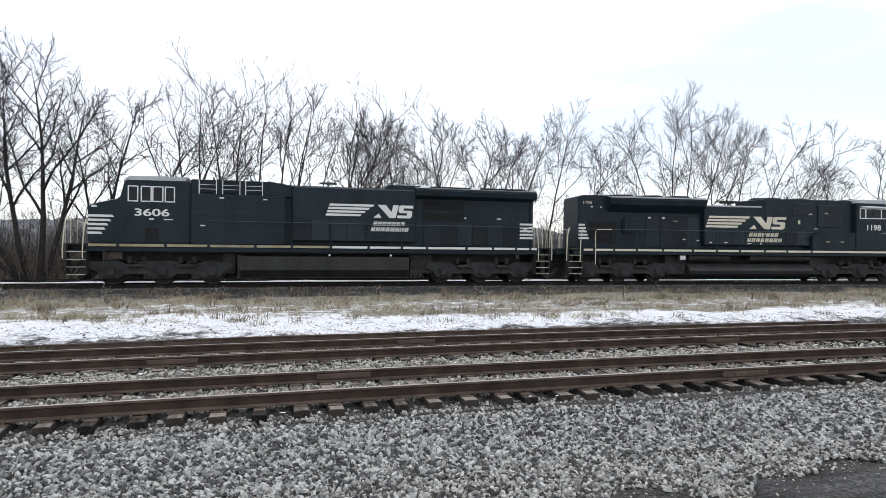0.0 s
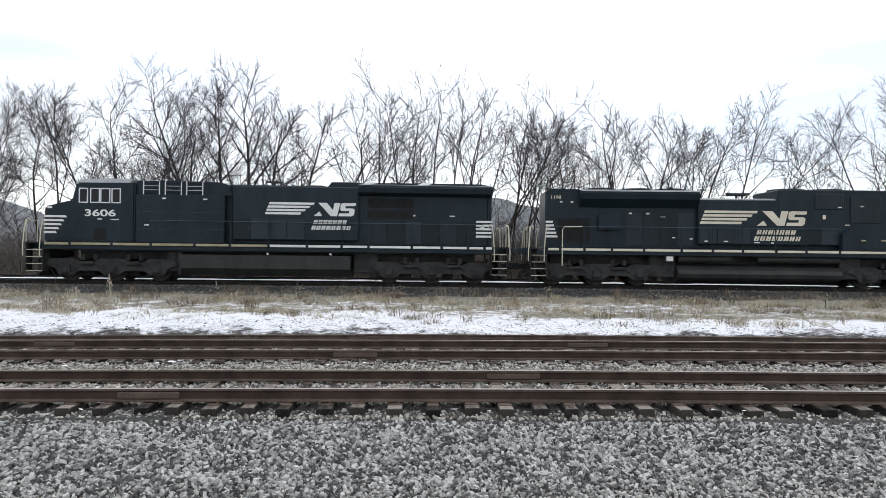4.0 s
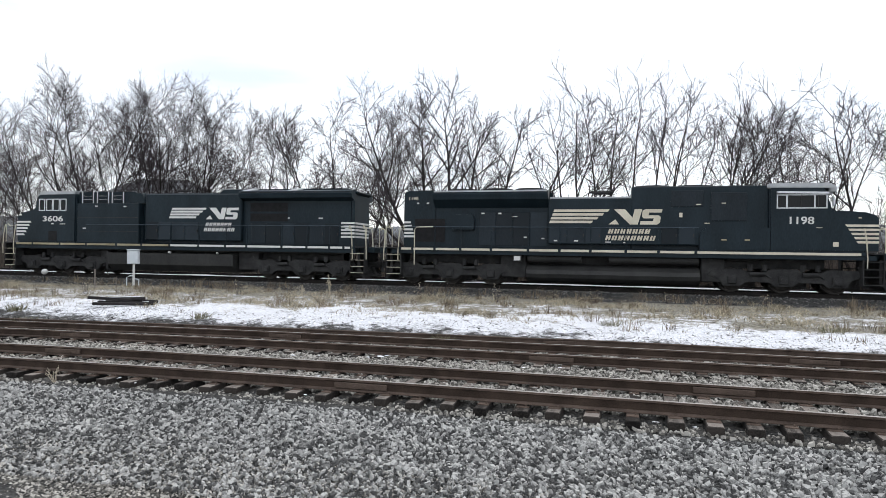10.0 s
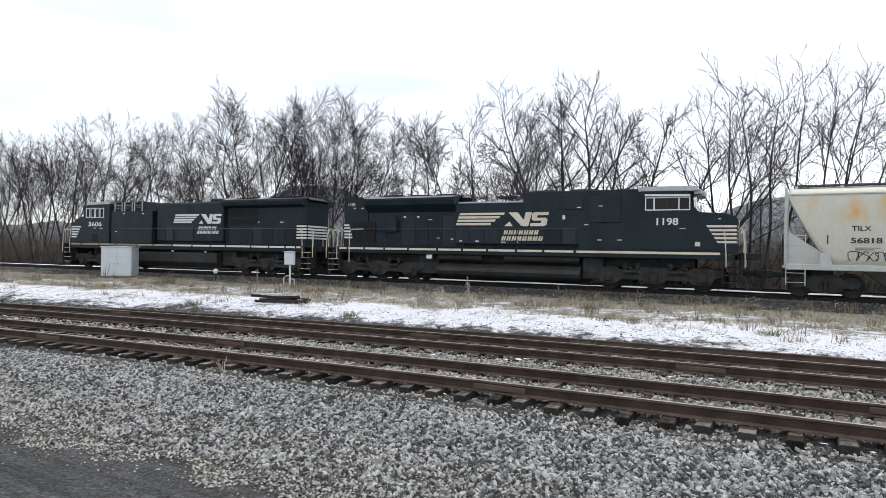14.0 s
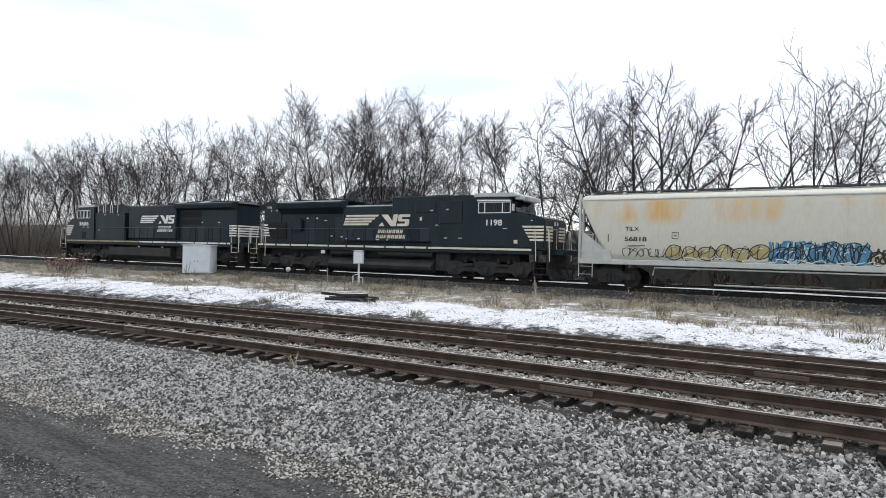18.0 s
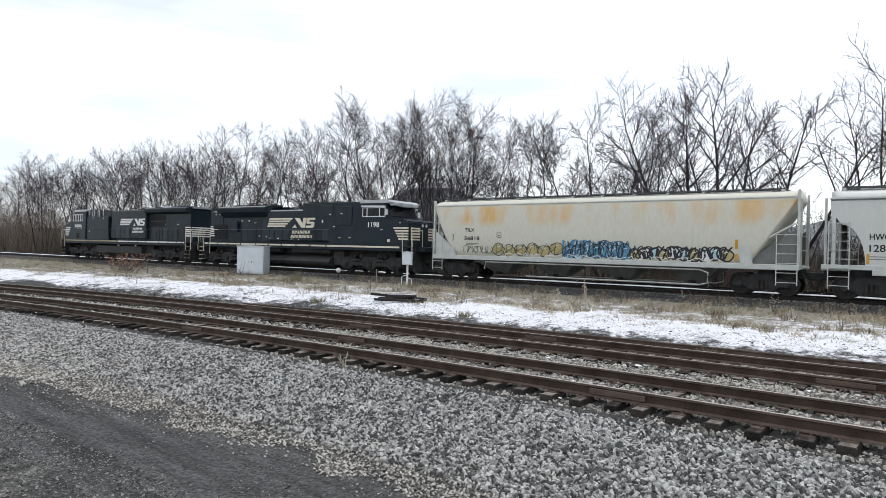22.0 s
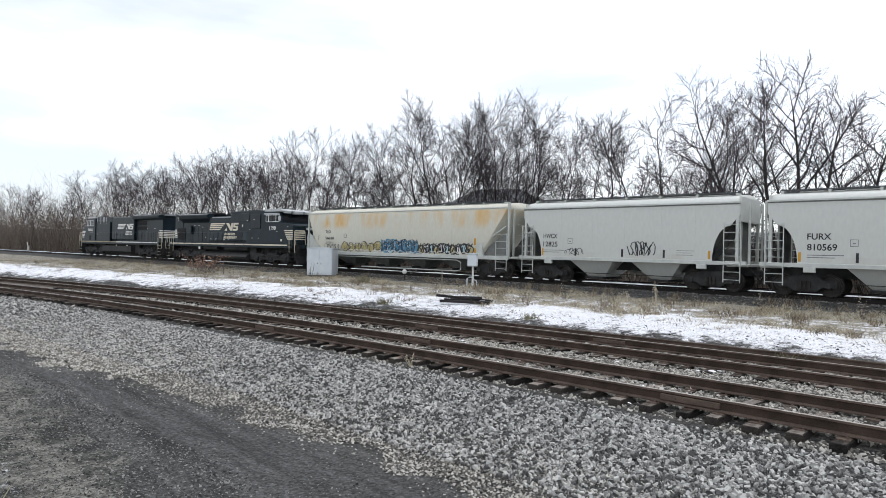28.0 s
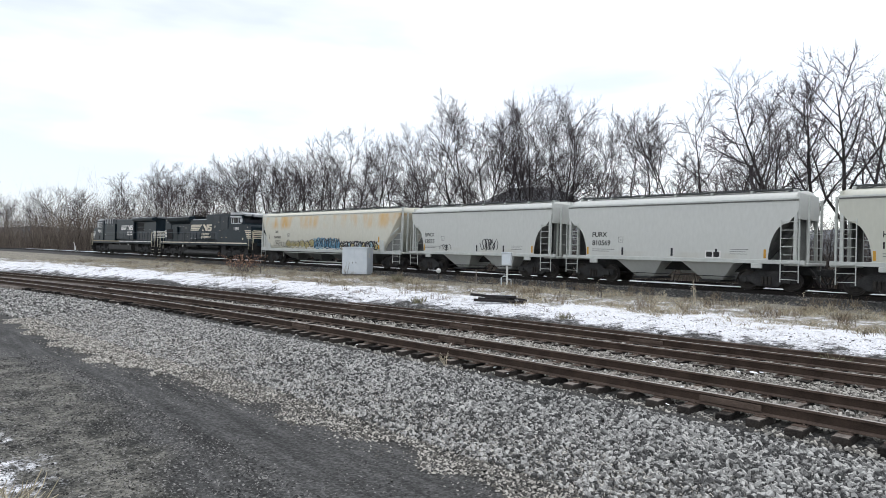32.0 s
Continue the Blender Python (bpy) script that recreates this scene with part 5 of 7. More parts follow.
def short_hopper(mark, number, tags, mid, label, at=-4.15):
    C = thing("covered_hopper", label, "freight car", "covered hoppers")
    coat = FADED_CAR if number == "12" else GREY_CAR

    def bottom(x):
        return 1.22 + 2.35 * max(0.0, min(1.0, (abs(x) - 3.55) / 1.9))

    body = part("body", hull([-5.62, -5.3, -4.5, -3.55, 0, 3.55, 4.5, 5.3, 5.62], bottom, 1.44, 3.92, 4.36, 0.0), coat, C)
    # Down-facing slopes get the dark tone: their shade is put into colour.
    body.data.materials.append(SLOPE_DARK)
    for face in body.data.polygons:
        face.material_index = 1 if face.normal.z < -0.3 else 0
    for side in (-1, 1):
        arc = [(4.5 + 0.78 * (1 - math.cos(a)), 1.3 + 1.62 * math.sin(a)) for a in [math.pi / 2 * k / 10 for k in range(11)]] + [(5.66, 3.4)]
        out = [(-5.68, 3.98)] + [(-a, b) for a, b in arc[::-1]] + arc + [(5.68, 3.98)]
        part("side_sheet", slabs((out, *sorted((side * 1.49, side * 1.505)))), coat, C)
        part("eave_rail", boxes((-5.7, 5.7, *sorted((side * 1.47, side * 1.56)), 3.90, 3.98), bevel=0.01), GREY_TRIM, C)
        # Dark strip stands for the shadow line under the eave.
        part("eave_shade", boxes((-5.66, 5.66, *sorted((side * 1.505, side * 1.53)), 3.85, 3.90)), SLOPE_DARK, C)
        part("side_sill", boxes((-5.95, 5.95, *sorted((side * 1.40, side * 1.55)), 1.18, 1.36), bevel=0.015), GREY_TRIM, C)
        for x in (-4.05, 4.05):
            part("jacking_pad", boxes((x - 0.22, x + 0.22, *sorted((side * 1.42, side * 1.56)), 0.98, 1.19), bevel=0.02), GREY_TRIM, C)
        for x in (-5.55, 5.55):
            part("corner_post", boxes((x - 0.06, x + 0.06, *sorted((side * 1.36, side * 1.5)), 1.2, 3.9)), GREY_TRIM, C)
        for s in (-1, 1):
            ladder(C, s * 5.02, s * 5.72, side * 1.56, 0.42, 3.05, 8, GREY_TRIM)
        for x in (-4.42, -2.4, 0.2, 2.3, 4.38):
            part("reflector", boxes((x - 0.05, x + 0.05, *sorted((side * 1.506, side * 1.514)), 1.42, 1.80)), AMBER if abs(x) > 4 else SPRAY_BLACK, C)
    for x in (-1.55, 1.85):
        bm = loft([[(x - w, -d, z), (x + w, -d, z), (x + w, d, z), (x - w, d, z)] for w, d, z in ((0.46, 0.72, 0.38), (0.52, 0.8, 0.44), (1.22, 1.40, 1.2))])
        h = part("hopper_bay", bm, coat, C)
        part("outlet_gate", boxes((x - 0.5, x + 0.5, -1.1, 1.1, 0.27, 0.38), bevel=0.02), UNDER, h)
    part("centre_sill", boxes((-5.9, 5.9, -0.25, 0.25, 0.75, 1.18)), UNDER, C)
    part("brake_reservoir", tubes([(-0.2, 0.5, 0.8), (0.7, 0.5, 0.8)], r=0.2, sides=12), GREY_TRIM, C)
    part("brake_rod", tubes([(-2.6, -1.0, 0.55), (3.0, -1.0, 0.55)], r=0.02), UNDER, C)
    roof_walk(C, 10.8, 4.32, GREY_TRIM)
    for s in (-1, 1):
        part("end_sheet", slabs(([(s * 5.58, 3.1), (s * 5.66, 3.1), (s * 5.66, 4.2), (s * 5.58, 4.2)], -1.38, 1.38)), coat, C)
        part("end_bulkhead", boxes((*sorted((s * 5.36, s * 5.40)), -0.8, 0.8, 1.2, 3.3), bevel=0.005), SLOPE_DARK, C, "sooty end bulkhead")
        for y in (-0.55, 0.55):
            part("end_stiffener", boxes((*sorted((s * 5.40, s * 5.47)), y - 0.05, y + 0.05, 1.2, 3.3)), GREY_TRIM, C)
        brake_end(C, s * 5.98, s, GREY_TRIM)
    car_truck(C, -4.32)
    car_truck(C, 4.32)
    lettering(mark, at, -1.512, 2.32, 0.215 * len(mark), 0.25, INK, C, "reporting_mark", 0.016)
    lettering(number, at, -1.512, 1.88, 0.177 * len(number), 0.27, INK, C, "reporting_mark", 0.016)
    for u, v, z0, z1 in ((at, at + 1.3, 1.68, 1.71), (at, at + 1.0, 1.58, 1.61), (2.9, 3.7, 1.77, 1.79), (2.9, 3.6, 1.67, 1.69), (2.9, 3.65, 1.57, 1.59), *frame_mark(at + 1.5, 2.05)):
        part("data_line", boxes((u, v, -1.511, -1.506, z0, z1)), SLOPE_DARK, C)
    rng = random.Random(int(number))
    for x, z, w, h, n, wd in tags:
        for k in range(n):
            bm = bmesh.new()
            ribbon(bm, squiggle(rng, x + w * k / n * 0.9, z, w / n * 1.6, h, 2), wd, lambda q: 1.505, 0.008)
            part("graffiti_stroke", bm, SPRAY_BLACK, C, "black scrawled graffiti tag")
    for x in (-3.3, -1.45, 0.3, 2.15, 3.75) if number == "12825" else ():
        part("sheet_seam", boxes((x - 0.006, x + 0.006, -1.508, -1.504, 1.38, 3.84)), GREY_TRIM, C)
    if number == "810569":
        part("stencil_patch", boxes((1.85, 2.12, -1.515, -1.508, 1.43, 1.66), (2.18, 2.45, -1.515, -1.508, 1.43, 1.66)), INK, C)
        part("stencil_border", boxes((1.8, 2.5, -1.511, -1.506, 1.38, 1.71)), WHITE, C)
    CARS.append((C, mid, 4.32))
    return C


long_hopper()
short_hopper("HWCX", "12825", [(-3.05, 1.48, 1.0, 0.36, 3, 0.03), (0.55, 1.48, 1.2, 0.72, 4, 0.05)], 70.55, "light grey two-bay covered hopper car with black graffiti tags", -4.38)
short_hopper("FURX", "810569", [], 83.02, "light grey two-bay covered hopper car with stencilled black patches")
short_hopper("HW", "12", [], 95.85, "yellowed pale grey two-bay covered hopper car")


# ---- bare trees ----
GOLD = 2.39996


class Wood:
    """Gathers the tapering bars of one tree, in two skins: trunk and limbs, and the finer crown."""

    def __init__(self, seed):
        self.rng = random.Random(seed)
        self.skins = {"trunk": ([], []), "crown": ([], [])}

    def bar(self, skin, pts, r0, r1, sides=3):
        vs, fs = self.skins[skin]
        i0, n = len(vs), len(pts)
        d = (pts[-1] - pts[0]).normalized()
        u = d.cross(Vector((0.0, 1.0, 0.0)) if abs(d.y) < 0.8 else Vector((1.0, 0.0, 0.0))).normalized()
        w = d.cross(u)
        spokes = [u * math.cos(6.2832 * k / sides) + w * math.sin(6.2832 * k / sides) for k in range(sides)]
        for i in range(n - 1):
            r = r0 + (r1 - r0) * i / (n - 1)
            vs.extend([tuple(pts[i] + s * r) for s in spokes])
        vs.append(tuple(pts[-1]))
        for i in range(n - 2):
            a = i0 + i * sides
            for k in range(sides):
                j = (k + 1) % sides
                fs.append((a + k, a + j, a + sides + j, a + sides + k))
        a, end = i0 + (n - 2) * sides, len(vs) - 1
        for k in range(sides):
            fs.append((a + k, a + (k + 1) % sides, end))

    def bow(self, p, d, length, n, wander, rise):
        """A path that wavers and turns towards the light."""
        pts, e, g = [p], d.copy(), self.rng.gauss
        for k in range(n):
            e = (e + Vector((g(0, wander), g(0, wander), g(0, wander * 0.5) + rise))).normalized()
            pts.append(pts[-1] + e * (length / n))
        return pts

    def off(self, d, deg, around):
        side = d.cross(Vector((0.31, 0.95, 0.1))).normalized()
        up = d.cross(side)
        a = radians(deg)
        return (d * math.cos(a) + (side * math.cos(around) + up * math.sin(around)) * math.sin(a)).normalized()

    @staticmethod
    def spot(pts, u):
        i = min(int(u * (len(pts) - 1)), len(pts) - 2)
        return pts[i].lerp(pts[i + 1], u * (len(pts) - 1) - i), (pts[i + 1] - pts[i]).normalized()

    def fork(self, p, d, length, r, level, dense, fine):
        """A limb (level 1), branch (2), twig (3) or tip (4) with all that it carries."""
        rng = self.rng
        if level == 4:
            return self.bar("crown", [p, p + d * length], r, 0.003, 3)
        pts = self.bow(p, d, length, (0, 5, 3, 1)[level], (0, 0.10, 0.12, 0.13)[level], (0, 0.06, 0.055, 0.04)[level])
        self.bar("trunk" if level == 1 else "crown", pts, r, r * 0.38, 4 if level == 1 else 3)
        count = max(1, round(dense * (0, 9, 8, 2.6)[level] * rng.uniform(0.75, 1.25)))
        around = rng.uniform(0, 6.28)
        for k in range(count):
            u = 0.22 + 0.76 * (k + rng.uniform(0.1, 0.9)) / count
            q, e = self.spot(pts, min(u, 0.98))
            around += GOLD + rng.uniform(-0.5, 0.5)
            size = length * rng.uniform(*((0, 0), (0.44, 0.7), (0.38, 0.6), (0.34, 0.55))[level]) * (1.1 - 0.45 * u)
            thin = (0, 0.025, 0.0135, 0.0075)[level] * fine
            self.fork(q, self.off(e, rng.uniform(24, 52), around), size, min(thin, r * 0.7), level + 1, dense, fine)

    def stem(self, base, lean, curve, tall, r, dense, fine, limbs, clear):
        """One upright: lean and curve in degrees to the right, tall its height, clear the bare share of it."""
        rng = self.rng
        n, pts = 9, [Vector((base, rng.uniform(-0.35, 0.35) if base else 0.0, -0.4))]
        tilt, swing = rng.uniform(-7, 7), 0.0
        for k in range(n):
            a = radians(lean + curve * k / (n - 1) + swing)
            swing += rng.gauss(0, 3.2)
            b = radians(tilt)
            step = (tall + 0.4) / n / max(0.45, math.cos(radians(lean + curve * 0.5)))
            pts.append(pts[-1] + Vector((math.sin(a), math.sin(b), math.cos(a) * math.cos(b))) * step)
        self.bar("trunk", pts, r, 0.014, 7)
        long = (pts[-1] - pts[0]).length
        around = rng.uniform(0, 6.28)
        for k in range(limbs):
            u = clear + (0.985 - clear) * ((k + rng.random()) / limbs) ** 0.72
            q, e = self.spot(pts, u)
            around += GOLD + rng.uniform(-0.6, 0.6)
            size = long * rng.uniform(0.27, 0.46) * (1.2 - 0.74 * u)
            self.fork(q, self.off(e, rng.uniform(28, 55), around), size, max(0.022, r * 0.55 * (1.15 - u)), 1, dense, fine)

    def meshes(self):
        out = []
        for name in ("trunk", "crown"):
            me = bpy.data.meshes.new(name)
            me.from_pydata(self.skins[name][0], [], self.skins[name][1])
            me.materials.append(BARK if name == "trunk" else TWIG)
            out.append(me)
        return out


def wood_edge(bearing, back):
    """The place on a bearing, in degrees to the right, that lies so far behind the train's track."""
    s, c, d = math.sin(radians(bearing)), math.cos(radians(bearing)), 20.0
    while d * c < train_line(d * s) + back:
        d += 0.4
    return d * s, d * c


def set_tree(meshes, bearing, back, tall, width, turn, label):
    x, y = wood_edge(bearing, back)
    tr = thing("tree", label, "tree", "treeline")
    for name, me in zip(("trunk", "crown"), meshes):
        part(name, me, None, tr)
    tr.matrix_basis = pose(x, y, ground_level(x, y), 0, 0, turn) @ Matrix.Diagonal((tall * width, tall * width, tall, 1))
    return tr


def crown_height(bearing, back, top):
    """The height of a tree whose crown reaches so many degrees over the horizon."""
    x, y = wood_edge(bearing, back)
    return EYE.z + math.hypot(x, y) * math.tan(radians(top)) - ground_level(x, y)


def tree(seed, bearing, top, label, stems, dense=1.0, limbs=9, back=11.0, fine=1.0, stout=1.0, clear=0.42):
    """A tree of the wood's edge, its stems as (base offset, lean, curve, share of the height), broadside to the track."""
    tall = crown_height(bearing, back, top)
    w = Wood(seed)
    for base, lean, curve, share in stems:
        w.stem(base, lean, curve, tall * share * 0.9, 0.0082 * tall * stout * (0.6 + 0.4 * share), dense, fine, max(4, round(limbs * (0.5 + 0.5 * share))), clear)
    return set_tree(w.meshes(), bearing, back, 1.0, 1.0, -bearing * 0.8, label)


def wild_tree(seed, stems, spread_deg, dense, limbs, fine):
    """A tree one metre high at scale, for the ranks that stand behind."""
    w = Wood(seed)
    for k in range(stems):
        side = (k - (stems - 1) / 2) / max(1, stems - 1) * 2
        w.stem(side * 0.3, side * spread_deg + w.rng.uniform(-5, 5), w.rng.uniform(-8, 8), 9.3 * w.rng.uniform(0.8, 1.0), w.rng.uniform(0.035, 0.06), dense, fine, limbs, 0.22)
    for vs, _ in w.skins.values():
        for i, v in enumerate(vs):
            vs[i] = (v[0] / 10, v[1] / 10, v[2] / 10)
    return w.meshes()


SPREADING, SLENDER, THICKET = "bare spreading tree with dark bark at the wood's edge", "slender leafless tree in the treeline behind the track", "bare many-stemmed tree with a rounded crown of fine twigs"
FORKED, LEANING = "tall bare tree forked low into dark winding limbs", "bare tree with stems that lean out over the brush"

# along the wood's edge, from the far bend round to the clearing
tree(101, -71.8, 7.0, THICKET, ((-1.2, -14, 4, 0.9), (-0.4, -4, 2, 1.0), (0.3, 8, -2, 0.96), (1.2, 18, -6, 0.85)), 0.9, 7, 12, 1.5)
tree(102, -68.6, 7.6, THICKET, ((-1.4, -18, 8, 0.9), (0, -2, 2, 1.0), (0.6, 12, -3, 0.95), (1.5, 20, -6, 0.8)), 0.9, 7, 11, 1.4)
tree(103, -65.4, 8.6, THICKET, ((-0.8, -12, 5, 0.92), (0, 3, -4, 1.0), (0.9, 14, -5, 0.9)), 0.95, 8, 12, 1.3)
tree(104, -62.2, 9.0, THICKET, ((-1.3, -20, 10, 0.9), (-0.3, -6, 2, 1.0), (0.5, 6, 2, 0.97), (1.3, 22, -8, 0.8)), 0.95, 8, 12, 1.25)
tree(105, -60.0, 9.9, SLENDER, ((-0.4, -8, 5, 0.92), (0.2, 3, 0, 1.0)), 0.9, 9, 10, 1.2)
tree(106, -58.0, 10.9, SLENDER, ((0, 1, -4, 1.0), (0.5, 10, -3, 0.86), (-0.5, -14, 6, 0.8)), 0.95, 9, 11, 1.15)
tree(107, -55.9, 9.8, SLENDER, ((-0.3, -6, 8, 0.95), (0.4, 9, -4, 1.0)), 0.9, 9, 12, 1.15)
tree(108, -53.8, 9.7, SLENDER, ((0, -3, 4, 1.0), (0.5, 14, -6, 0.85)), 0.85, 9, 11, 1.1)
tree(109, -52.2, 9.9, LEANING, ((0.3, -46, 18, 0.55), (0, -36, 20, 0.8), (-0.3, -10, 4, 1.0)), 0.8, 9, 10, 1.1)
tree(110, -47.0, 13.3, SPREADING, ((0, -34, 14, 0.86), (0.15, -17, 6, 0.97), (0.3, 1, 2, 1.0), (0.4, 16, 2, 0.97), (0.5, 34, -8, 0.84), (0.5, 42, -6, 0.62), (-0.1, -46, 12, 0.6)), 1.1, 14, 10, 1.05, 1.1, 0.3)
tree(111, -41.6, 10.7, LEANING, ((0, 34, -10, 0.8), (-0.3, 18, -6, 0.95), (-0.6, -6, 2, 1.0)), 1.0, 10, 12, 1.05)
tree(112, -39.6, 13.4, THICKET, ((-1.9, -17, 10, 0.88), (-1.3, -8, 6, 0.95), (-0.7, -4, 3, 1.0), (0, 1, 0, 1.0), (0.6, 5, -2, 0.98), (1.2, 9, -3, 0.95), (1.9, 14, -6, 0.9), (2.5, 20, -9, 0.8)), 1.05, 11, 11, 1.0, 0.85, 0.36)
tree(113, -31.3, 12.0, SLENDER, ((0, -16, 18, 0.96), (0.25, 4, -2, 1.0), (0.4, 14, -4, 0.72)), 0.95, 11, 11, 1.0)
tree(114, -25.6, 12.9, SPREADING, ((-0.1, -28, 16, 0.95), (0, -12, 8, 0.98), (0.1, 4, 4, 1.0), (0.3, 20, -2, 0.98), (0.4, 36, -16, 0.82)), 0.95, 11, 11, 1.0, 1.05, 0.28)
tree(115, -21.6, 9.0, LEANING, ((0, -34, 12, 0.9), (0.4, -14, 8, 1.0), (1.0, 10, 2, 0.9)), 0.8, 8, 14, 0.95)
tree(116, -17.5, 15.6, FORKED, ((0.0, -32, 24, 0.97), (0.1, -18, 16, 0.9), (0.35, 3, 3, 1.0), (0.45, 16, -10, 0.86), (-0.1, -40, -8, 0.5)), 0.95, 12, 8, 1.05, 1.75, 0.3)
tree(117, -12.6, 13.5, FORKED, ((0.0, 1, 0, 1.0), (0.1, 26, 6, 0.88), (0.05, -12, -16, 0.78)), 0.9, 9, 9, 1.05, 1.5, 0.34)
tree(118, -9.9, 12.5, LEANING, ((0, 44, -20, 0.96), (0.3, 38, -6, 0.84), (0.7, 30, -10, 0.98), (1.1, 20, -4, 0.9), (-0.3, 52, -14, 0.66)), 0.72, 8, 10, 1.0, 1.1)
tree(119, -5.2, 15.3, SLENDER, ((-0.6, -6, 2, 0.9), (0, 2, 4, 1.0), (0.5, 9, -3, 0.97)), 0.72, 8, 10, 1.0)
tree(120, -2.6, 15.7, SLENDER, ((-0.4, 3, 4, 0.96), (0.3, 8, 6, 1.0), (0.8, 16, 4, 0.9)), 0.72, 8, 11, 1.0)
tree(121, 0.3, 14.2, LEANING, ((0, 14, 10, 0.92), (0.4, 6, 6, 1.0), (0.9, 22, 4, 0.84)), 0.72, 8, 10, 1.0)
tree(122, 3.2, 13.6, LEANING, ((0, 30, -2, 1.0), (0.5, 22, 4, 0.9), (1.0, 34, -8, 0.84)), 0.72, 8, 11, 1.0)
tree(123, 5.7, 13.7, SLENDER, ((-0.3, 10, 4, 0.92), (0.3, 3, 2, 1.0), (0.7, 16, -6, 0.85)), 0.72, 8, 12, 0.95)
tree(124, 8.3, 11.3, SLENDER, ((-0.2, -3, 2, 1.0), (0.3, 8, -2, 0.94), (0.7, 18, -8, 0.8)), 0.85, 8, 12, 0.95)
tree(125, 12.3, 12.3, SPREADING, ((-0.6, -28, 14, 0.92), (-0.2, -16, 6, 0.96), (0, -3, 2, 1.0), (0.4, 10, 0, 0.94), (0.6, 18, -4, 0.9)), 0.85, 8, 11, 0.95)
tree(126, 16.1, 13.1, FORKED, ((0, -4, 6, 1.0), (0.2, 17, -4, 0.9), (0.1, -24, 14, 0.72)), 0.85, 9, 10, 1.0, 1.25)
tree(127, 18.8, 10.9, SLENDER, ((-0.3, 4, 2, 0.96), (0.3, 10, -2, 1.0), (0.8, 20, -6, 0.85)), 0.85, 8, 12, 0.95)
tree(128, 21.4, 12.5, SLENDER, ((0, 6, 4, 1.0), (0.3, -6, 6, 0.84)), 0.85, 9, 11, 0.95)
tree(129, 24.0, 12.4, LEANING, ((0, 8, 4, 1.0), (0.5, 22, 0, 0.86), (0.9, 38, 0, 0.6), (1.2, 52, -8, 0.42)), 0.85, 9, 11, 0.95)
tree(130, 35.3, 12.6, THICKET, ((-0.5, -44, 14, 0.6), (-0.4, -30, 12, 0.82), (-0.2, -17, 8, 0.93), (0, -6, 3, 1.0), (0.2, 6, -1, 0.98), (0.4, 17, -4, 0.9), (0.5, 28, -6, 0.78)), 1.0, 8, 10, 0.9, 0.8, 0.3)
tree(131, 39.0, 10.5, LEANING, ((-0.4, -6, 4, 0.95), (0, 10, 2, 1.0), (0.4, 26, 0, 0.95), (0.8, 40, -4, 0.84)), 0.95, 8, 11, 0.9, 0.9, 0.3)
tree(132, 44.6, 7.0, SLENDER, ((-0.3, -18, 6, 0.9), (0, 2, 4, 1.0), (0.3, 22, -6, 0.85)), 0.85, 7, 13, 0.85)
tree(133, 48.3, 8.0, SLENDER, ((-0.3, -12, 6, 0.95), (0.2, 6, 2, 1.0), (0.5, 24, -6, 0.85)), 0.85, 8, 12, 0.9)

# lower ranks between and behind
WILD = [wild_tree(1, 2, 12, 0.8, 8, 0.8), wild_tree(2, 3, 20, 0.75, 6, 0.8), wild_tree(3, 3, 26, 0.75, 6, 0.8), wild_tree(4, 4, 22, 0.7, 5, 0.8), wild_tree(5, 4, 30, 0.7, 5, 0.8), wild_tree(6, 2, 16, 0.8, 8, 0.8)]
SKYLINE = ((-86, 3.6), (-83.7, 4.0), (-79.4, 4.9), (-76.7, 4.9), (-74.1, 6.3), (-70.9, 7.0), (-66.9, 8.0), (-63.8, 8.8), (-61, 9.2), (-54, 9.6), (-51, 10.2), (-46, 11.5), (-37, 12), (-31, 10.5), (-25, 11), (-20, 10.5), (-13, 12), (-6, 13), (0.6, 12.5), (5, 11.5), (9, 9.5), (16, 10.5), (23, 9.5), (25.5, 8.0), (34, 7), (44, 6.4), (52, 6.6))
bearings, tops = [b for b, _ in SKYLINE], [t for _, t in SKYLINE]
wood_rng = random.Random(77)
b = -89.0
while b < 52:
    b += wood_rng.uniform(0.4, 0.8) if b < -70 else wood_rng.uniform(0.5, 0.9) if b < -56 else wood_rng.uniform(1.0, 1.8) if b < -36 else wood_rng.uniform(4.0, 6.5)
    if 25.6 < b < 32.6:
        continue
    back = wood_rng.uniform(12, 26) if b > -60 else wood_rng.uniform(10, 22)
    top = float(np.interp(b, bearings, tops)) * (wood_rng.uniform(0.82, 1.02) if b < -60 else wood_rng.uniform(0.55, 0.85))
    set_tree(WILD[wood_rng.randrange(6)], b, back, crown_height(b, back, top), wood_rng.uniform(0.8, 1.1), wood_rng.uniform(0, 360), SLENDER)

# leafless shrubs at the foot of the wood
b = -58.0
while b < 25:
    b += wood_rng.uniform(1.2, 2.4)
    shrub = set_tree(WILD[wood_rng.randrange(1, 5)], b, wood_rng.uniform(7, 10), wood_rng.uniform(2.4, 4.4), wood_rng.uniform(1.1, 1.7), wood_rng.uniform(0, 360), "low leafless shrub of grey-brown stems under the trees")
    shrub.name = "shrub"
    tagged(shrub, category="shrub", group="shrubs at the wood's edge")

# undergrowth along the foot of the wood: bent canes with side shoots
brush_verts, brush_faces = [], []


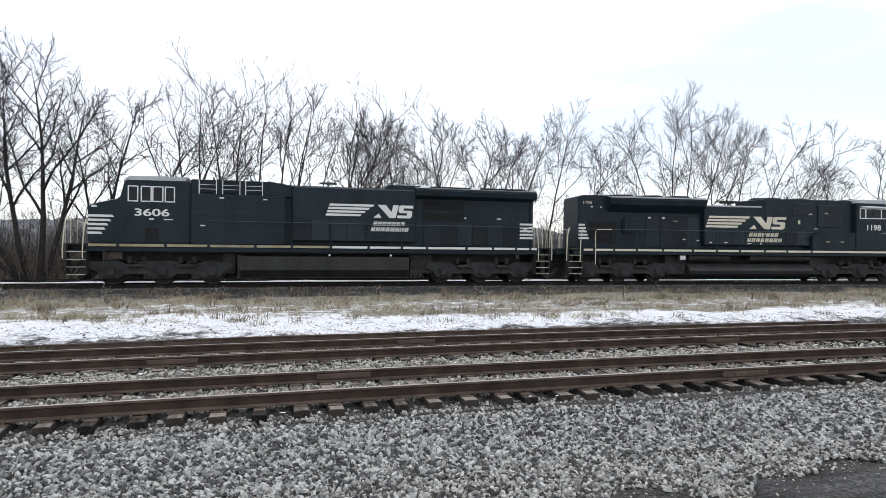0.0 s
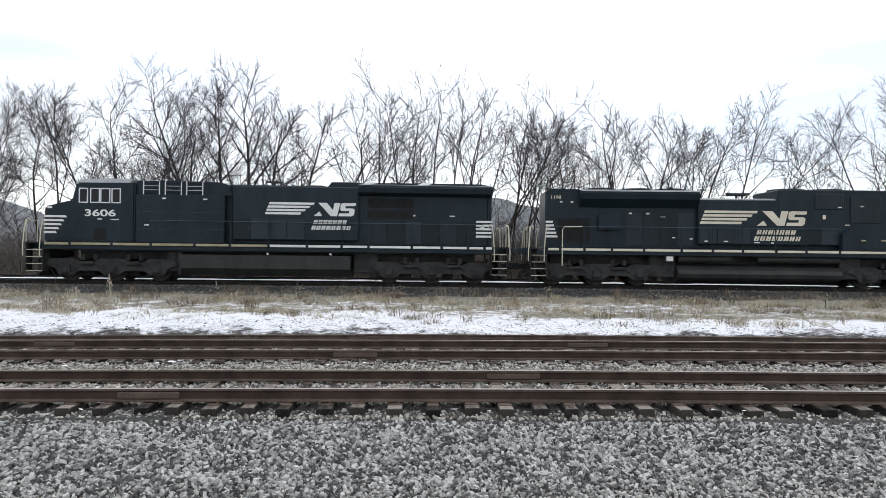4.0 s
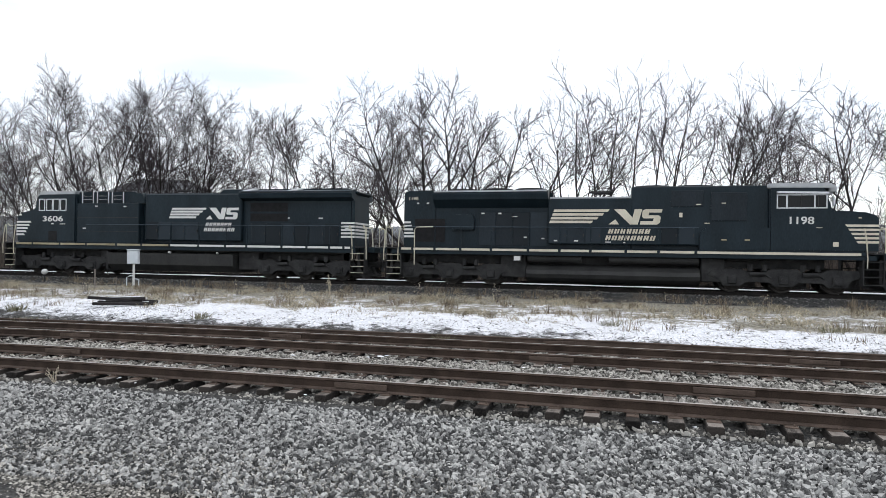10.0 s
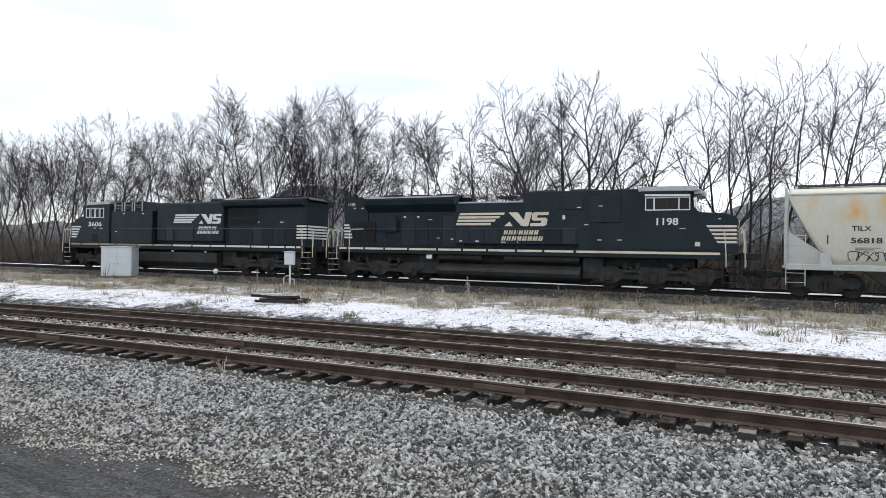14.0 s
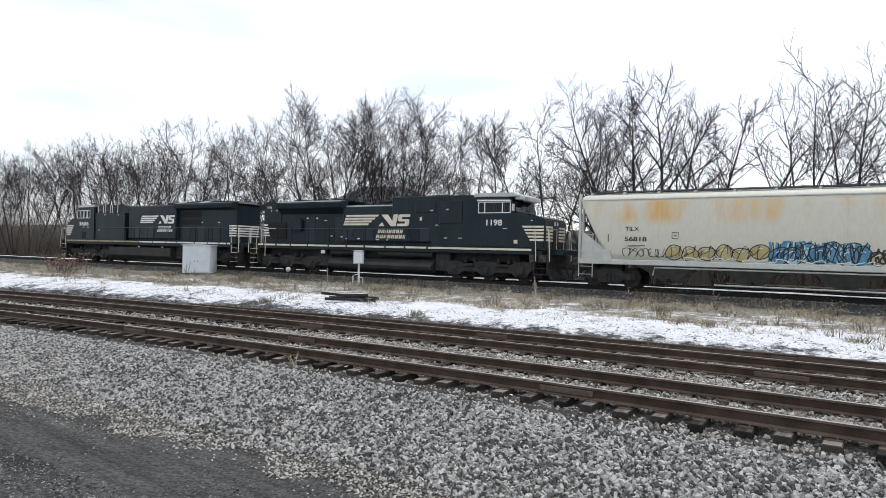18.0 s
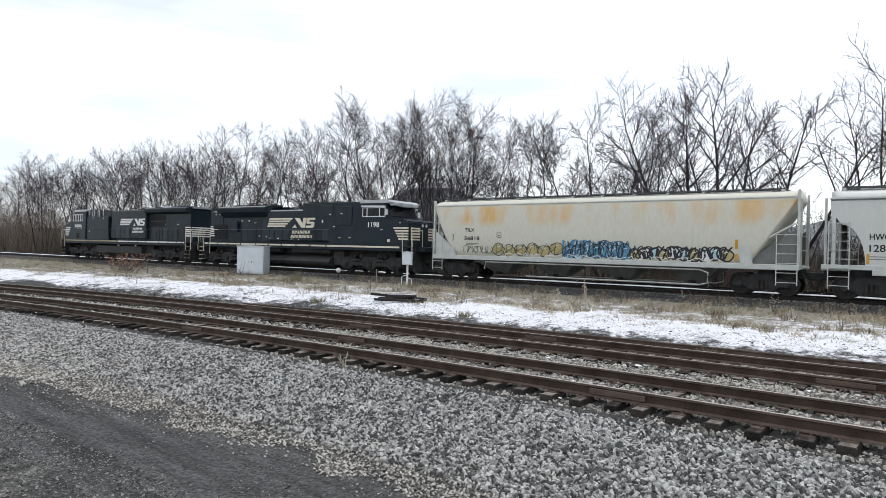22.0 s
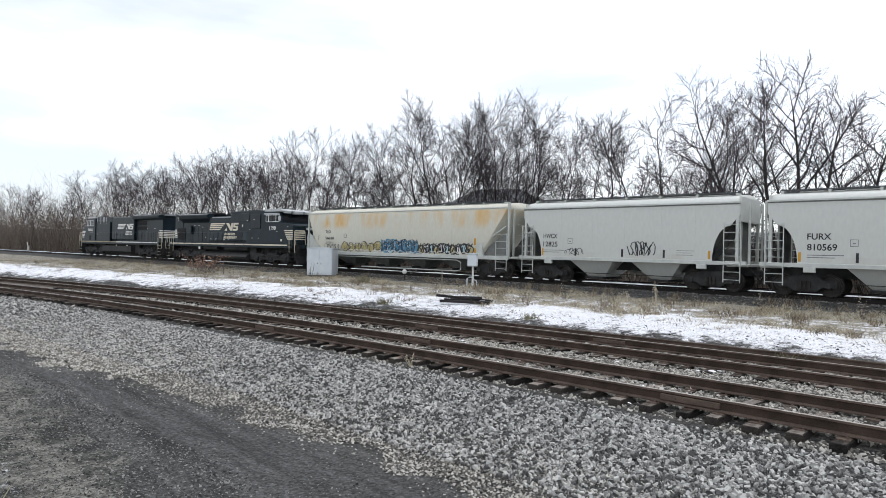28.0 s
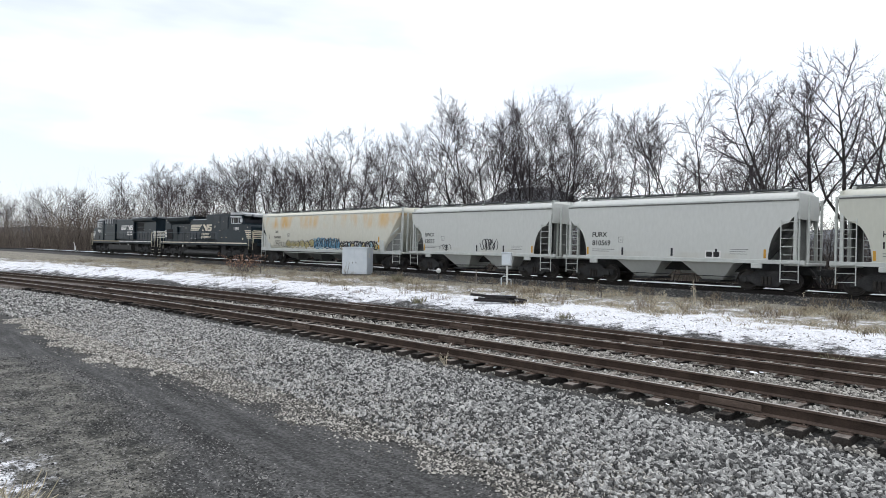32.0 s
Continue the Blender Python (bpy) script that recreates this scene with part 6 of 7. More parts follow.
def cane(x, y, z, h, r, shoots):
    tx, ty = wood_rng.gauss(0, 0.24) * h, wood_rng.gauss(0, 0.24) * h
    for j in range(shoots + 1):
        u = wood_rng.uniform(0.2, 0.85) if j else 0
        a, b, c = x + tx * u, y + ty * u, z + h * u
        g = wood_rng.uniform(0.18, 0.5) if j else 1
        ex, ey = (wood_rng.gauss(0, 0.5) * h * g, wood_rng.gauss(0, 0.5) * h * g) if j else (tx, ty)
        q = r if j == 0 else r * 0.6
        i = len(brush_verts)
        brush_verts.extend([(a - q, b, c), (a + q, b - q, c), (a, b + q, c), (a + ex, b + ey, c + h * g)])
        brush_faces.extend([(i, i + 1, i + 3), (i + 1, i + 2, i + 3), (i + 2, i, i + 3)])


for k in range(26000):
    bear = wood_rng.uniform(-89, -52) if wood_rng.random() < 0.36 else wood_rng.uniform(-56, 52)
    x, y = wood_edge(bear, wood_rng.uniform(7.5, 24))
    far = math.hypot(x, y)
    h = wood_rng.uniform(1.0, 3.6) * (1.7 if wood_rng.random() < 0.14 else 1.0) * (1.15 + 1.3 * smooth(-60, -80, bear) if bear < -55 else 1.0)
    if bear > 26:
        h *= 0.5
    cane(x, y, ground_level(x, y) - 0.1, h, 0.005 + far * 0.00016, 5)
BRUSH = mottled("grey_brown_undergrowth", (0.075, 0.062, 0.053), (0.21, 0.178, 0.15), 0.3, 0.95, bump=0, island=0.5)
tagged(part("undergrowth", (brush_verts, brush_faces), BRUSH, None), "grey-brown leafless undergrowth at the foot of the wood", "undergrowth", kind="stuff")

# a wooded ridge far behind; its haze is put into a pale bluish base colour
HILL = mottled("hazy_wooded_ridge", (0.085, 0.094, 0.104), (0.23, 0.243, 0.255), 0.03, 1.0, bump=0, fine=0.28)
hv, hf = [], []
steps = 700
for k in range(steps + 1):
    bear = -88 + 150 * k / steps
    el = 1.6 + 0.9 * smooth(-75, -55, bear) + 3.75 * math.exp(-(((bear + 41) / 6.5) ** 2)) + 3.0 * math.exp(-(((bear - 1) / 9) ** 2)) + 0.25 * noise.noise(Vector((bear * 0.4, 0, 0))) + 0.10 * noise.noise(Vector((bear * 2.5, 4, 0))) + 0.10 * noise.noise(Vector((bear * 11, 7, 0)))
    if bear > 20:
        el -= 1.2 * smooth(20, 30, bear)
    for dist, frac in ((560, -0.02), (620, 0.45), (700, 0.85), (760, 1.0), (900, 0.7)):
        hv.append((dist * math.sin(radians(bear)), dist * math.cos(radians(bear)), 760 * math.tan(radians(el)) * frac))
for k in range(steps):
    for j in range(4):
        i = k * 5 + j
        hf.append((i, i + 5, i + 6, i + 1))
ridge = part("backdrop", (hv, hf), HILL, None)
ridge.data.polygons.foreach_set("use_smooth", [True] * len(hf))
tagged(ridge, "hazy blue-grey wooded ridge far behind the trees", "hill", kind="structure")


# ---- loose stone ----
def scatter(seed, count, x0, x1, n0, n1, r0, r1, level, keep=None, line=near_line, shard=False, lift=0.0):
    """Angular stones strewn over a stretch along the near tracks: a flattish block each, with its corners knocked about."""
    rng = np.random.default_rng(seed)
    cell = math.sqrt((x1 - x0) * (n1 - n0) / count)
    cols, rows = int((x1 - x0) / cell), int((n1 - n0) / cell)
    count = cols * rows
    k = np.arange(count)
    x = x0 + (k % cols + 0.5 * (k // cols % 2) + rng.uniform(-0.2, 0.7, count)) * cell
    n = n0 + (k // cols + rng.uniform(0.05, 0.95, count)) * cell
    y = np.array([line(v) for v in x]) + n
    ok = np.ones(count, bool) if keep is None else keep(x, y, n)
    x, y, n = x[ok], y[ok], n[ok]
    count = len(x)
    r = r0 + (r1 - r0) * rng.random(count) ** 1.3
    z = np.array([level(a, b, c) for a, b, c in zip(x, y, n)]) + r * rng.uniform(0.1, 0.9, count) + lift * rng.random(count)
    cube = np.array([(a, b, c) for a in (-1, 1) for b in (-1, 1) for c in (-1, 1)], float)
    cube[1::2, :2] *= 0.72
    shape = cube[None] * rng.uniform(0.62, 1.12, (count, 8, 3)) * np.stack([rng.uniform(0.85, 1.45, count), rng.uniform(0.62, 0.98, count), rng.uniform(0.5, 0.85, count)], 1)[:, None]
    a = rng.uniform(0, 6.2832, count)
    tx, ty = rng.normal(0, 0.42, count), rng.normal(0, 0.42, count)
    p = shape * r[:, None, None]
    p[:, :, 2] += p[:, :, 0] * tx[:, None] + p[:, :, 1] * ty[:, None]
    c, s = np.cos(a)[:, None], np.sin(a)[:, None]
    v = np.stack([p[:, :, 0] * c - p[:, :, 1] * s, p[:, :, 0] * s + p[:, :, 1] * c, p[:, :, 2]], 2) + np.stack([x, y, z], 1)[:, None]
    if shard:
        v = np.concatenate([v[:, 0::2], v[:, 1::2].mean(1, keepdims=True) + rng.normal(0, 0.25, (count, 1, 3)) * r[:, None, None] * np.array((1, 1, 0)) - r[:, None, None] * np.array((0, 0, 0.3))], 1)
        tris = np.array(((0, 1, 4), (1, 3, 4), (3, 2, 4), (2, 0, 4)))
        return v.reshape(-1, 3), (np.arange(count)[:, None, None] * 5 + tris[None]).reshape(-1, 3)
    quads = np.array(((0, 1, 3, 2), (4, 6, 7, 5), (0, 4, 5, 1), (2, 3, 7, 6), (1, 5, 7, 3)))
    f = (np.arange(count)[:, None, None] * 8 + quads[None]).reshape(-1, 4)
    return v.reshape(-1, 3), f


def strew(name, label, material, *batches):
    vs, loops, sizes, base = [], [], [], 0
    for v, f in batches:
        vs.append(v)
        loops.append((f + base).ravel())
        sizes.append(np.full(len(f), f.shape[1]))
        base += len(v)
    v, f, size = np.concatenate(vs), np.concatenate(loops), np.concatenate(sizes)
    me = bpy.data.meshes.new(name)
    me.vertices.add(len(v))
    me.vertices.foreach_set("co", v.astype(np.float32).ravel())
    me.loops.add(f.size)
    me.loops.foreach_set("vertex_index", f.astype(np.int32).ravel())
    me.polygons.add(len(size))
    me.polygons.foreach_set("loop_start", np.concatenate([[0], np.cumsum(size)[:-1]]).astype(np.int32))
    me.update(calc_edges=True)
    me.polygons.foreach_set("use_smooth", [False] * len(size))
    me.materials.append(material)
    return tagged(new(name, me), label, "gravel", kind="stuff")


def bed(x, y, n):
    return -0.25 if 0.1 < n < 6.0 else -0.34 if -0.75 < n < 6.3 else ground_level(x, y) + stone_depth(x, n)


near_road = lambda x: np.array([road_edge(v) for v in x])
far_enough = lambda x, y, n: x * x + y * y > 34
on_bank = lambda x, y, n: far_enough(x, y, n) & (n > near_road(x) + 0.0 + 0.35 * np.sin(x * 3.1) * np.sin(y * 2.3 + x))
fringe = lambda x, y, n: far_enough(x, y, n) & (np.abs(n - near_road(x) - 0.4) < 0.15 + 0.7 * np.abs(np.sin(x * 57.1 + y * 83.3)))
crib = lambda x, y, n: (np.abs(n) > 0.09) & (np.abs(n - 1.505) > 0.09) & (np.abs(n - 3.78) > 0.09) & (np.abs(n - 5.285) > 0.09)
strew("ballast", "clean grey crushed stone ballast on the shoulder of the near track", STONE,
      scatter(1, 28000, -13, 11, -2.9, -0.66, 0.021, 0.038, bed, on_bank),
      scatter(21, 6000, -13, 11, -2.7, -0.85, 0.022, 0.036, bed, on_bank, lift=0.028),
      scatter(10, 18000, -13, 11, -4.1, -2.6, 0.016, 0.032, bed, on_bank),
      scatter(2, 34000, -26, -13, -4.4, -0.66, 0.022, 0.038, bed, on_bank, shard=True, lift=0.015),
      scatter(3, 11000, -45, -26, -4.8, -0.5, 0.03, 0.055, bed, shard=True, lift=0.02),
      scatter(16, 5000, -85, -45, -4.8, -0.5, 0.05, 0.11, bed, shard=True, lift=0.02))
strew("ballast", "dusty olive-grey crushed stone at the foot of the ballast shoulder", STONE_BROWN,
      scatter(12, 30000, -13, 11, -5.0, -2.4, 0.013, 0.027, bed, on_bank, shard=True, lift=0.012),
      scatter(13, 22000, -26, -13, -5.8, -2.6, 0.016, 0.034, bed, on_bank, shard=True, lift=0.012))
strew("ballast", "grey crushed stone ballast between the ties of the empty tracks", STONE_BROWN,
      scatter(4, 32000, -15, 13, -0.5, 3.0, 0.02, 0.038, bed, crib),
      scatter(22, 30000, -15, 13, 3.0, 6.3, 0.022, 0.042, bed, crib, shard=True),
      scatter(5, 10000, -40, -15, -0.5, 6.3, 0.028, 0.058, bed, crib, shard=True),
      scatter(6, 4000, 13, 22, -0.5, 6.3, 0.028, 0.055, bed, crib, shard=True))
strew("rubble", "dark rubble along the foot of the snowy bank", STONE_DARK,
      scatter(7, 12000, -40, 22, 6.2, 7.6, 0.018, 0.05, bed, shard=True),
      scatter(8, 9000, -40, 22, 7.2, 9.6, 0.012, 0.036, lambda x, y, n: bed(x, y, n) - 0.01, shard=True))
strew("ballast", "dark grey ballast along the shoulder of the train's track", STONE_DARK,
      scatter(17, 13000, -55, 34, -3.4, -0.85, 0.02, 0.046, lambda x, y, n: ground_level(x, y), None, train_line, shard=True))
strew("chippings", "small stone chippings strewn over the dark cinder road", STONE_BROWN,
      scatter(11, 18000, -20, 9, -6.6, -2.7, 0.006, 0.021, bed, fringe, shard=True))
strew("chippings", "dark grey chippings worked into the cinder road", STONE_DARK,
      scatter(14, 22000, -18, 8, -7.6, -4.4, 0.005, 0.015, bed, lambda x, y, n: far_enough(x, y, n) & (np.sin(x * 1.7 + 2 * np.sin(y * 1.3)) * np.sin(y * 2.9 + x * 0.6) > 0.45 + 0.5 * np.sin(x * 71.3 + y * 37.7)), shard=True),
      scatter(15, 20000, -17, -3, -9.4, -6.1, 0.005, 0.018, bed, far_enough, shard=True))

patchy = lambda x, y, n: crib(x, y, n) & (np.sin(x * 0.9 + 3 * np.sin(y * 0.7)) * np.sin(y * 2.3 + x * 0.4) > 0.15)
fleck_verts, fleck_faces = scatter(31, 900, -34, 14, -0.5, 6.4, 0.018, 0.05, lambda x, y, n: -0.215, patchy, shard=True)
fleck_verts[:, 2] = -0.214 + (fleck_verts[:, 2] + 0.2) * 0.22
flecks = strew("snow_flecks", "small flecks of old snow left between the ties", SNOW, (fleck_verts, fleck_faces))
tagged(flecks, category="snow")

# ---- dry grass and weeds ----
def sward(seed, count, x0, x1, blade):
    rng = random.Random(seed)
    vs, fs = [], []
    while len(fs) < count * 2:
        x = rng.uniform(x0, x1)
        y0, y1 = near_line(x) + 9.4, train_line(x) - 2.4
        if y1 - y0 < 1:
            continue
        y = y0 + (y1 - y0) * rng.random()
        d = noise.noise(Vector((x * 0.55, y * 0.55, 20))) + 0.6 * noise.noise(Vector((x * 1.9, y * 1.9, 30))) - 0.35 * (1 - smooth(0, 2.0, y - y0)) - 0.25 * smooth(2.6, 1.2, y1 - y)
        if d < rng.uniform(-0.35, 0.5):
            continue
        z = ground_level(x, y) - 0.02
        far = math.hypot(x, y)
        for k in range(rng.randint(4, 8)):
            h = blade * rng.uniform(0.4, 1.5) * (1 + 2.2 * max(0, d) ** 1.5)
            a, lean = rng.uniform(0, 6.3), rng.uniform(0.5, 2.2) * h
            bx, by = x + rng.gauss(0, 0.09), y + rng.gauss(0, 0.09)
            w = 0.004 + far * 0.00018
            i = len(vs)
            vs += [(bx - w, by, z), (bx + w, by, z), (bx + lean * 0.4 * math.cos(a) + w * 0.7, by + lean * 0.4 * math.sin(a), z + h * 0.65), (bx + lean * 0.4 * math.cos(a) - w * 0.7, by + lean * 0.4 * math.sin(a), z + h * 0.65), (bx + lean * math.cos(a), by + lean * math.sin(a), z + h)]
            fs += [(i, i + 1, i + 2, i + 3), (i + 3, i + 2, i + 4)]
    return vs, fs


def tufts(seed, count):
    """Tall dead tufts, thickest beside the train's ballast and ragged along the snow."""
    rng = random.Random(seed)
    vs, fs = [], []
    for k in range(count):
        while True:
            x = rng.uniform(-80, 36)
            y0, y1 = near_line(x) + 9.0, train_line(x) - 2.3
            if y1 - y0 < 1:
                continue
            y = y1 - (y1 - y0) * rng.random() ** (2.2 if rng.random() < 0.6 else 0.7)
            if noise.noise(Vector((x * 0.3, y * 0.5, 41))) > rng.uniform(-0.3, 0.35):
                break
        z, far = ground_level(x, y) - 0.02, math.hypot(x, y)
        size, w = rng.uniform(0.18, 0.5), 0.0035 + far * 0.00014
        for j in range(rng.randint(14, 30)):
            h, a = size * rng.uniform(0.4, 1.1), rng.uniform(0, 6.3)
            lean = h * abs(rng.gauss(0, 0.7))
            bx, by = x + rng.gauss(0, 0.13), y + rng.gauss(0, 0.13)
            cx, cy, i = lean * math.cos(a), lean * math.sin(a), len(vs)
            vs += [(bx - w, by, z), (bx + w, by, z), (bx + cx * 0.4 + w * 0.7, by + cy * 0.4, z + h * 0.6), (bx + cx * 0.4 - w * 0.7, by + cy * 0.4, z + h * 0.6), (bx + cx, by + cy, z + h)]
            fs += [(i, i + 1, i + 2, i + 3), (i + 3, i + 2, i + 4)]
    return vs, fs


STRAW = mottled("dry_straw_grass", (0.19, 0.165, 0.115), (0.52, 0.46, 0.34), 0.25, 0.9, bump=0, island=0.6, fine=2)
gv, gf = sward(5, 52000, -78, 34, 0.1)
RUSSET = mottled("russet_dead_grass", (0.08, 0.064, 0.047), (0.29, 0.235, 0.17), 0.25, 0.9, bump=0, island=0.6, fine=2)
tv, tf = tufts(6, 700)
tagged(part("dry_grass", (tv, tf), RUSSET, None), "tall russet tufts of dead grass on the verge", "grass", kind="stuff")
tagged(part("dry_grass", (gv, gf), STRAW, None), "dry straw-coloured grass on the verge beside the train", "grass", kind="stuff")


def clump(name, label, category, x, y, count, size, spread_m, material, seed, leaf=0.0, parts=("stalk_tuft", "foliage"), leaf_material=None, lean=0.35, group=""):
    """A tussock, weed or low bush: stalks that lean out of one root, with leaves or seed heads where leaf is given."""
    rng = random.Random(seed)
    th = thing(name, label, category, group, at=(x, y, ground_level(x, y)))
    bm, lm = bmesh.new(), bmesh.new()
    for k in range(count):
        h = size * rng.uniform(0.45, 1.0)
        a, o = rng.uniform(0, 6.3), rng.uniform(0, spread_m)
        b = Vector((math.cos(a) * o, math.sin(a) * o, -0.03))
        t = b + Vector((math.cos(a) * lean * h * rng.uniform(0.3, 1.2), math.sin(a) * lean * h * rng.uniform(0.3, 1.2), h))
        m = b.lerp(t, 0.55) + Vector((rng.gauss(0, 0.03), rng.gauss(0, 0.03), 0.05 * h))
        tube(bm, (b, m, t), 0.009, 3, 0.004)
        if leaf:
            for q in range(rng.randint(3, 6)):
                c = m.lerp(t, rng.random()) + Vector((rng.gauss(0, leaf), rng.gauss(0, leaf), rng.gauss(0, leaf)))
                u = Vector((rng.gauss(0, 1), rng.gauss(0, 1), rng.gauss(0, 1))).normalized() * leaf
                w = u.cross(Vector((rng.gauss(0, 1), rng.gauss(0, 1), rng.gauss(0, 1)))).normalized() * leaf * 0.6
                lm.faces.new([lm.verts.new(p) for p in (c - u, c + w, c + u, c - w)])
    tagged(part(parts[0], bm, material, th), kind="stuff")
    if leaf:
        tagged(part(parts[1], lm, leaf_material or material, th), kind="stuff")
    else:
        lm.free()
    return th


DEAD_LEAF = mottled("withered_brown_leaves", (0.16, 0.085, 0.06), (0.36, 0.235, 0.16), 3, 0.9, bump=0, island=0.6)
PALE_STALK = mottled("pale_dry_stalks", (0.35, 0.3, 0.22), (0.6, 0.54, 0.44), 3, 0.9, bump=0)
GREEN_TUFT = mottled("grey_green_tussock", (0.10, 0.10, 0.06), (0.28, 0.26, 0.17), 3, 0.9, bump=0, island=0.5)


def at_bearing(bearing, dist):
    return dist * math.sin(radians(bearing)), dist * math.cos(radians(bearing))


x, y = at_bearing(-66.3, 48)
clump("bush", "low bush with withered reddish-brown leaves on the verge", "bush", x, y, 90, 1.5, 0.8, TWIG, 3, 0.065, ("branchwork", "foliage"), DEAD_LEAF, 0.8)
for k, (b, d, s, n) in enumerate(((-17.4, 16.4, 0.34, 90), (-51.0, 27, 0.34, 90), (-53.0, 38, 0.5, 110), (-50.6, 24.5, 0.3, 90), (-2.5, 19.5, 0.22, 60), (14.0, 20.5, 0.22, 60), (-38.0, 22.5, 0.25, 70))):
    x, y = at_bearing(b, d)
    clump("grass_tussock", "grey-green dry grass tussock in the snow", "grass", x, y, n, s, 0.3, GREEN_TUFT, 20 + k, parts=("foliage", "leaf_spray"), lean=0.7, group="tussocks")
for k, (b, d, s) in enumerate(((-27.3, 27.0, 1.0), (-29.7, 27.0, 0.6), (-12.5, 25.5, 0.85), (-19.0, 26.3, 0.7), (-7.5, 27.0, 0.6), (-4.0, 25.8, 0.7), (18.5, 27.5, 0.6), (24.5, 28.0, 0.7), (31.0, 28.5, 0.7), (35.5, 29.0, 0.75), (-35.0, 28.5, 0.8), (-46.5, 31.0, 0.9), (-57.5, 43.0, 1.0), (41.0, 31.0, 0.7), (9.5, 26.5, 0.55), (2.0, 26.6, 0.5))):
    x, y = at_bearing(b, d)
    clump("dry_weed", "tall dead weed with pale seed heads beside the track", "weed", x, y, 7 if s > 0.75 else 5, s, 0.12, PALE_STALK if k in (0, 1) else TWIG, 40 + k, 0.035, ("stalk_tuft", "seed_plume"), PALE_STALK if k < 4 else STRAW, 0.22, "dead weeds")
x, y = -10.15, near_line(-10.15) - 0.42
clump("dry_weed", "small pale dried weed beside the near rail", "weed", x, y, 6, 0.42, 0.03, PALE_STALK, 71, 0.02, ("stalk_tuft", "seed_plume"), PALE_STALK, 0.5, "dead weeds")
x, y = at_bearing(-84.5, 7.2)
clump("grass_tussock", "straw-coloured grass tussock in snow by the road", "grass", x, y, 160, 0.32, 0.5, STRAW, 81, parts=("foliage", "leaf_spray"), lean=0.9, group="tussocks")


# ---- lineside things ----
def equipment_cabinet():
    x, y = at_bearing(-56.5, 45.4)
    c = thing("equipment_cabinet", "pale grey steel trackside cabinet with double doors on the verge", "cabinet", at=(x, y, ground_level(x, y) - 0.02), turn=35)
    part("body", boxes((-0.92, 0.92, -0.6, 0.6, 0.1, 1.92), bevel=0.02), CABINET, c)
    part("roof", slabs(([(-0.98, 1.92), (0.98, 1.92), (0.98, 1.97), (0.0, 2.01), (-0.98, 1.97)], -0.66, 0.66), bevel=0.01), CABINET, c)
    part("plinth", boxes((-0.88, 0.88, -0.55, 0.55, -0.1, 0.1)), BALLAST, c, "concrete plinth")
    for u, v, h in ((-0.86, -0.01, -0.12), (0.01, 0.86, 0.12)):
        d = part("door", boxes((u, v, -0.625, -0.6, 0.18, 1.84), bevel=0.008), CABINET, c)
        part("handle", boxes((h - 0.02, h + 0.02, -0.65, -0.625, 0.84, 0.95), bevel=0.01), UNDER, d, "dark latch handle")
        for z in (0.35, 1.5):
            part("hinge", tubes([((u if h < 0 else v), -0.635, z - 0.06), ((u if h < 0 else v), -0.635, z + 0.06)], r=0.02), CABINET, d)
    part("notice", boxes((0.921, 0.928, -0.3, 0.0, 1.25, 1.55)), WHITE, c, "white notice plate")


def post_box():
    x, y = at_bearing(-43.18, 34.8)
    g = ground_level(x, y)
    c = thing("signal_box", "small grey metal junction box on a white post", "junction box", at=(x, y, g), turn=28)
    top = 2.16 - g
    part("post", tubes([(0.02, 0, -0.3), (0.02, 0, top - 0.5)], r=0.055, sides=10), WHITE, c, "white-painted post")
    b = part("box", boxes((-0.26, 0.26, -0.14, 0.14, top - 0.68, top), bevel=0.02), CABINET, c)
    part("lid", boxes((-0.24, 0.24, -0.165, -0.14, top - 0.64, top - 0.04), bevel=0.01), CABINET, b)
    part("hood", slabs(([(-0.3, top), (0.3, top), (0.3, top + 0.02), (0.0, top + 0.05), (-0.3, top + 0.02)], -0.2, 0.18)), CABINET, b)
    part("conduit", tubes([(-0.3, 0, -0.2), (-0.3, 0, 0.42), (-0.15, 0, 0.5), (0.0, 0, 0.5)], r=0.03), CABINET, c, "bent conduit pipe")
    part("conduit", tubes([(0.25, 0, -0.2), (0.25, 0, 0.3), (0.1, 0, 0.36)], r=0.025), CABINET, c)


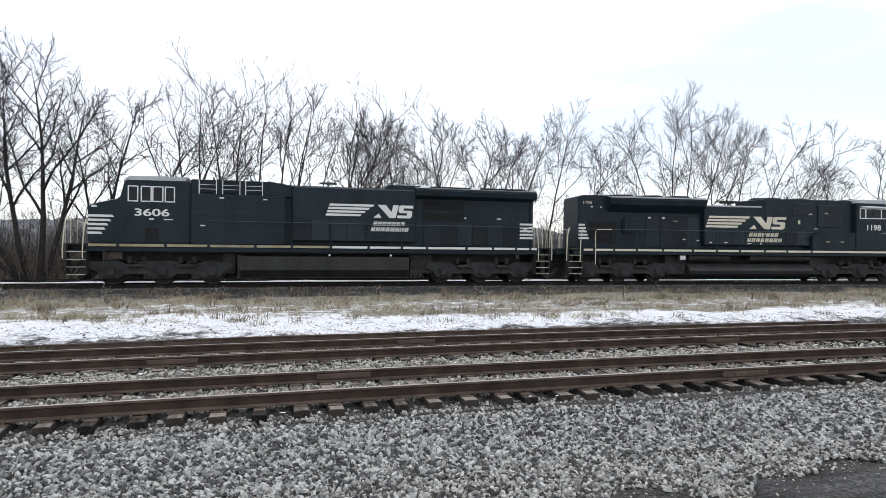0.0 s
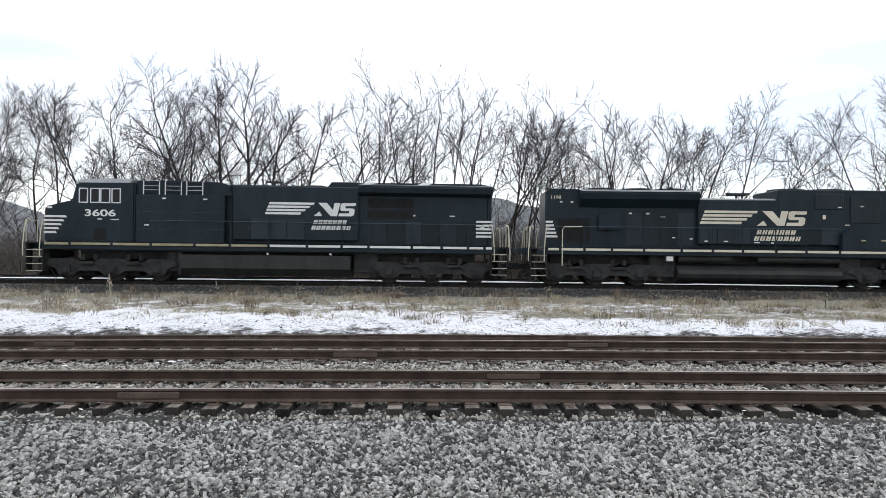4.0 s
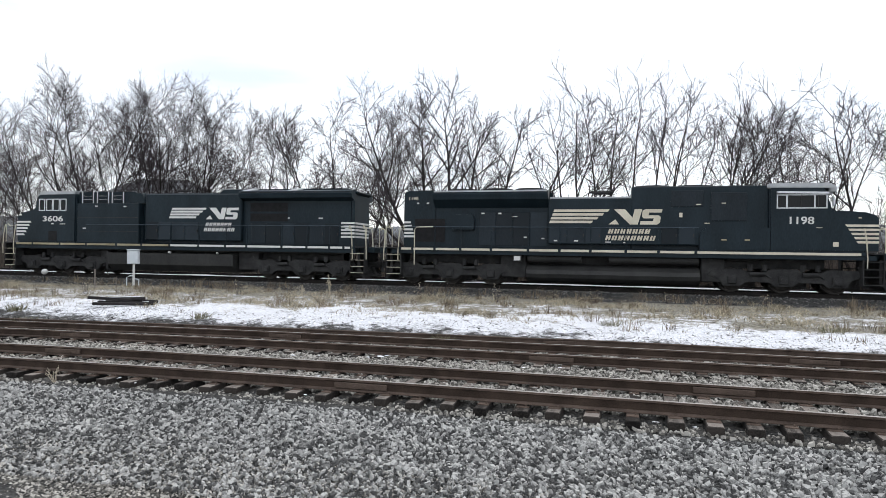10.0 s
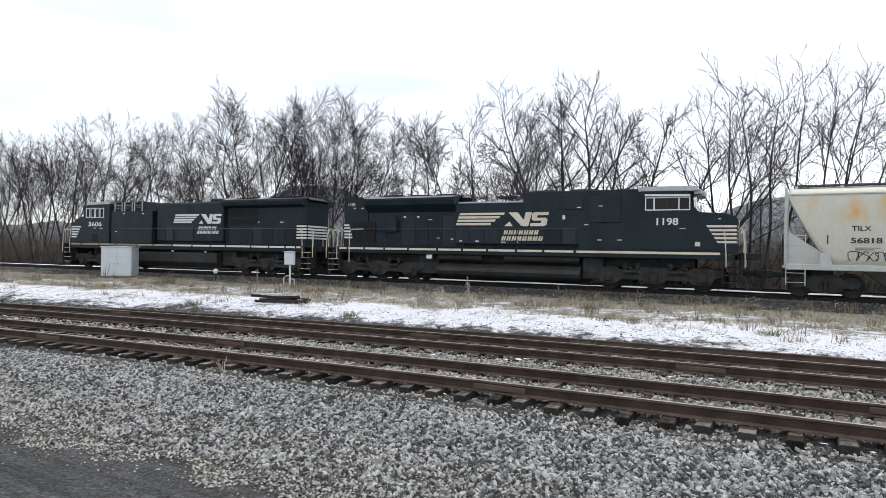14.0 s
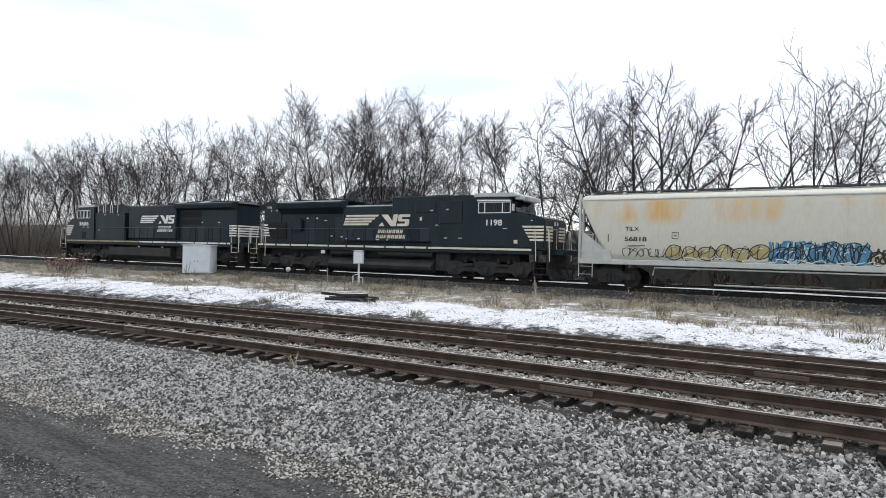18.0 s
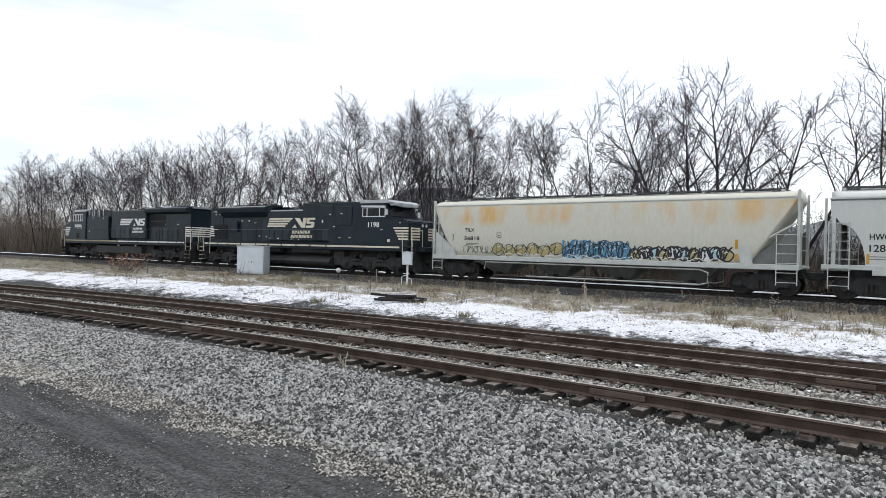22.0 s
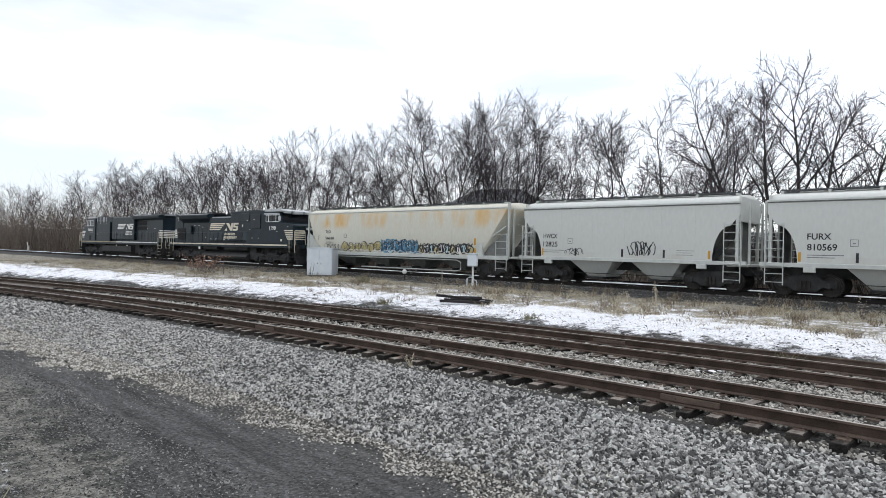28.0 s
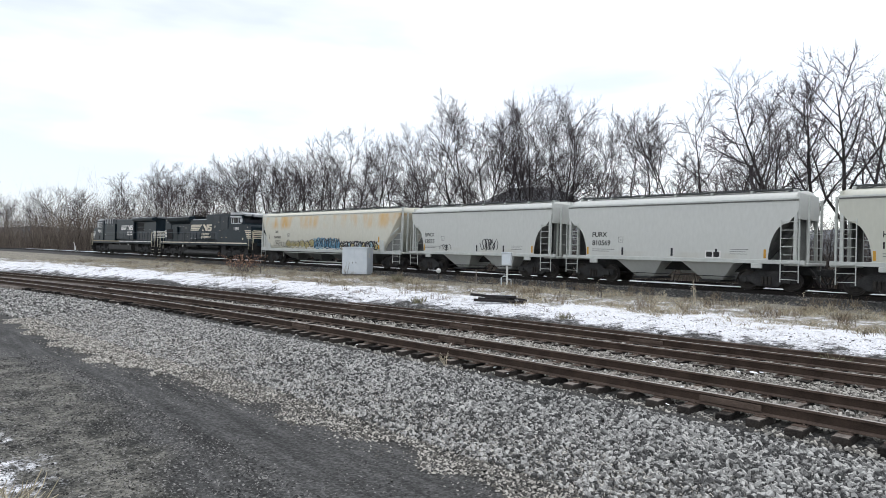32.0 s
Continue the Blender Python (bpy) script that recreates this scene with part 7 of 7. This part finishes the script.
def timber_pile():
    x, y = -17.9, 18.75
    g = ground_level(x, y)
    OLD = mottled("blackened_old_timber", (0.012, 0.011, 0.012), (0.05, 0.045, 0.045), 4, 0.9, bump=0.4, fine=30, stretch=(0.4, 3, 3))
    for k, (dx, dy, dz, ln, tw, tilt, snowy) in enumerate(((0.0, 0.0, 0.05, 2.3, 6, 0, 0), (-0.1, 0.28, 0.05, 2.5, -9, 1, 1), (-0.1, -0.05, 0.16, 2.5, 18, 3, 0), (-0.3, 0.25, 0.17, 2.4, -16, -3, 1), (0.1, -0.35, 0.04, 1.9, 24, 0, 0))):
        t = thing("old_timber", "blackened old railway tie dumped on a snowy pile", "timber", "dumped ties", at=(x + dx, y + dy, g + dz))
        t.matrix_basis = pose(x + dx, y + dy, g + dz, 0, tilt, tw)
        part("beam", boxes((-ln / 2, ln / 2, -0.07, 0.07, -0.05, 0.05), bevel=0.012), OLD, t)
        if snowy:
            part("snow_cap", boxes((-ln / 2 + 0.1, ln / 2 - 0.3, -0.06, 0.06, 0.052, 0.075), bevel=0.01), SNOW, t, "thin cap of snow")
    for k, (b, d, s) in enumerate(((-22.9, 14.2, 0.10), (-22.2, 14.3, 0.07), (-24.0, 14.1, 0.06), (-30.5, 14.6, 0.06), (-8.5, 13.6, 0.05), (-44.0, 17.0, 0.06), (-27.0, 12.6, 0.05), (-36.0, 13.8, 0.05))):
        sx, sy = at_bearing(b, d)
        c = new("snow_clump")
        c.matrix_basis = pose(sx, sy, -0.2)
        tagged(c, "small lump of old snow between the rails", "snow", "snow lumps")
        bm = bmesh.new()
        bmesh.ops.create_icosphere(bm, subdivisions=2, radius=s * 0.5)
        for v in bm.verts:
            v.co += v.co.normalized() * s * 0.5 * noise.noise(v.co * 18 + Vector((k, 0, 0)))
            v.co.x *= 1.6
            v.co.z *= 0.35
        part("lump", bm, SNOW, c)


def small_things():
    x, y = at_bearing(-49.27, 39.5)
    g = ground_level(x, y)
    m = thing("marker_ball", "white ball marker on a short stake by the track", "marker", at=(x, y, g))
    bm = bmesh.new()
    bmesh.ops.create_uvsphere(bm, u_segments=14, v_segments=8, radius=0.15, matrix=Matrix.Translation((0, 0, 1.0 - g)))
    for f in bm.faces:
        f.smooth = True
    part("ball", bm, WHITE, m)
    part("stake", tubes([(0, 0, -0.2), (0, 0, 0.9 - g)], r=0.03), UNDER, m)
    for b, d, h in ((-45.9, 33.0, 0.95), (-64.8, 47.0, 0.8), (-44.4, 34.0, 0.5)):
        x, y = at_bearing(b, d)
        s = thing("stake", "thin weathered wooden stake in the verge", "stake", "stakes", at=(x, y, ground_level(x, y)))
        part("shaft", boxes((-0.02, 0.02, -0.02, 0.02, -0.2, h), bevel=0.006), TIE_WOOD, s)
    x, y = at_bearing(-78.9, 134)
    p = thing("bent_pipe", "leaning pale pipe bent over at its top", "pipe", at=(x, y, ground_level(x, y)))
    part("pipe", tubes([(0, 0, -0.2), (0.05, 0, 1.0), (-0.25, 0, 1.45), (-0.7, 0, 1.5)], r=0.05), WHITE, p)
    p = thing("marker_post", "short white marker post beside the far track", "post", at=(x - 1.6, y + 0.5, ground_level(x, y)))
    part("shaft", boxes((-0.06, 0.06, -0.06, 0.06, -0.2, 0.9), bevel=0.01), WHITE, p)
    x = -6.6
    st = thing("broken_slat", "broken pale wooden slat lying on a tie", "timber", at=(x, near_line(x) + 4.7, -0.19), turn=12)
    part("slat", boxes((-0.6, 0.5, -0.025, 0.025, 0, 0.025), bevel=0.005), PALE_STALK, st)


equipment_cabinet()
post_box()
timber_pile()
small_things()


def motions():
    """The train rolls off along its track; the wheels turn by the way that it goes."""
    times = [k * 0.5 for k in range(65)]
    for car, middle, half in CARS:
        walk(car, [(t, car_pose(middle, half, t)) for t in times])
    ticks = [k * 0.2 for k in range(161)]
    for wheel, x, r in WHEELS:
        rows, k = [], 0
        for t in ticks:
            rows.append((t, Matrix.Translation((x, 0, r)) @ Matrix.Rotation(-(front_at(0) - front_at(t)) / r, 4, "Y")))
        walk(wheel, rows)


motions()
